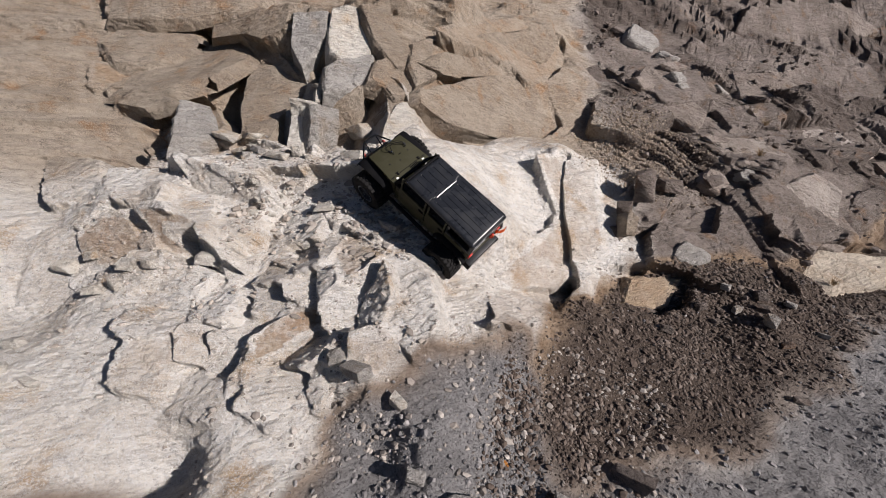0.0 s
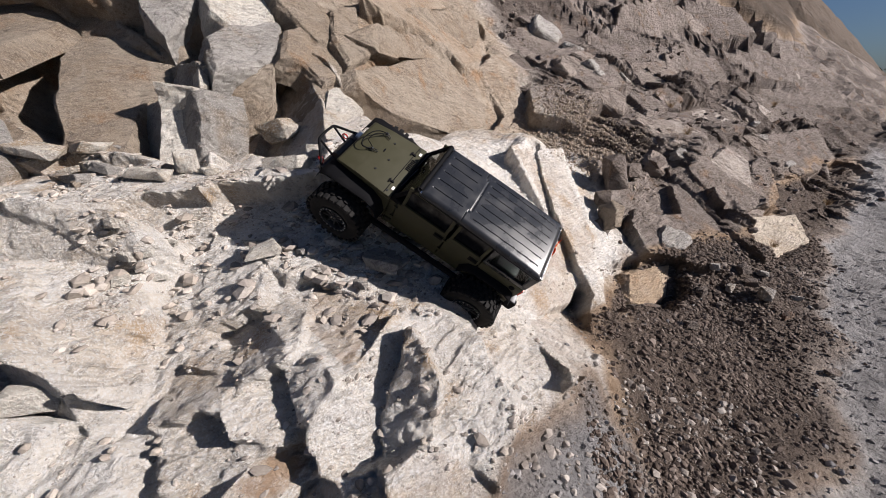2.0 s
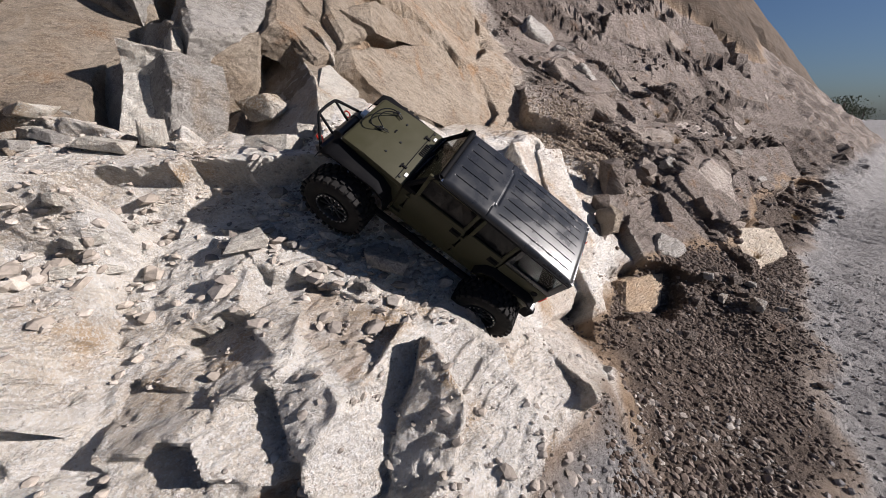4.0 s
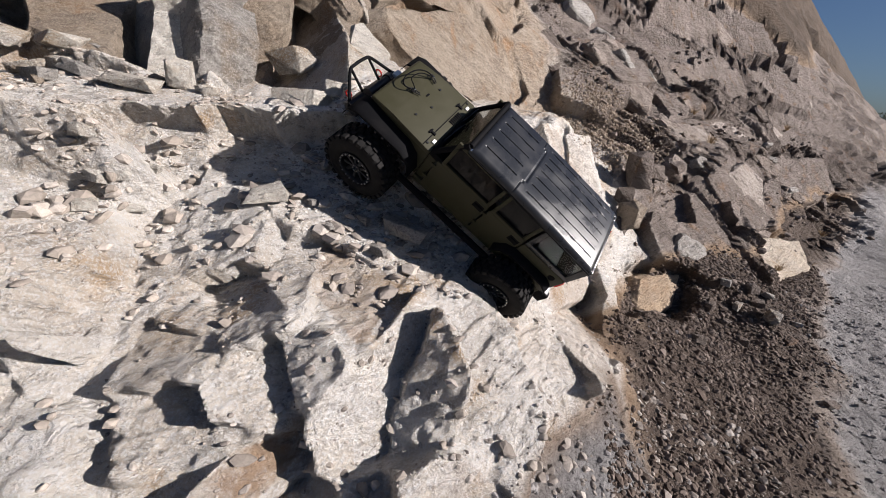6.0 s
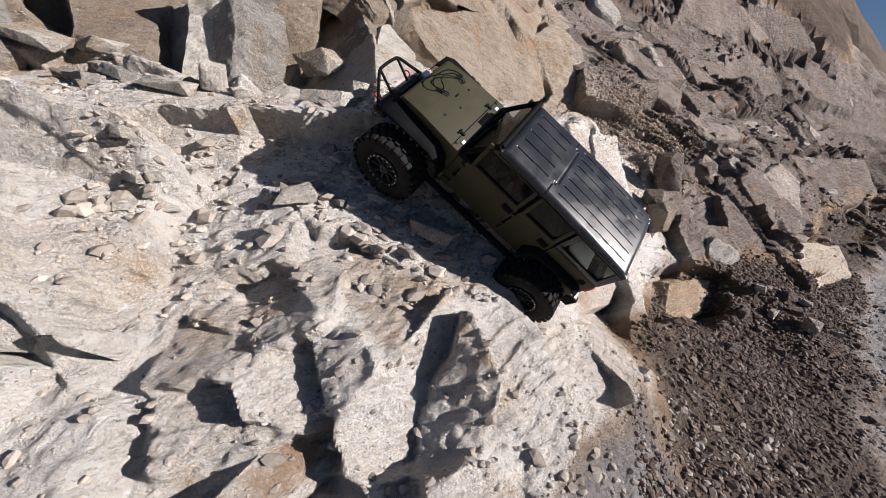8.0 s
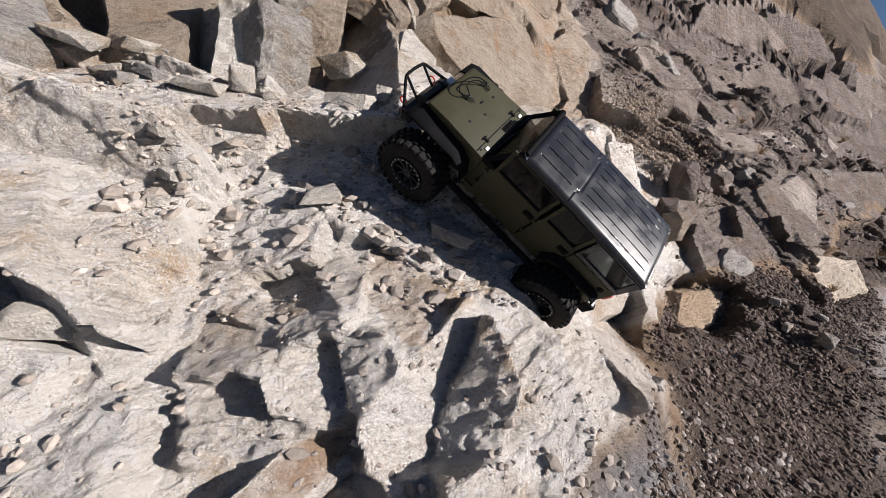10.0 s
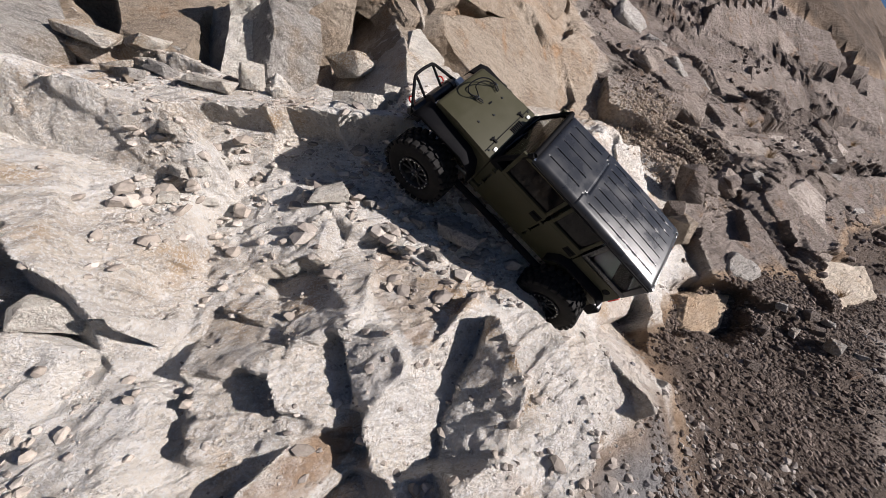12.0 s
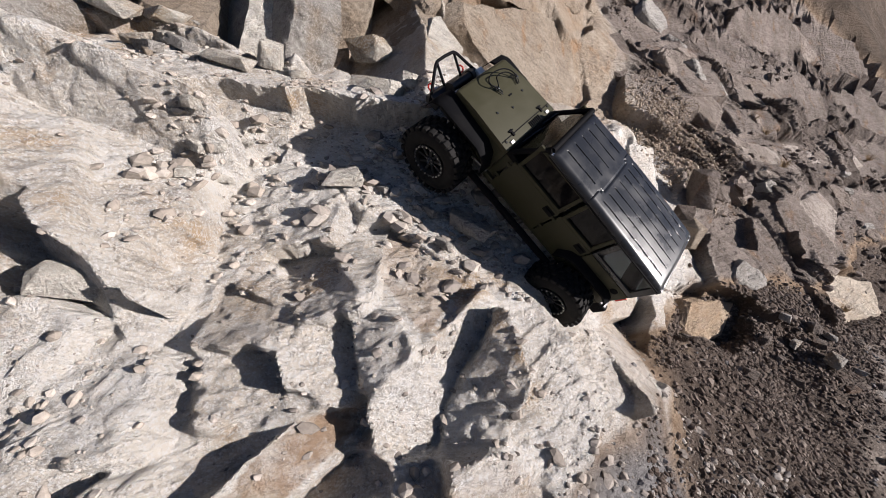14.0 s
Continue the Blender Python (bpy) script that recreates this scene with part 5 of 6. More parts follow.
pane = bmesh.new()
box((-0.0006, -0.062, 0.0), (0.0006, 0.062, math.hypot(dx, dz)), 0, pane)
glass = part("windscreen", pane, GLASS, screen_frame, "dark tinted windscreen")
glass.matrix_local = pose(SCREEN[0][0], 0, SCREEN[0][1], 0, math.degrees(math.atan2(dx, dz)), 0)
for y in (0.035, -0.025):
    wiper = tube([(0.083, y, 0.1630), (0.079, y - 0.018, 0.1660), (0.0765, y - 0.040, 0.1690)], 0.0011, None, 6)
    tube([(0.0805, y + 0.006, 0.1665), (0.0745, y - 0.046, 0.1730)], 0.0009, wiper, 6)
    part("wiper", wiper, DARK_METAL, screen_frame)

# sides: panels with real window openings
SKIN = 0.004
for side in (1, -1):
    y0, y1 = (0.0705, 0.0705 - SKIN) if side > 0 else (-0.0705, -0.0705 + SKIN)

    def frame_part(name, x0, x1, z0, z1, bar, mat, label="", lean=0.0, parent=truck):
        """A window frame: four bars round an opening, leaning in at the top."""
        bm = bmesh.new()
        for lo, hi in (((x0, z0), (x1, z0 + bar)), ((x0, z1 - bar), (x1, z1)), ((x0, z0 + bar), (x0 + bar, z1 - bar)), ((x1 - bar, z0 + bar), (x1, z1 - bar))):
            box((lo[0], min(y0, y1), lo[1]), (hi[0], max(y0, y1), hi[1]), 0.0008, bm)
        for v in bm.verts:
            v.co.y -= side * lean * (v.co.z - z0) / (z1 - z0)
        return part(name, bm, mat, parent, label, 40)

    for x0, x1 in ((-0.040, 0.066), (-0.118, -0.043)):
        door = part("door", box((x0, min(y0, y1), 0.090), (x1, max(y0, y1), 0.157), 0.0015), OLIVE, truck, "olive painted door", 40)
        xa, xb = x0 + 0.002, min(x1 - 0.002, 0.060)
        frame_part("window_frame", xa, xb, 0.157, 0.211, 0.006, OLIVE, "olive window frame", 0.004, door)
        yg = y0 - side * 0.0042
        part("door_window", box((xa + 0.004, min(yg, yg - side * 0.0007), 0.161), (xb - 0.004, max(yg, yg - side * 0.0007), 0.207)), DARK_GLASS, door, "dark side window")
        hy = y0 + side * 0.0028
        handle = box((x0 + 0.006, min(y0, hy), 0.143), (x0 + 0.021, max(y0, hy), 0.149), 0.001)
        part("door_handle", handle, BLACK, door, "black door handle", 40)
        # thin black plate on the door draws the shade of a handle recess
        dark = box((x0 + 0.004, min(y0, y0 + side * 0.0006), 0.139), (x0 + 0.023, max(y0, y0 + side * 0.0006), 0.152), 0.0002)
        part("handle_recess_shade", dark, BLACK, door)
        for z in (0.110, 0.142):
            part("hinge", box((x1 - 0.002, min(y0, hy), z), (x1 + 0.006, max(y0, hy), z + 0.006), 0.0008), OLIVE, door)
    quarter = part("quarter_panel", box((-0.214, min(y0, y1), 0.096), (-0.120, max(y0, y1), 0.157), 0.0015), OLIVE, truck, "olive rear quarter panel", 40)
    part("fuel_cap", lathe([(0.0001, 0.0012), (0.0055, 0.0012), (0.0062, 0.0)], 18), BLACK, quarter).matrix_local = pose(-0.196, y0, 0.143, 0, 0, 0 if side > 0 else 180)
    rear_frame = frame_part("quarter_window_frame", -0.213, -0.120, 0.158, 0.213, 0.0085, TOP, "black quarter window frame", 0.003)
    gl = box((-0.206, min(y0 - side * 0.0045, y0 - side * 0.0052), 0.165), (-0.128, max(y0 - side * 0.0045, y0 - side * 0.0052), 0.206))
    part("quarter_window", gl, GLASS, rear_frame, "tinted side window")
    part("sill", tube([(-0.105, side * 0.080, 0.074), (0.105, side * 0.080, 0.074)], 0.006, None, 10), BLACK, truck, "black rock slider tube", 50)
    # flares
    for fx, outline in ((1, [(0.220, 0.118), (0.214, 0.136), (0.200, 0.143), (0.118, 0.143), (0.098, 0.134), (0.086, 0.110)]),
                        (-1, [(-0.092, 0.108), (-0.104, 0.128), (-0.120, 0.136), (-0.192, 0.136), (-0.208, 0.128), (-0.216, 0.108)])):
        bm = bmesh.new()
        inner, outer = (0.056 if fx > 0 else 0.066), (0.094 if fx > 0 else 0.086)
        strip = []
        for dzz in (0.0, -0.0035):
            strip.append([[bm.verts.new((x, side * yy, z + dzz - drop)) for x, z in outline] for yy, drop in ((inner, 0.0), (outer - 0.006, 0.0), (outer, 0.004))])
        upper, lower = strip
        n = len(outline)
        for grid, flip in ((upper, False), (lower, True)):
            for r0, r1 in zip(grid, grid[1:]):
                for i in range(n - 1):
                    q = (r0[i], r0[i + 1], r1[i + 1], r1[i])
                    bm.faces.new(q[::-1] if flip else q)
        for r0, r1 in ((upper[0], lower[0]), (upper[-1], lower[-1])):
            for i in range(n - 1):
                bm.faces.new((r0[i], r1[i], r1[i + 1], r0[i + 1]))
        for i in (0, n - 1):
            for g0, g1 in zip(range(2), range(1, 3)):
                bm.faces.new((upper[g0][i], upper[g1][i], lower[g1][i], lower[g0][i]))
        bmesh.ops.recalc_face_normals(bm, faces=bm.faces[:])
        part("fender_flare", bm, BLACK, truck, "black fender flare", 50)
    part("tail_lamp", box((-0.2185, min(side * 0.054, side * 0.068), 0.128), (-0.2145, max(side * 0.054, side * 0.068), 0.150), 0.001), RED, truck, "red tail lamp", 40)

# hard top
TX0, TX1 = -0.2135, 0.0440


def top_half(x):
    return 0.0725 - 0.0060 * (x - TX0) / (TX1 - TX0)


def top_height(x, y):
    w = top_half(x)
    d = min(w - abs(y), x - TX0, TX1 - x)
    r = 0.0095
    z = 0.2225 - 0.0035 * (y / w) ** 2 - 0.004 * ((x + 0.06) / 0.15) ** 2
    if d < r:
        z -= r - math.sqrt(max(0.0, r * r - (r - d) ** 2))
    seam = -0.040 - (0.007 if abs(y) < 0.046 else 0.0) + (0.0045 if 0.040 < abs(y) < 0.046 else 0.0)
    if abs(x - seam) < 0.0011:
        z -= 0.0014
    if -0.030 < x < 0.030:
        for k in range(-2, 3):
            if abs(y - k * 0.0215) < 0.00085:
                z -= 0.0013
    if -0.196 < x < -0.056:
        for k in range(-3, 4):
            if abs(y - k * 0.0172) < 0.00085:
                z -= 0.0013
    return z


roof = bmesh.new()
xs = sorted(set([TX0 + 0.0095 * (1 - math.cos(math.pi / 2 * i / 6)) for i in range(7)] + [TX1 - 0.0095 * (1 - math.cos(math.pi / 2 * i / 6)) for i in range(7)] + list(np.arange(TX0 + 0.011, TX1 - 0.010, 0.0042)) + [-0.0482, -0.0470, -0.0458, -0.0412, -0.0400, -0.0388, -0.0304, -0.0296, 0.0296, 0.0304, -0.0564, -0.0556, -0.1964, -0.1956]))
rows = []
for x in xs:
    w = top_half(x)
    ys = [-w + 0.0095 * (1 - math.cos(math.pi / 2 * i / 6)) for i in range(6)] + list(np.linspace(-w + 0.0095, w - 0.0095, 190)) + [w - 0.0095 * (1 - math.cos(math.pi / 2 * i / 6)) for i in range(5, -1, -1)]
    rows.append([roof.verts.new((x, y, top_height(x, y))) for y in ys])
for r0, r1 in zip(rows, rows[1:]):
    for i in range(len(r0) - 1):
        roof.faces.new((r0[i], r1[i], r1[i + 1], r0[i + 1]))
rim_loop = [r[0] for r in rows] + rows[-1][1:] + [r[-1] for r in rows[-2::-1]] + rows[0][-2:0:-1]
low_loop = [roof.verts.new((v.co.x, v.co.y, 0.2075)) for v in rim_loop]
for i in range(len(rim_loop)):
    j = (i + 1) % len(rim_loop)
    roof.faces.new((rim_loop[i], low_loop[i], low_loop[j], rim_loop[j]))
bmesh.ops.recalc_face_normals(roof, faces=roof.faces[:])
top_ob = part("hard_top", roof, TOP, truck, "black grooved hard top with bright worn rear edge", 60)
part("roof_screw", lathe([(0.0001, 0.0014), (0.0020, 0.0012), (0.0026, 0.0)], 10), DARK_METAL, top_ob).matrix_local = pose(-0.098, -0.006, 0.2205, 90)
part("headliner", box((TX0 + 0.004, -0.064, 0.2085), (TX1 - 0.004, 0.064, 0.2110)), INTERIOR, top_ob)
for side in (1, -1):
    gutter = tube([(TX0 + 0.004, side * 0.0722, 0.2095), (TX1 - 0.002, side * 0.0665, 0.2095)], 0.0017, None, 6)
    part("rain_gutter", gutter, BLACK, top_ob)
    part("corner_bolt", lathe([(0.0001, 0.001), (0.0022, 0.001), (0.0025, 0)], 10), SILVER, top_ob).matrix_local = pose(0.0415, side * 0.063, 0.2140, 60)
# tailgate
gate = part("tailgate", box((-0.2165, -0.052, 0.094), (-0.2140, 0.052, 0.156), 0.001), OLIVE, truck, "olive tailgate", 40)
rear_bars = bmesh.new()
for lo, hi in (((-0.2160, -0.068, 0.156), (-0.2125, 0.068, 0.164)), ((-0.2160, -0.068, 0.164), (-0.2125, -0.056, 0.212)), ((-0.2160, 0.056, 0.164), (-0.2125, 0.068, 0.212)), ((-0.2160, -0.056, 0.203), (-0.2125, 0.056, 0.212))):
    box(lo, hi, 0.0008, rear_bars)
rear_ob = part("rear_window_frame", rear_bars, TOP, truck, "black rear window frame", 40)
part("rear_window", box((-0.2148, -0.056, 0.164), (-0.2141, 0.056, 0.203)), GLASS, rear_ob, "tinted rear window")
# crumpled ribbon on the tailgate
rib = bmesh.new()
prev = None
for i in range(15):
    t = i / 14
    p = Vector((-0.2200 - 0.0045 * math.sin(t * 9) - 0.010 * t, -0.008 - 0.052 * t + 0.004 * math.sin(t * 13), 0.188 + 0.010 * math.sin(t * 7)))
    pair = [rib.verts.new(p), rib.verts.new(p + Vector((-0.004 * math.cos(t * 8), 0.001, -0.013)))]
    if prev:
        rib.faces.new((prev[0], prev[1], pair[1], pair[0]))
    prev = pair
bmesh.ops.solidify(rib, geom=rib.faces[:], thickness=0.0008)
part("ribbon", rib, ORANGE, truck, "crumpled orange ribbon tied to the tailgate", 60)
part("ribbon_knot", box((-0.2235, -0.022, 0.166), (-0.2165, -0.008, 0.178), 0.002), RED, truck, "red knot of the ribbon", 40)

# bumpers
bumper = part("front_bumper", prism([(0.212, 0.082), (0.236, 0.080), (0.240, 0.090), (0.232, 0.100), (0.212, 0.100)], -0.060, 0.060, 0.0025), DARK_METAL, truck, "black steel front bumper", 40)
hoop = tube(rounded([(0.226, 0.064, 0.092), (0.266, 0.024, 0.118), (0.267, 0.000, 0.119), (0.266, -0.024, 0.118), (0.226, -0.064, 0.092)], 4, 0.2), 0.0026, None, 10)
tube([(0.266, 0.022, 0.118), (0.232, 0.022, 0.096)], 0.0022, hoop, 8)
tube([(0.266, -0.022, 0.118), (0.232, -0.022, 0.096)], 0.0022, hoop, 8)
part("stinger_hoop", hoop, BLACK, bumper, "black tube hoop", 50)
winch = lathe([(0.0001, -0.030), (0.010, -0.030), (0.010, -0.022), (0.0075, -0.022), (0.0075, 0.022), (0.010, 0.022), (0.010, 0.030), (0.0001, 0.030)], 20)
part("winch", winch, DARK_METAL, bumper, "dark winch drum", 40).matrix_local = pose(0.221, 0.0, 0.110)
part("winch_block", box((0.206, -0.050, 0.104), (0.222, -0.034, 0.120), 0.002), WHITE, bumper, "white winch box", 40)
for y in (0.040, -0.040):
    ring = [(0.240 + 0.006 + 0.006 * math.cos(a * math.pi / 6), y, 0.090 + 0.006 * math.sin(a * math.pi / 6)) for a in range(12)]
    part("shackle", tube(ring, 0.0014, None, 6, True), RED, bumper, "small red shackle", 60)
rear_bumper = part("rear_bumper", prism([(-0.236, 0.080), (-0.214, 0.078), (-0.214, 0.096), (-0.232, 0.096)], -0.066, 0.066, 0.002), DARK_METAL, truck, "black steel rear bumper", 40)
for y in (0.062, -0.062):
    part("bumper_end", box((-0.236, y - 0.006, 0.066), (-0.210, y + 0.006, 0.094), 0.002), BLACK, rear_bumper, "", 40)

# inside
part("floor_pan", box((-0.205, -0.064, 0.093), (0.068, 0.064, 0.098)), INTERIOR, truck, "black cabin floor")
part("dashboard", prism([(0.045, 0.120), (0.068, 0.115), (0.068, 0.154), (0.050, 0.156)], -0.064, 0.064, 0.002), INTERIOR, truck, "black dashboard", 40)
for x, y in ((0.0, 0.034), (0.0, -0.034), (-0.095, 0.034), (-0.095, -0.034)):
    seat = part("seat", box((x - 0.022, y - 0.022, 0.098), (x + 0.024, y + 0.022, 0.118), 0.004), INTERIOR, truck, "black seat", 40)
    part("backrest", box((-0.005, -0.021, 0.0), (0.005, 0.021, 0.060), 0.004), INTERIOR, seat, "", 40).matrix_local = pose(x - 0.024, y, 0.112, 0, -14, 0)
part("cargo_box", box((-0.198, -0.034, 0.098), (-0.150, 0.040, 0.140), 0.003), WHITE, truck, "pale box in the cargo bay", 40)
ring = [(0.036 + 0.005 * math.cos(a * math.pi / 8), 0.034 + 0.015 * math.sin(a * math.pi / 8), 0.150 + 0.014 * math.cos(a * math.pi / 8)) for a in range(16)]
part("steering_wheel", tube(ring, 0.0016, None, 6, True), BLACK, truck, "black steering wheel", 60)

# chassis, axles, links
chassis = bmesh.new()
for y in (-0.034, 0.034):
    box((-0.222, y - 0.003, 0.068), (0.222, y + 0.003, 0.084), 0.001, chassis)
for x in (-0.18, -0.02, 0.06, 0.19):
    box((x - 0.005, -0.034, 0.070), (x + 0.005, 0.034, 0.080), 0.001, chassis)
part("chassis", chassis, DARK_METAL, truck, "black ladder chassis", 40)
part("skid_plate", prism([(-0.045, 0.050), (0.045, 0.050), (0.060, 0.070), (-0.060, 0.070)], -0.032, 0.032, 0.002), BLACK, truck, "black skid plate", 40)
for x in (-WB, WB):
    axle = part("axle", tube([(x, -0.080, HUB), (x, 0.080, HUB)], 0.0065, None, 12), DARK_METAL, truck, "black axle", 50)
    dif = lathe([(0.0001, -0.016), (0.012, -0.014), (0.0175, 0.0), (0.012, 0.014), (0.0001, 0.016)], 20)
    part("differential", dif, DARK_METAL, axle, "", 50).matrix_local = pose(x, 0.012, HUB)
    k = 1 if x > 0 else -1
    for y in (-0.046, 0.046):
        part("link", tube([(x - k * 0.006, y, HUB - 0.004), (k * 0.040, y * 0.62, 0.062)], 0.0032, None, 8), STEEL, truck, "steel suspension link", 50)
        shock = part("shock", tube([(x - k * 0.012, y * 1.02, HUB + 0.008), (x - k * 0.022, y * 0.82, 0.128)], 0.0045, None, 10), STEEL, truck, "steel shock absorber", 50)
        a, b = Vector((x - k * 0.012, y * 1.02, HUB + 0.010)), Vector((x - k * 0.020, y * 0.86, 0.115))
        d = (b - a).normalized()
        p1, p2 = d.orthogonal().normalized(), d.cross(d.orthogonal().normalized())
        coil = [a.lerp(b, i / 84) + 0.0072 * (math.cos(i * math.pi / 6) * p1 + math.sin(i * math.pi / 6) * p2) for i in range(85)]
        part("spring", tube(coil, 0.0010, None, 5), DARK_METAL, shock, "coil spring", 60)


# wheels
def wheel(x, side):
    s = 1 if side > 0 else -1
    rim = lathe([(0.0285, -0.019), (0.0305, -0.019), (0.0265, -0.012), (0.0265, 0.012), (0.0300, 0.0185), (0.0300, 0.0215), (0.0265, 0.0215), (0.0250, 0.017), (0.0250, -0.019)], 48)
    lathe([(0.0001, 0.0180), (0.0075, 0.0180), (0.0090, 0.0150), (0.0090, 0.006), (0.0001, 0.006)], 20, rim)
    rim_ob = part("wheel", rim, DARK_METAL, truck, "black beadlock wheel with silver bolts", 40)
    for i in range(9):
        a = 2 * math.pi * i / 9
        c, d = Vector((math.cos(a), 0, math.sin(a))), Vector((-math.sin(a), 0, math.cos(a)))
        part("spoke", box((-0.0026, 0.0105, 0.006), (0.0026, 0.0165, 0.0262), 0.0007, None, Matrix((d, Vector((0, 1, 0)), c)).transposed().to_4x4()), DARK_METAL, rim_ob, "", 40)
    tyre = lathe([(0.0300, 0.0180), (0.0330, 0.0205), (0.0450, 0.0225), (0.0530, 0.0205), (0.0565, 0.0165), (0.0575, 0.0060), (0.0575, -0.0060), (0.0565, -0.0165), (0.0530, -0.0205), (0.0450, -0.0225), (0.0330, -0.0205), (0.0300, -0.0180)], 64)
    for i in range(26):
        for row, (ya, yb) in enumerate(((-0.0215, -0.0105), (-0.0085, -0.0008), (0.0008, 0.0085), (0.0105, 0.0215))):
            a = 2 * math.pi * (i + (0.5 if row in (0, 2) else 0.0)) / 26
            c, d = Vector((math.cos(a), 0, math.sin(a))), Vector((-math.sin(a), 0, math.cos(a)))
            m = Matrix((d, Vector((0, 1, 0)), c)).transposed().to_4x4()
            box((-0.0042, ya, 0.0535 if row in (0, 3) else 0.0560), (0.0042, yb, 0.0605), 0.0007, tyre, m)
    part("tyre", tyre, RUBBER, rim_ob, "knobbly black rubber tyre", 35)
    bolts = bmesh.new()
    for i in range(20):
        a = 2 * math.pi * i / 20
        lathe([(0.0001, 0.0232), (0.0014, 0.0230), (0.0016, 0.0212)], 7, bolts, (0.0279 * math.cos(a), 0, 0.0279 * math.sin(a)))
    for i in range(6):
        a = 2 * math.pi * i / 6
        lathe([(0.0001, 0.0192), (0.0009, 0.0190), (0.0010, 0.0178)], 6, bolts, (0.0058 * math.cos(a), 0, 0.0058 * math.sin(a)))
    lathe([(0.0001, 0.0225), (0.0026, 0.0225), (0.0030, 0.0178)], 6, bolts)
    part("bolt_ring", bolts, SILVER, rim_ob, "ring of small silver bolts")
    rim_ob.matrix_local = pose(x, side * TRACK, HUB, 0, 17, 0 if s > 0 else 180)
    return rim_ob


for x in (-WB, WB):
    for side in (1, -1):
        wheel(x, side)


# ---- loose stones ----
def stone_points(rng, n=13):
    pts = [Vector((x * rng.uniform(0.2, 0.5), y * rng.uniform(0.2, 0.5), z * rng.uniform(0.22, 0.5))) for x in (-1, 1) for y in (-1, 1) for z in (-1, 1)]
    for _ in range(n - 8):
        v = Vector((rng.gauss(0, 1), rng.gauss(0, 1), rng.gauss(0, 1))).normalized()
        pts.append(v * 0.52)
    return pts


stone_count = 0


def stone(mat, at, size, turn=None, name="stone", label="pale angular loose stone lying on the bank", group="loose stones"):
    """An angular loose stone of its own."""
    global stone_count
    stone_count += 1
    rng = random.Random(4000 + stone_count)
    size = [size[0] * 1.2, size[1] * 1.2, max(size[2] * 1.2, size[0] * 0.22)]
    at = ground_point(at[0], (at[1] + at[2]) * HALF) + Vector((0, -0.3, 0.36)) * size[2]
    bm = bmesh.new()
    for p in stone_points(rng, 10):
        bm.verts.new((p.x * size[0], p.y * size[1], p.z * size[2]))
    made = bmesh.ops.convex_hull(bm, input=bm.verts[:])
    bmesh.ops.delete(bm, geom=[g for g in made["geom_interior"] if isinstance(g, bmesh.types.BMVert)], context="VERTS")
    bmesh.ops.bevel(bm, geom=bm.edges[:], offset=0.02 * min(size), segments=1, affect="EDGES")
    bmesh.ops.triangulate(bm, faces=bm.faces[:])
    for _ in range(2):
        bmesh.ops.subdivide_edges(bm, edges=[e for e in bm.edges if e.calc_length() > 0.010], cuts=1)
        bmesh.ops.triangulate(bm, faces=[f for f in bm.faces if len(f.verts) > 3])
    bm.normal_update()
    for v in bm.verts:
        p = v.co + Vector(at)
        v.co = v.co + v.normal * (0.0014 * noise.noise(p * 60) + 0.0012 * noise.noise(p * 150))
    ob = part(name, bm, mat, None, "", 12)
    tagged(ob, label, "stone", group)
    ob.matrix_world = pose(*at, rng.uniform(-12, 12), rng.uniform(-12, 12), rng.uniform(-35, 35) if turn is None else turn)
    return ob


stone(BANK, (-1.290, 1.124, 0.996), (0.153, 0.069, 0.025))
stone(BANK, (-1.233, 1.071, 0.965), (0.050, 0.026, 0.023))
stone(GREY_R, (-1.215, 1.166, 0.967), (0.045, 0.029, 0.027))
stone(TAN_R, (-1.185, 1.001, 0.920), (0.027, 0.015, 0.013))
stone(GREY_R, (-1.183, 1.069, 0.947), (0.063, 0.028, 0.018))
stone(BANK, (-1.046, 1.019, 0.941), (0.106, 0.048, 0.020))
stone(BANK, (-0.991, 1.050, 0.964), (0.051, 0.046, 0.047))
stone(BANK, (-1.204, 1.245, 0.955), (0.058, 0.026, 0.020))
stone(BANK, (-0.889, 1.324, 0.995), (0.098, 0.062, 0.063))
stone(BANK, (-0.808, 1.137, 0.948), (0.104, 0.047, 0.034))
stone(BANK, (-0.890, 1.102, 0.942), (0.061, 0.028, 0.025))
stone(BANK, (-0.749, 1.179, 0.958), (0.036, 0.033, 0.032))
stone(BANK, (-1.278, 1.054, 0.970), (0.054, 0.024, 0.017))
stone(GREY_R, (-1.205, 1.016, 0.934), (0.063, 0.028, 0.019))
stone(TAN_R, (-1.037, 1.065, 0.948), (0.034, 0.016, 0.015))
stone(BANK, (-0.940, 1.045, 0.937), (0.028, 0.016, 0.015))
stone(BANK, (-0.918, 1.044, 0.929), (0.024, 0.014, 0.013))
stone(GREY_R, (-1.247, 1.020, 0.944), (0.036, 0.017, 0.015))
stone(BANK, (-1.251, 1.136, 0.976), (0.036, 0.017, 0.015))
stone(GREY_R, (-0.553, 0.923, 0.767), (0.084, 0.038, 0.027))
stone(BANK, (-0.763, 0.892, 0.809), (0.057, 0.031, 0.028))
stone(GREY_R, (-0.806, 0.919, 0.830), (0.041, 0.018, 0.015))
stone(GREY_R, (-0.671, 0.881, 0.777), (0.025, 0.012, 0.011))
stone(GREY_R, (-0.620, 0.918, 0.784), (0.030, 0.014, 0.013))
stone(GREY_R, (-0.706, 0.914, 0.802), (0.024, 0.012, 0.011))
stone(GREY_R, (-0.584, 0.871, 0.751), (0.032, 0.015, 0.012))
stone(BANK, (-0.956, 0.868, 0.841), (0.034, 0.019, 0.018))
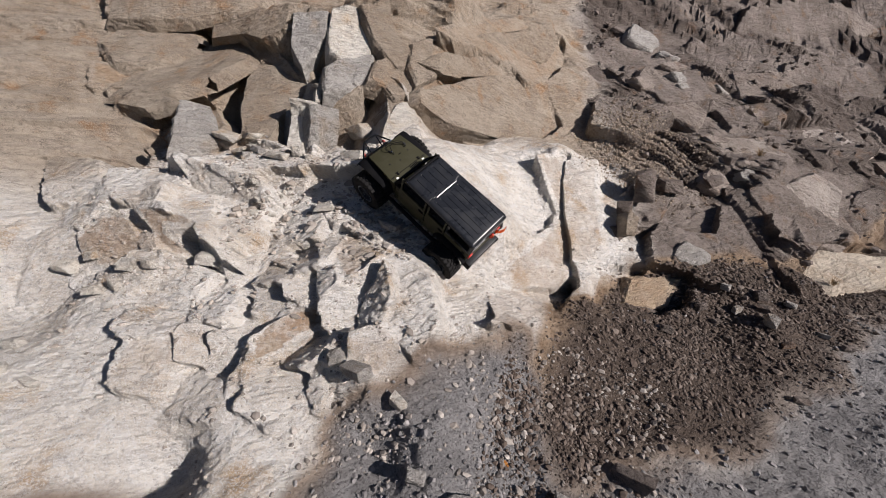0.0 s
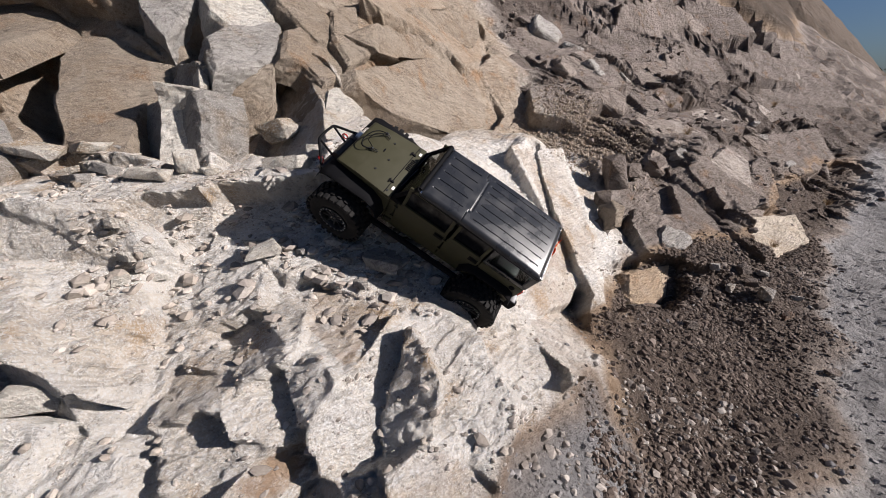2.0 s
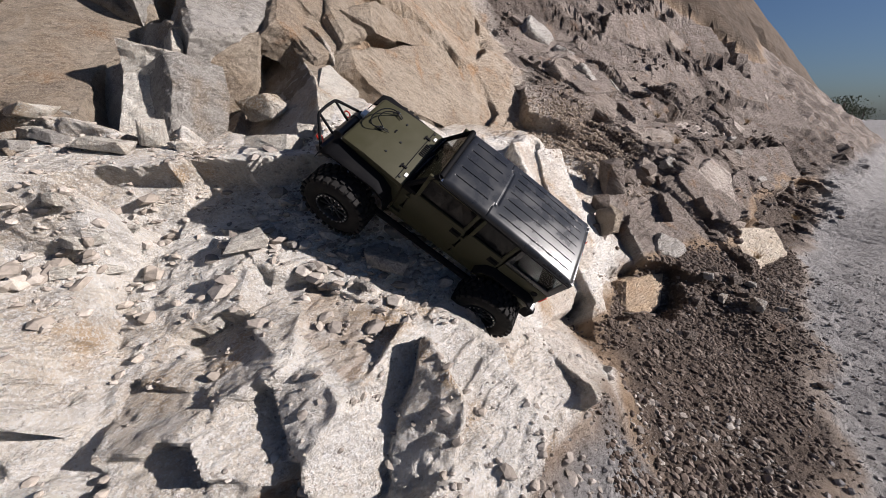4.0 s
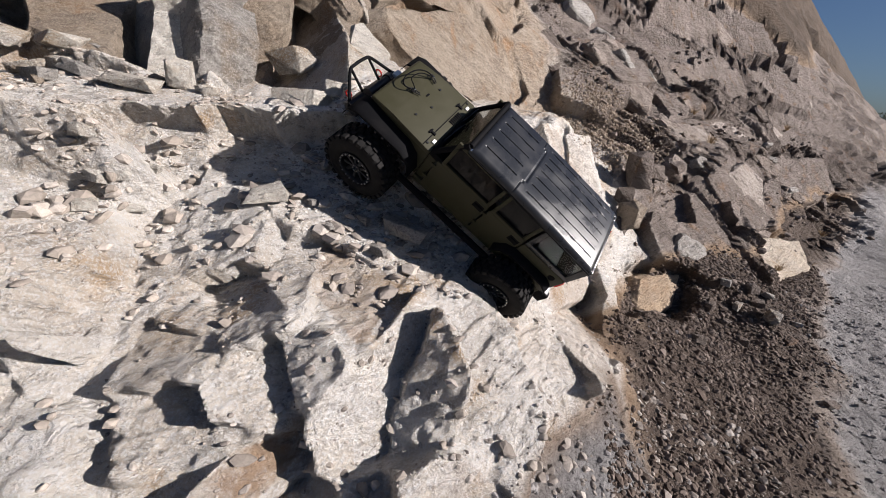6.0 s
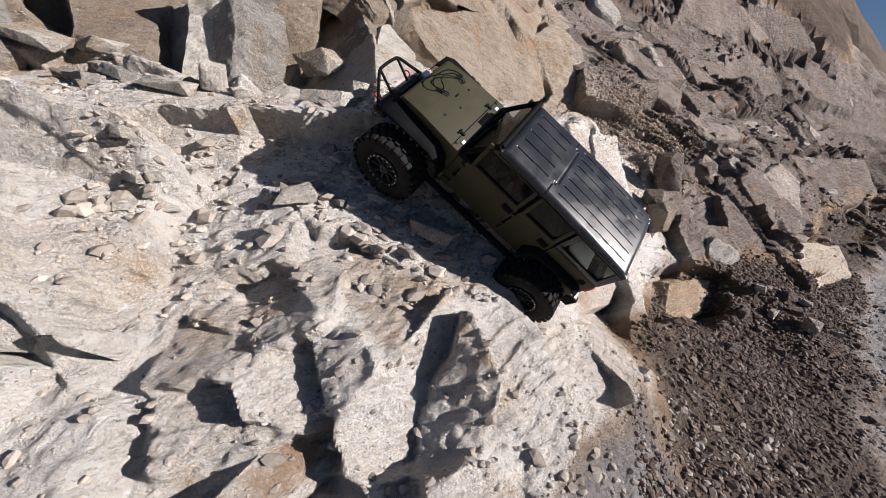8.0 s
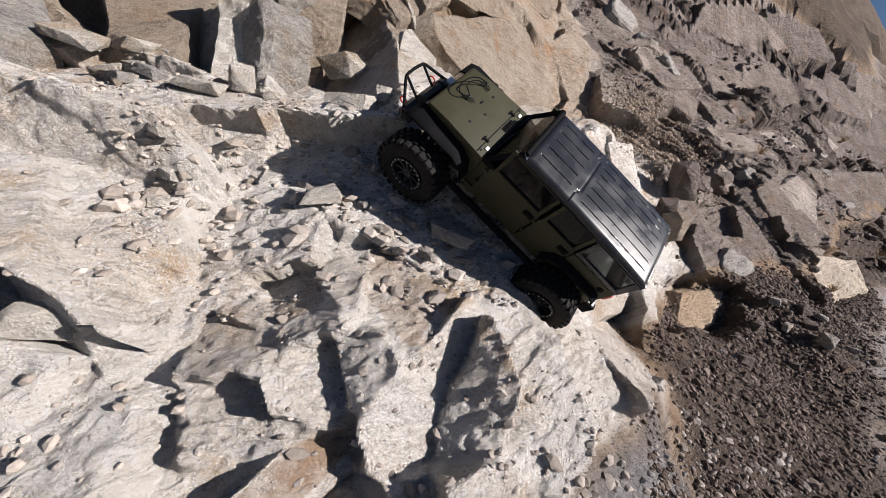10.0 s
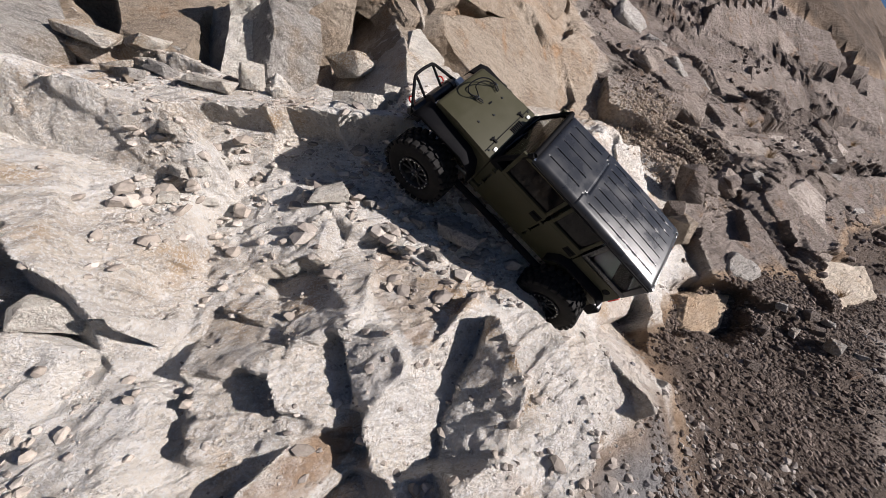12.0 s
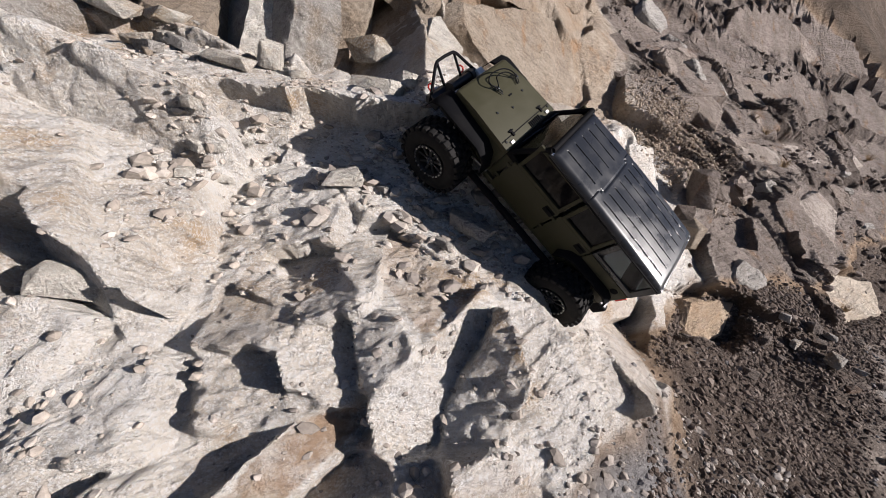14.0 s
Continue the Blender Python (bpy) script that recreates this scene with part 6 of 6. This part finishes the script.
stone(BANK, (-0.954, 0.832, 0.817), (0.026, 0.015, 0.014))
stone(BANK, (-0.930, 0.850, 0.818), (0.023, 0.016, 0.015))
stone(BANK, (-0.936, 0.821, 0.803), (0.029, 0.014, 0.013))
stone(BANK, (-0.956, 0.798, 0.796), (0.023, 0.013, 0.012))
stone(BANK, (-0.924, 0.879, 0.834), (0.024, 0.013, 0.012))
stone(BROWN_R, (0.250, 1.816, 0.755), (0.096, 0.129, 0.138))
stone(TAN_R, (0.190, 1.653, 0.616), (0.075, 0.087, 0.089))
stone(BROWN_R, (0.383, 1.958, 0.734), (0.129, 0.070, 0.068))
stone(BROWN_R, (0.607, 2.145, 0.757), (0.113, 0.051, 0.048))
stone(BROWN_R, (1.226, 2.723, 0.904), (0.166, 0.078, 0.073))
stone(BROWN_R, (0.173, 1.709, 0.668), (0.058, 0.061, 0.062))
stone(GREY_R, (0.575, 1.597, 0.412), (0.040, 0.026, 0.026))
stone(BROWN_R, (0.713, 1.598, 0.414), (0.053, 0.034, 0.032))
stone(GREY_R, (0.714, 1.458, 0.381), (0.037, 0.044, 0.046))
stone(BROWN_R, (0.711, 1.535, 0.393), (0.044, 0.028, 0.027))
stone(GREY_R, (0.619, 1.510, 0.382), (0.038, 0.025, 0.025))
stone(BROWN_R, (0.755, 1.412, 0.318), (0.048, 0.022, 0.020))
stone(BROWN_R, (0.541, 1.450, 0.344), (0.032, 0.020, 0.019))
stone(GREY_R, (0.837, 1.642, 0.372), (0.036, 0.025, 0.025))
stone(BROWN_R, (0.490, 1.501, 0.367), (0.050, 0.028, 0.026))
stone(BROWN_R, (0.997, 1.527, 0.290), (0.040, 0.022, 0.020))
stone(BROWN_R, (0.727, 1.175, 0.274), (0.050, 0.023, 0.016))
stone(BROWN_R, (0.284, 1.419, 0.367), (0.119, 0.054, 0.032))
stone(BROWN_R, (0.345, 1.320, 0.340), (0.048, 0.030, 0.028))
stone(BROWN_R, (0.566, 1.379, 0.320), (0.035, 0.021, 0.020))
stone(GREY_R, (0.938, 1.565, 0.307), (0.035, 0.022, 0.020))
stone(BANK, (-0.981, 0.625, 0.713), (0.064, 0.036, 0.033))
stone(GREY_R, (-0.510, 0.572, 0.535), (0.037, 0.031, 0.032))
stone(GREY_R, (-0.448, 0.573, 0.509), (0.087, 0.047, 0.042))
stone(GREY_R, (-0.150, 0.459, 0.336), (0.092, 0.043, 0.038))
stone(BROWN_R, (0.195, 0.681, 0.304), (0.087, 0.039, 0.032))
stone(GREY_R, (0.046, 0.559, 0.306), (0.051, 0.033, 0.031))
stone(BANK, (-0.353, 0.557, 0.460), (0.043, 0.028, 0.026))
stone(GREY_R, (-0.267, 0.467, 0.363), (0.040, 0.024, 0.022))
stone(BANK, (-1.427, 0.488, 0.677), (0.073, 0.040, 0.035))
stone(BANK, (-1.223, 0.476, 0.630), (0.051, 0.031, 0.027))
stone(BANK, (-1.161, 0.538, 0.692), (0.052, 0.031, 0.029))
stone(BANK, (-1.097, 0.561, 0.695), (0.041, 0.029, 0.027))
stone(BANK, (-1.345, 0.526, 0.710), (0.044, 0.027, 0.025))
stone(BANK, (-1.168, 0.503, 0.643), (0.037, 0.023, 0.022))
stone(TAN_R, (-1.646, 0.873, 1.026), (0.048, 0.030, 0.028))
stone(GREY_R, (-1.481, 0.877, 1.007), (0.073, 0.033, 0.019))
stone(BANK, (-1.342, 0.881, 0.946), (0.055, 0.025, 0.020))
stone(TAN_R, (-1.432, 0.763, 0.958), (0.044, 0.021, 0.019))
stone(BANK, (-1.329, 1.066, 0.998), (0.123, 0.055, 0.022))
stone(BANK, (-1.346, 0.327, 0.530), (0.047, 0.028, 0.026))
stone(BANK, (-1.259, 0.298, 0.491), (0.038, 0.020, 0.019))
stone(BANK, (-1.169, 0.324, 0.451), (0.044, 0.021, 0.019))


# ---- gravel, chips and scree ----
def pebble_material(name, colours, spread=1.0):
    m, t, b = material(name, 0.9)
    g = t.nodes.new("ShaderNodeNewGeometry")
    r = g.outputs["Random Per Island"]
    n = noise_tex(t, place(t), 160.0, 4, 0.7)
    c = mix(t, ramp(t, r, 0.0, 0.5), colours[0], colours[1])
    c = mix(t, ramp(t, r, 0.55, 1.0), c, colours[2])
    c = mix(t, ramp(t, n, 0.4, 0.65, 0.0, 0.35), c, (colours[0][0] * 0.55, colours[0][1] * 0.55, colours[0][2] * 0.55))
    t.links.new(c, b.inputs["Base Color"])
    b.inputs["Specular IOR Level"].default_value = 0.25
    bump(t, b, n, 0.6, 0.003)
    return m


SHAPES = []
shape_rng = random.Random(77)
for _ in range(14):
    bm = bmesh.new()
    for i in range(13):
        z = 1 - 2 * (i + 0.5) / 13
        a = 2.4 * i + shape_rng.uniform(-0.35, 0.35)
        r = 0.5 * shape_rng.uniform(0.72, 1.08)
        bm.verts.new((r * math.cos(a) * math.sqrt(1 - z * z), r * math.sin(a) * math.sqrt(1 - z * z), r * z))
    made = bmesh.ops.convex_hull(bm, input=bm.verts[:])
    bmesh.ops.delete(bm, geom=[g for g in made["geom_interior"] if isinstance(g, bmesh.types.BMVert)], context="VERTS")
    bmesh.ops.triangulate(bm, faces=bm.faces[:])
    bm.verts.index_update()
    SHAPES.append((np.array([v.co[:] for v in bm.verts]), np.array([[v.index for v in f.verts] for f in bm.faces])))
    bm.free()


def scatter(name, label, category, mat, count, area, weight, sizes, seed, flat=0.75, sink=0.30):
    """Many small stones as one object. area: stretch of the slope; weight: how likely a stone stays, by the zones; sizes: smallest, largest, and the power by which small ones prevail."""
    rng = np.random.RandomState(seed)
    u = rng.uniform(area[0], area[1], count)
    v = rng.uniform(area[2], area[3], count)
    h0 = smooth_surface(u, v)
    keep = rng.rand(count) < weight(u, v, zones(u, v, h0))
    u, v, h0 = u[keep], v[keep], h0[keep]
    h = relief(u, v, h0)
    xyz = np.stack([u, (v - h) * HALF, (v + h) * HALF], -1)
    n = len(u)
    size = sizes[0] * (sizes[1] / sizes[0]) ** (rng.rand(n) ** sizes[2])
    verts, faces, base = [], [], 0
    kind = rng.randint(0, len(SHAPES), n)
    ang = rng.rand(n) * 2 * math.pi
    tilt = rng.normal(0, 0.22, (n, 2))
    stretch = np.stack([rng.uniform(0.8, 1.4, n), rng.uniform(0.7, 1.1, n), flat * rng.uniform(0.7, 1.4, n)], -1)
    for i in range(n):
        p, f = SHAPES[kind[i]]
        q = p * (size[i] * stretch[i])
        c, s = math.cos(ang[i]), math.sin(ang[i])
        q = np.stack([q[:, 0] * c - q[:, 1] * s, q[:, 0] * s + q[:, 1] * c, q[:, 2]], -1)
        q[:, 2] += q[:, 0] * tilt[i, 0] + q[:, 1] * tilt[i, 1]
        verts.append(q + xyz[i] + np.array([0, -0.35, 0.6]) * size[i] * flat * (0.5 - sink))
        faces.append(f + base)
        base += len(p)
    verts, faces = np.concatenate(verts), np.concatenate(faces)
    me = bpy.data.meshes.new(name)
    me.vertices.add(len(verts)), me.loops.add(faces.size), me.polygons.add(len(faces))
    me.vertices.foreach_set("co", verts.ravel().astype(np.float32))
    me.loops.foreach_set("vertex_index", faces.ravel().astype(np.int32))
    me.polygons.foreach_set("loop_start", np.arange(0, faces.size, 3, dtype=np.int32))
    me.polygons.foreach_set("use_smooth", np.zeros(len(faces), dtype=bool))
    me.update()
    me.materials.append(mat)
    return tagged(new(name, me), label, category, kind="stuff")


PEB_BROWN = pebble_material("brown_scree", ((0.075, 0.056, 0.045), (0.125, 0.095, 0.077), (0.21, 0.172, 0.147)))
PEB_GREY = pebble_material("grey_gravel", ((0.14, 0.132, 0.13), (0.22, 0.208, 0.204), (0.34, 0.32, 0.31)))
PEB_PALE = pebble_material("pale_chips", ((0.27, 0.235, 0.20), (0.37, 0.325, 0.28), (0.46, 0.415, 0.37)))
PEB_SLOPE = pebble_material("slope_rubble", ((0.095, 0.075, 0.063), (0.145, 0.116, 0.10), (0.25, 0.21, 0.185)))


def patchy(u, v, size, seed):
    return step(soft_noise(u, v, size, seed), -0.2, 0.5)


scatter("scree", "loose dark brown scree below the slope", "scree", PEB_BROWN, 90000, (-0.15, 1.9, 0.5, 1.75), lambda u, v, z: z["earth"] ** 2 * (0.35 + 0.65 * patchy(u, v, 0.2, 61)), (0.004, 0.021, 2.3), 301)
scatter("scree", "coarse brown stones heaped at the slope's foot", "scree", PEB_BROWN, 2000, (0.15, 1.3, 0.9, 1.6), lambda u, v, z: z["earth"] * step(z["up"], 0.55, 0.8), (0.008, 0.030, 2.4), 302, 0.6)
scatter("gravel", "fine grey gravel of the track", "gravel", PEB_GREY, 26000, (-0.8, 2.2, -0.1, 1.6), lambda u, v, z: np.maximum(z["gravel"], 0.08 * z["earth"]) * (0.3 + 0.7 * patchy(u, v, 0.15, 62)), (0.0035, 0.020, 2.4), 303)
scatter("rubble", "brown rubble on the slope", "rubble", PEB_SLOPE, 5000, (-0.3, 3.2, 1.4, 3.6), lambda u, v, z: z["brown"] * patchy(u, v, 0.25, 63) ** 2, (0.007, 0.055, 2.3), 304)
scatter("rock_chips", "pale chips of rock in the cracks of the bank", "rock chips", PEB_PALE, 17000, (-1.7, 0.2, 0.2, 1.75), lambda u, v, z: (1 - z["earth"]) * (1 - z["gravel"]) * (1 - z["brown"]) * 0.25 * patchy(u, v, 0.12, 64) ** 2, (0.003, 0.016, 2.6), 305, 0.6, 0.15)
scatter("rock_chips", "pale chips and dust on the ledge", "rock chips", PEB_PALE, 3000, (-1.7, -0.55, 1.28, 1.55), lambda u, v, z: 0.8 * patchy(u, v, 0.1, 65), (0.005, 0.028, 2.4), 306, 0.45)


def cracks(u, v, z):
    """1 beside the faces of the bank, outside all of them."""
    inside, beside = np.zeros(u.shape, bool), np.zeros(u.shape, bool)
    for at, d, plane, rust in face_shares(u, v):
        inside[at] |= d > 0
        beside[at] |= d > -0.022
    return (beside & ~inside) * (1 - z["slope"]) * (0.25 + 0.75 * patchy(u, v, 0.09, 66))


scatter("rock_chips", "angular pale rubble packed in the cracks", "rock chips", PEB_PALE, 10000, (-1.5, 0.2, 0.4, 1.5), cracks, (0.003, 0.017, 2.3), 307, 0.6, 0.15)
PEB_BUFF = pebble_material("buff_rubble", ((0.20, 0.175, 0.152), (0.29, 0.255, 0.225), (0.42, 0.38, 0.34)))
scatter("rubble", "angular buff rubble at the foot of the bank", "rubble", PEB_BUFF, 4600, (-0.75, 0.3, 0.25, 1.0), lambda u, v, z: (0.25 + 0.75 * np.maximum(z["gravel"], z["earth"])) * (0.2 + 0.8 * patchy(u, v, 0.13, 67)), (0.005, 0.025, 2.6), 309, 0.6)
scatter("rock_chips", "broken grey rubble lying on the bank under the truck", "rock chips", PEB_BUFF, 1500, (-0.85, -0.28, 1.05, 1.42), lambda u, v, z: np.exp(-((u + 0.58) / 0.2) ** 2 - ((v - 1.24) / 0.13) ** 2), (0.006, 0.042, 2.3), 310, 0.5)
scatter("rock_chips", "loose pale rubble between the ribs of rock", "rock chips", PEB_PALE, 2500, (-1.5, 0.0, 0.45, 1.3), lambda u, v, z: (1 - z["gravel"]) * (1 - z["earth"]) * patchy(u * 0.8 + v * 0.6, (v * 0.8 - u * 0.6) * 0.4, 0.06, 68) ** 3, (0.004, 0.020, 2.5), 311, 0.6, 0.15)
scatter("rock_chips", "broken pale flakes packed in a gap of the bank", "rock chips", PEB_PALE, 1500, (-1.1, -0.8, 0.9, 1.35), lambda u, v, z: np.exp(-((u + 0.945 + 0.15 * (v - 1.15)) / 0.045) ** 2 - ((v - 1.15) / 0.11) ** 2), (0.006, 0.034, 2.0), 312, 0.6, 0.15)
slope_slabs(45, (0.1, 3.6, 1.35, 3.6), (0.05, 0.26), 401, (PINK_R, GREY_R, ROCK_BROWN))

PEB_TAN = pebble_material("tan_crumbs", ((0.24, 0.19, 0.145), (0.34, 0.275, 0.215), (0.46, 0.39, 0.32)))
scatter("crumbs", "crumbly tan grit and dry grass litter on the slope", "grit", PEB_TAN, 26000, (-0.12, 0.66, 1.80, 2.62), lambda u, v, z: np.exp(-((u - 0.26) / 0.21) ** 2 - ((v - 2.20) / 0.24) ** 2), (0.004, 0.015, 1.8), 308, 0.9, 0.05)


# bare shrubs beside the track, whose shade falls across the gravel
def shrub(at, height, seed):
    rng = random.Random(seed)
    bm = bmesh.new()

    def grow(p, d, length, r, level):
        q = p + d * length
        tube([p, p.lerp(q, 0.5) + Vector((rng.uniform(-1, 1), rng.uniform(-1, 1), 0)) * length * 0.05, q], r, bm, 5)
        if level:
            for _ in range(rng.randint(3, 4)):
                e = (d + Vector((rng.uniform(-1, 1), rng.uniform(-1, 1), rng.uniform(-0.5, 0.7))) * 0.65).normalized()
                grow(p.lerp(q, rng.uniform(0.45, 1.0)), e, length * rng.uniform(0.55, 0.75), r * 0.62, level - 1)

    for _ in range(5):
        grow(Vector(at), Vector((rng.uniform(-0.5, 0.5), rng.uniform(-0.5, 0.5), 1)).normalized(), height * 0.42, 0.035, 4)
    return bm


BARK = plain("grey_bark", (0.12, 0.10, 0.085), 0.9, 0, 0.2, 60)
for i, (x, y, hgt) in enumerate(((5.0, -0.75, 1.98), (5.6, -0.15, 2.02), (6.6, -1.05, 2.45))):
    bush = part("bare_shrub", shrub((0, 0, 0), hgt, 70 + i), BARK)
    bush.location = (x, y, 0.24)
    tagged(bush, "bare grey shrub standing beside the track", "shrub", "shrubs by the track")


# ---- dry grass, leaf, far bushes ----
STRAW = plain("dry_grass", (0.30, 0.215, 0.125), 0.85, 0, 0.1)
LEAF = plain("orange_leaf", (0.46, 0.19, 0.035), 0.7, 0, 0.05)
BUSH = plain("dark_evergreen", (0.045, 0.06, 0.03), 0.85, 0, 0.1)


def tuft(size, seed, blades=70):
    rng = random.Random(seed)
    bm = bmesh.new()
    for _ in range(blades):
        a = rng.uniform(0, 2 * math.pi)
        base = Vector((math.cos(a), math.sin(a), 0)) * size * rng.uniform(0, 0.25)
        d = Vector((math.cos(a) * rng.uniform(0.1, 0.9), math.sin(a) * rng.uniform(0.1, 0.9), 1)).normalized()
        side = d.cross(Vector((0, 0, 1))).normalized() * size * 0.012
        length = size * rng.uniform(0.5, 1.0)
        droop = Vector((math.cos(a), math.sin(a), -0.6)) * length * rng.uniform(0.05, 0.35)
        p = [base, base + d * length * 0.55, base + d * length + droop]
        v = [bm.verts.new(p[0] - side), bm.verts.new(p[0] + side), bm.verts.new(p[1] + side * 0.7), bm.verts.new(p[1] - side * 0.7), bm.verts.new(p[2])]
        bm.faces.new((v[0], v[1], v[2], v[3]))
        bm.faces.new((v[3], v[2], v[4]))
    return bm


for i, (at, size) in enumerate((
    ((0.903, 2.873, 1.036), 0.09),
    ((0.816, 2.311, 0.867), 0.07),
    ((1.439, 2.146, 0.315), 0.09),
    ((1.086, 1.914, 0.379), 0.06),
    ((0.968, 2.805, 0.984), 0.07),
    ((0.481, 2.684, 1.117), 0.06),
    ((-0.112, 2.612, 1.251), 0.05),
    ((2.357, 3.013, 0.252), 0.08),
    ((2.429, 3.840, 0.932), 0.08),
)):
    ob = part("grass_tuft", tuft(size, 500 + i), STRAW)
    ob.location = at
    tagged(ob, "dry straw-coloured grass tuft on the slope", "grass", "grass tufts")
bm = bmesh.new()
outline = [(0.0, -0.010), (0.005, -0.006), (0.0075, 0.0), (0.005, 0.007), (0.0, 0.012), (-0.005, 0.007), (-0.0075, 0.0), (-0.005, -0.006)]
rim = [bm.verts.new((x, y, 0.10 * abs(x) + 6 * y * y)) for x, y in outline]
mid = bm.verts.new((0, 0, 0))
for i in range(8):
    bm.faces.new((mid, rim[i], rim[(i + 1) % 8]))
bmesh.ops.solidify(bm, geom=bm.faces[:], thickness=0.0004)
leaf = part("fallen_leaf", bm, LEAF)
leaf.matrix_world = pose(-0.091, 0.581, 0.340, 25, 10, 30)
tagged(leaf, "small orange dry leaf lying on the gravel", "leaf")


def far_bush(at, size, seed):
    rng = random.Random(seed)
    ob = tagged(new("bush"), "dark evergreen bush far along the track", "bush", "far bushes")
    ob.location = at
    part("trunk", tube([(0, 0, -0.3), (0.05, 0.02, size * 0.5), (0, 0.05, size * 0.8)], size * 0.04), BARK, ob)
    bm = bmesh.new()
    for _ in range(420):
        p = Vector((rng.gauss(0, 0.3), rng.gauss(0, 0.3), rng.uniform(0.25, 1.0))) * size
        r = size * rng.uniform(0.03, 0.07)
        q = Euler((rng.uniform(0, 6), rng.uniform(0, 6), rng.uniform(0, 6))).to_matrix()
        vs = [bm.verts.new(p + q @ Vector(c) * r) for c in ((-1, 0, 0), (0, -0.5, 0.2), (1, 0, 0), (0, 0.5, 0.2))]
        bm.faces.new(vs)
    part("crown", bm, BUSH, ob, "dark green leafy crown")


far_bush((33.14, 31.75, 0.49), 1.9, 600)
far_bush((44.48, 40.08, 0.09), 1.6, 601)
far_bush((39.46, 36.70, 0.61), 1.2, 602)
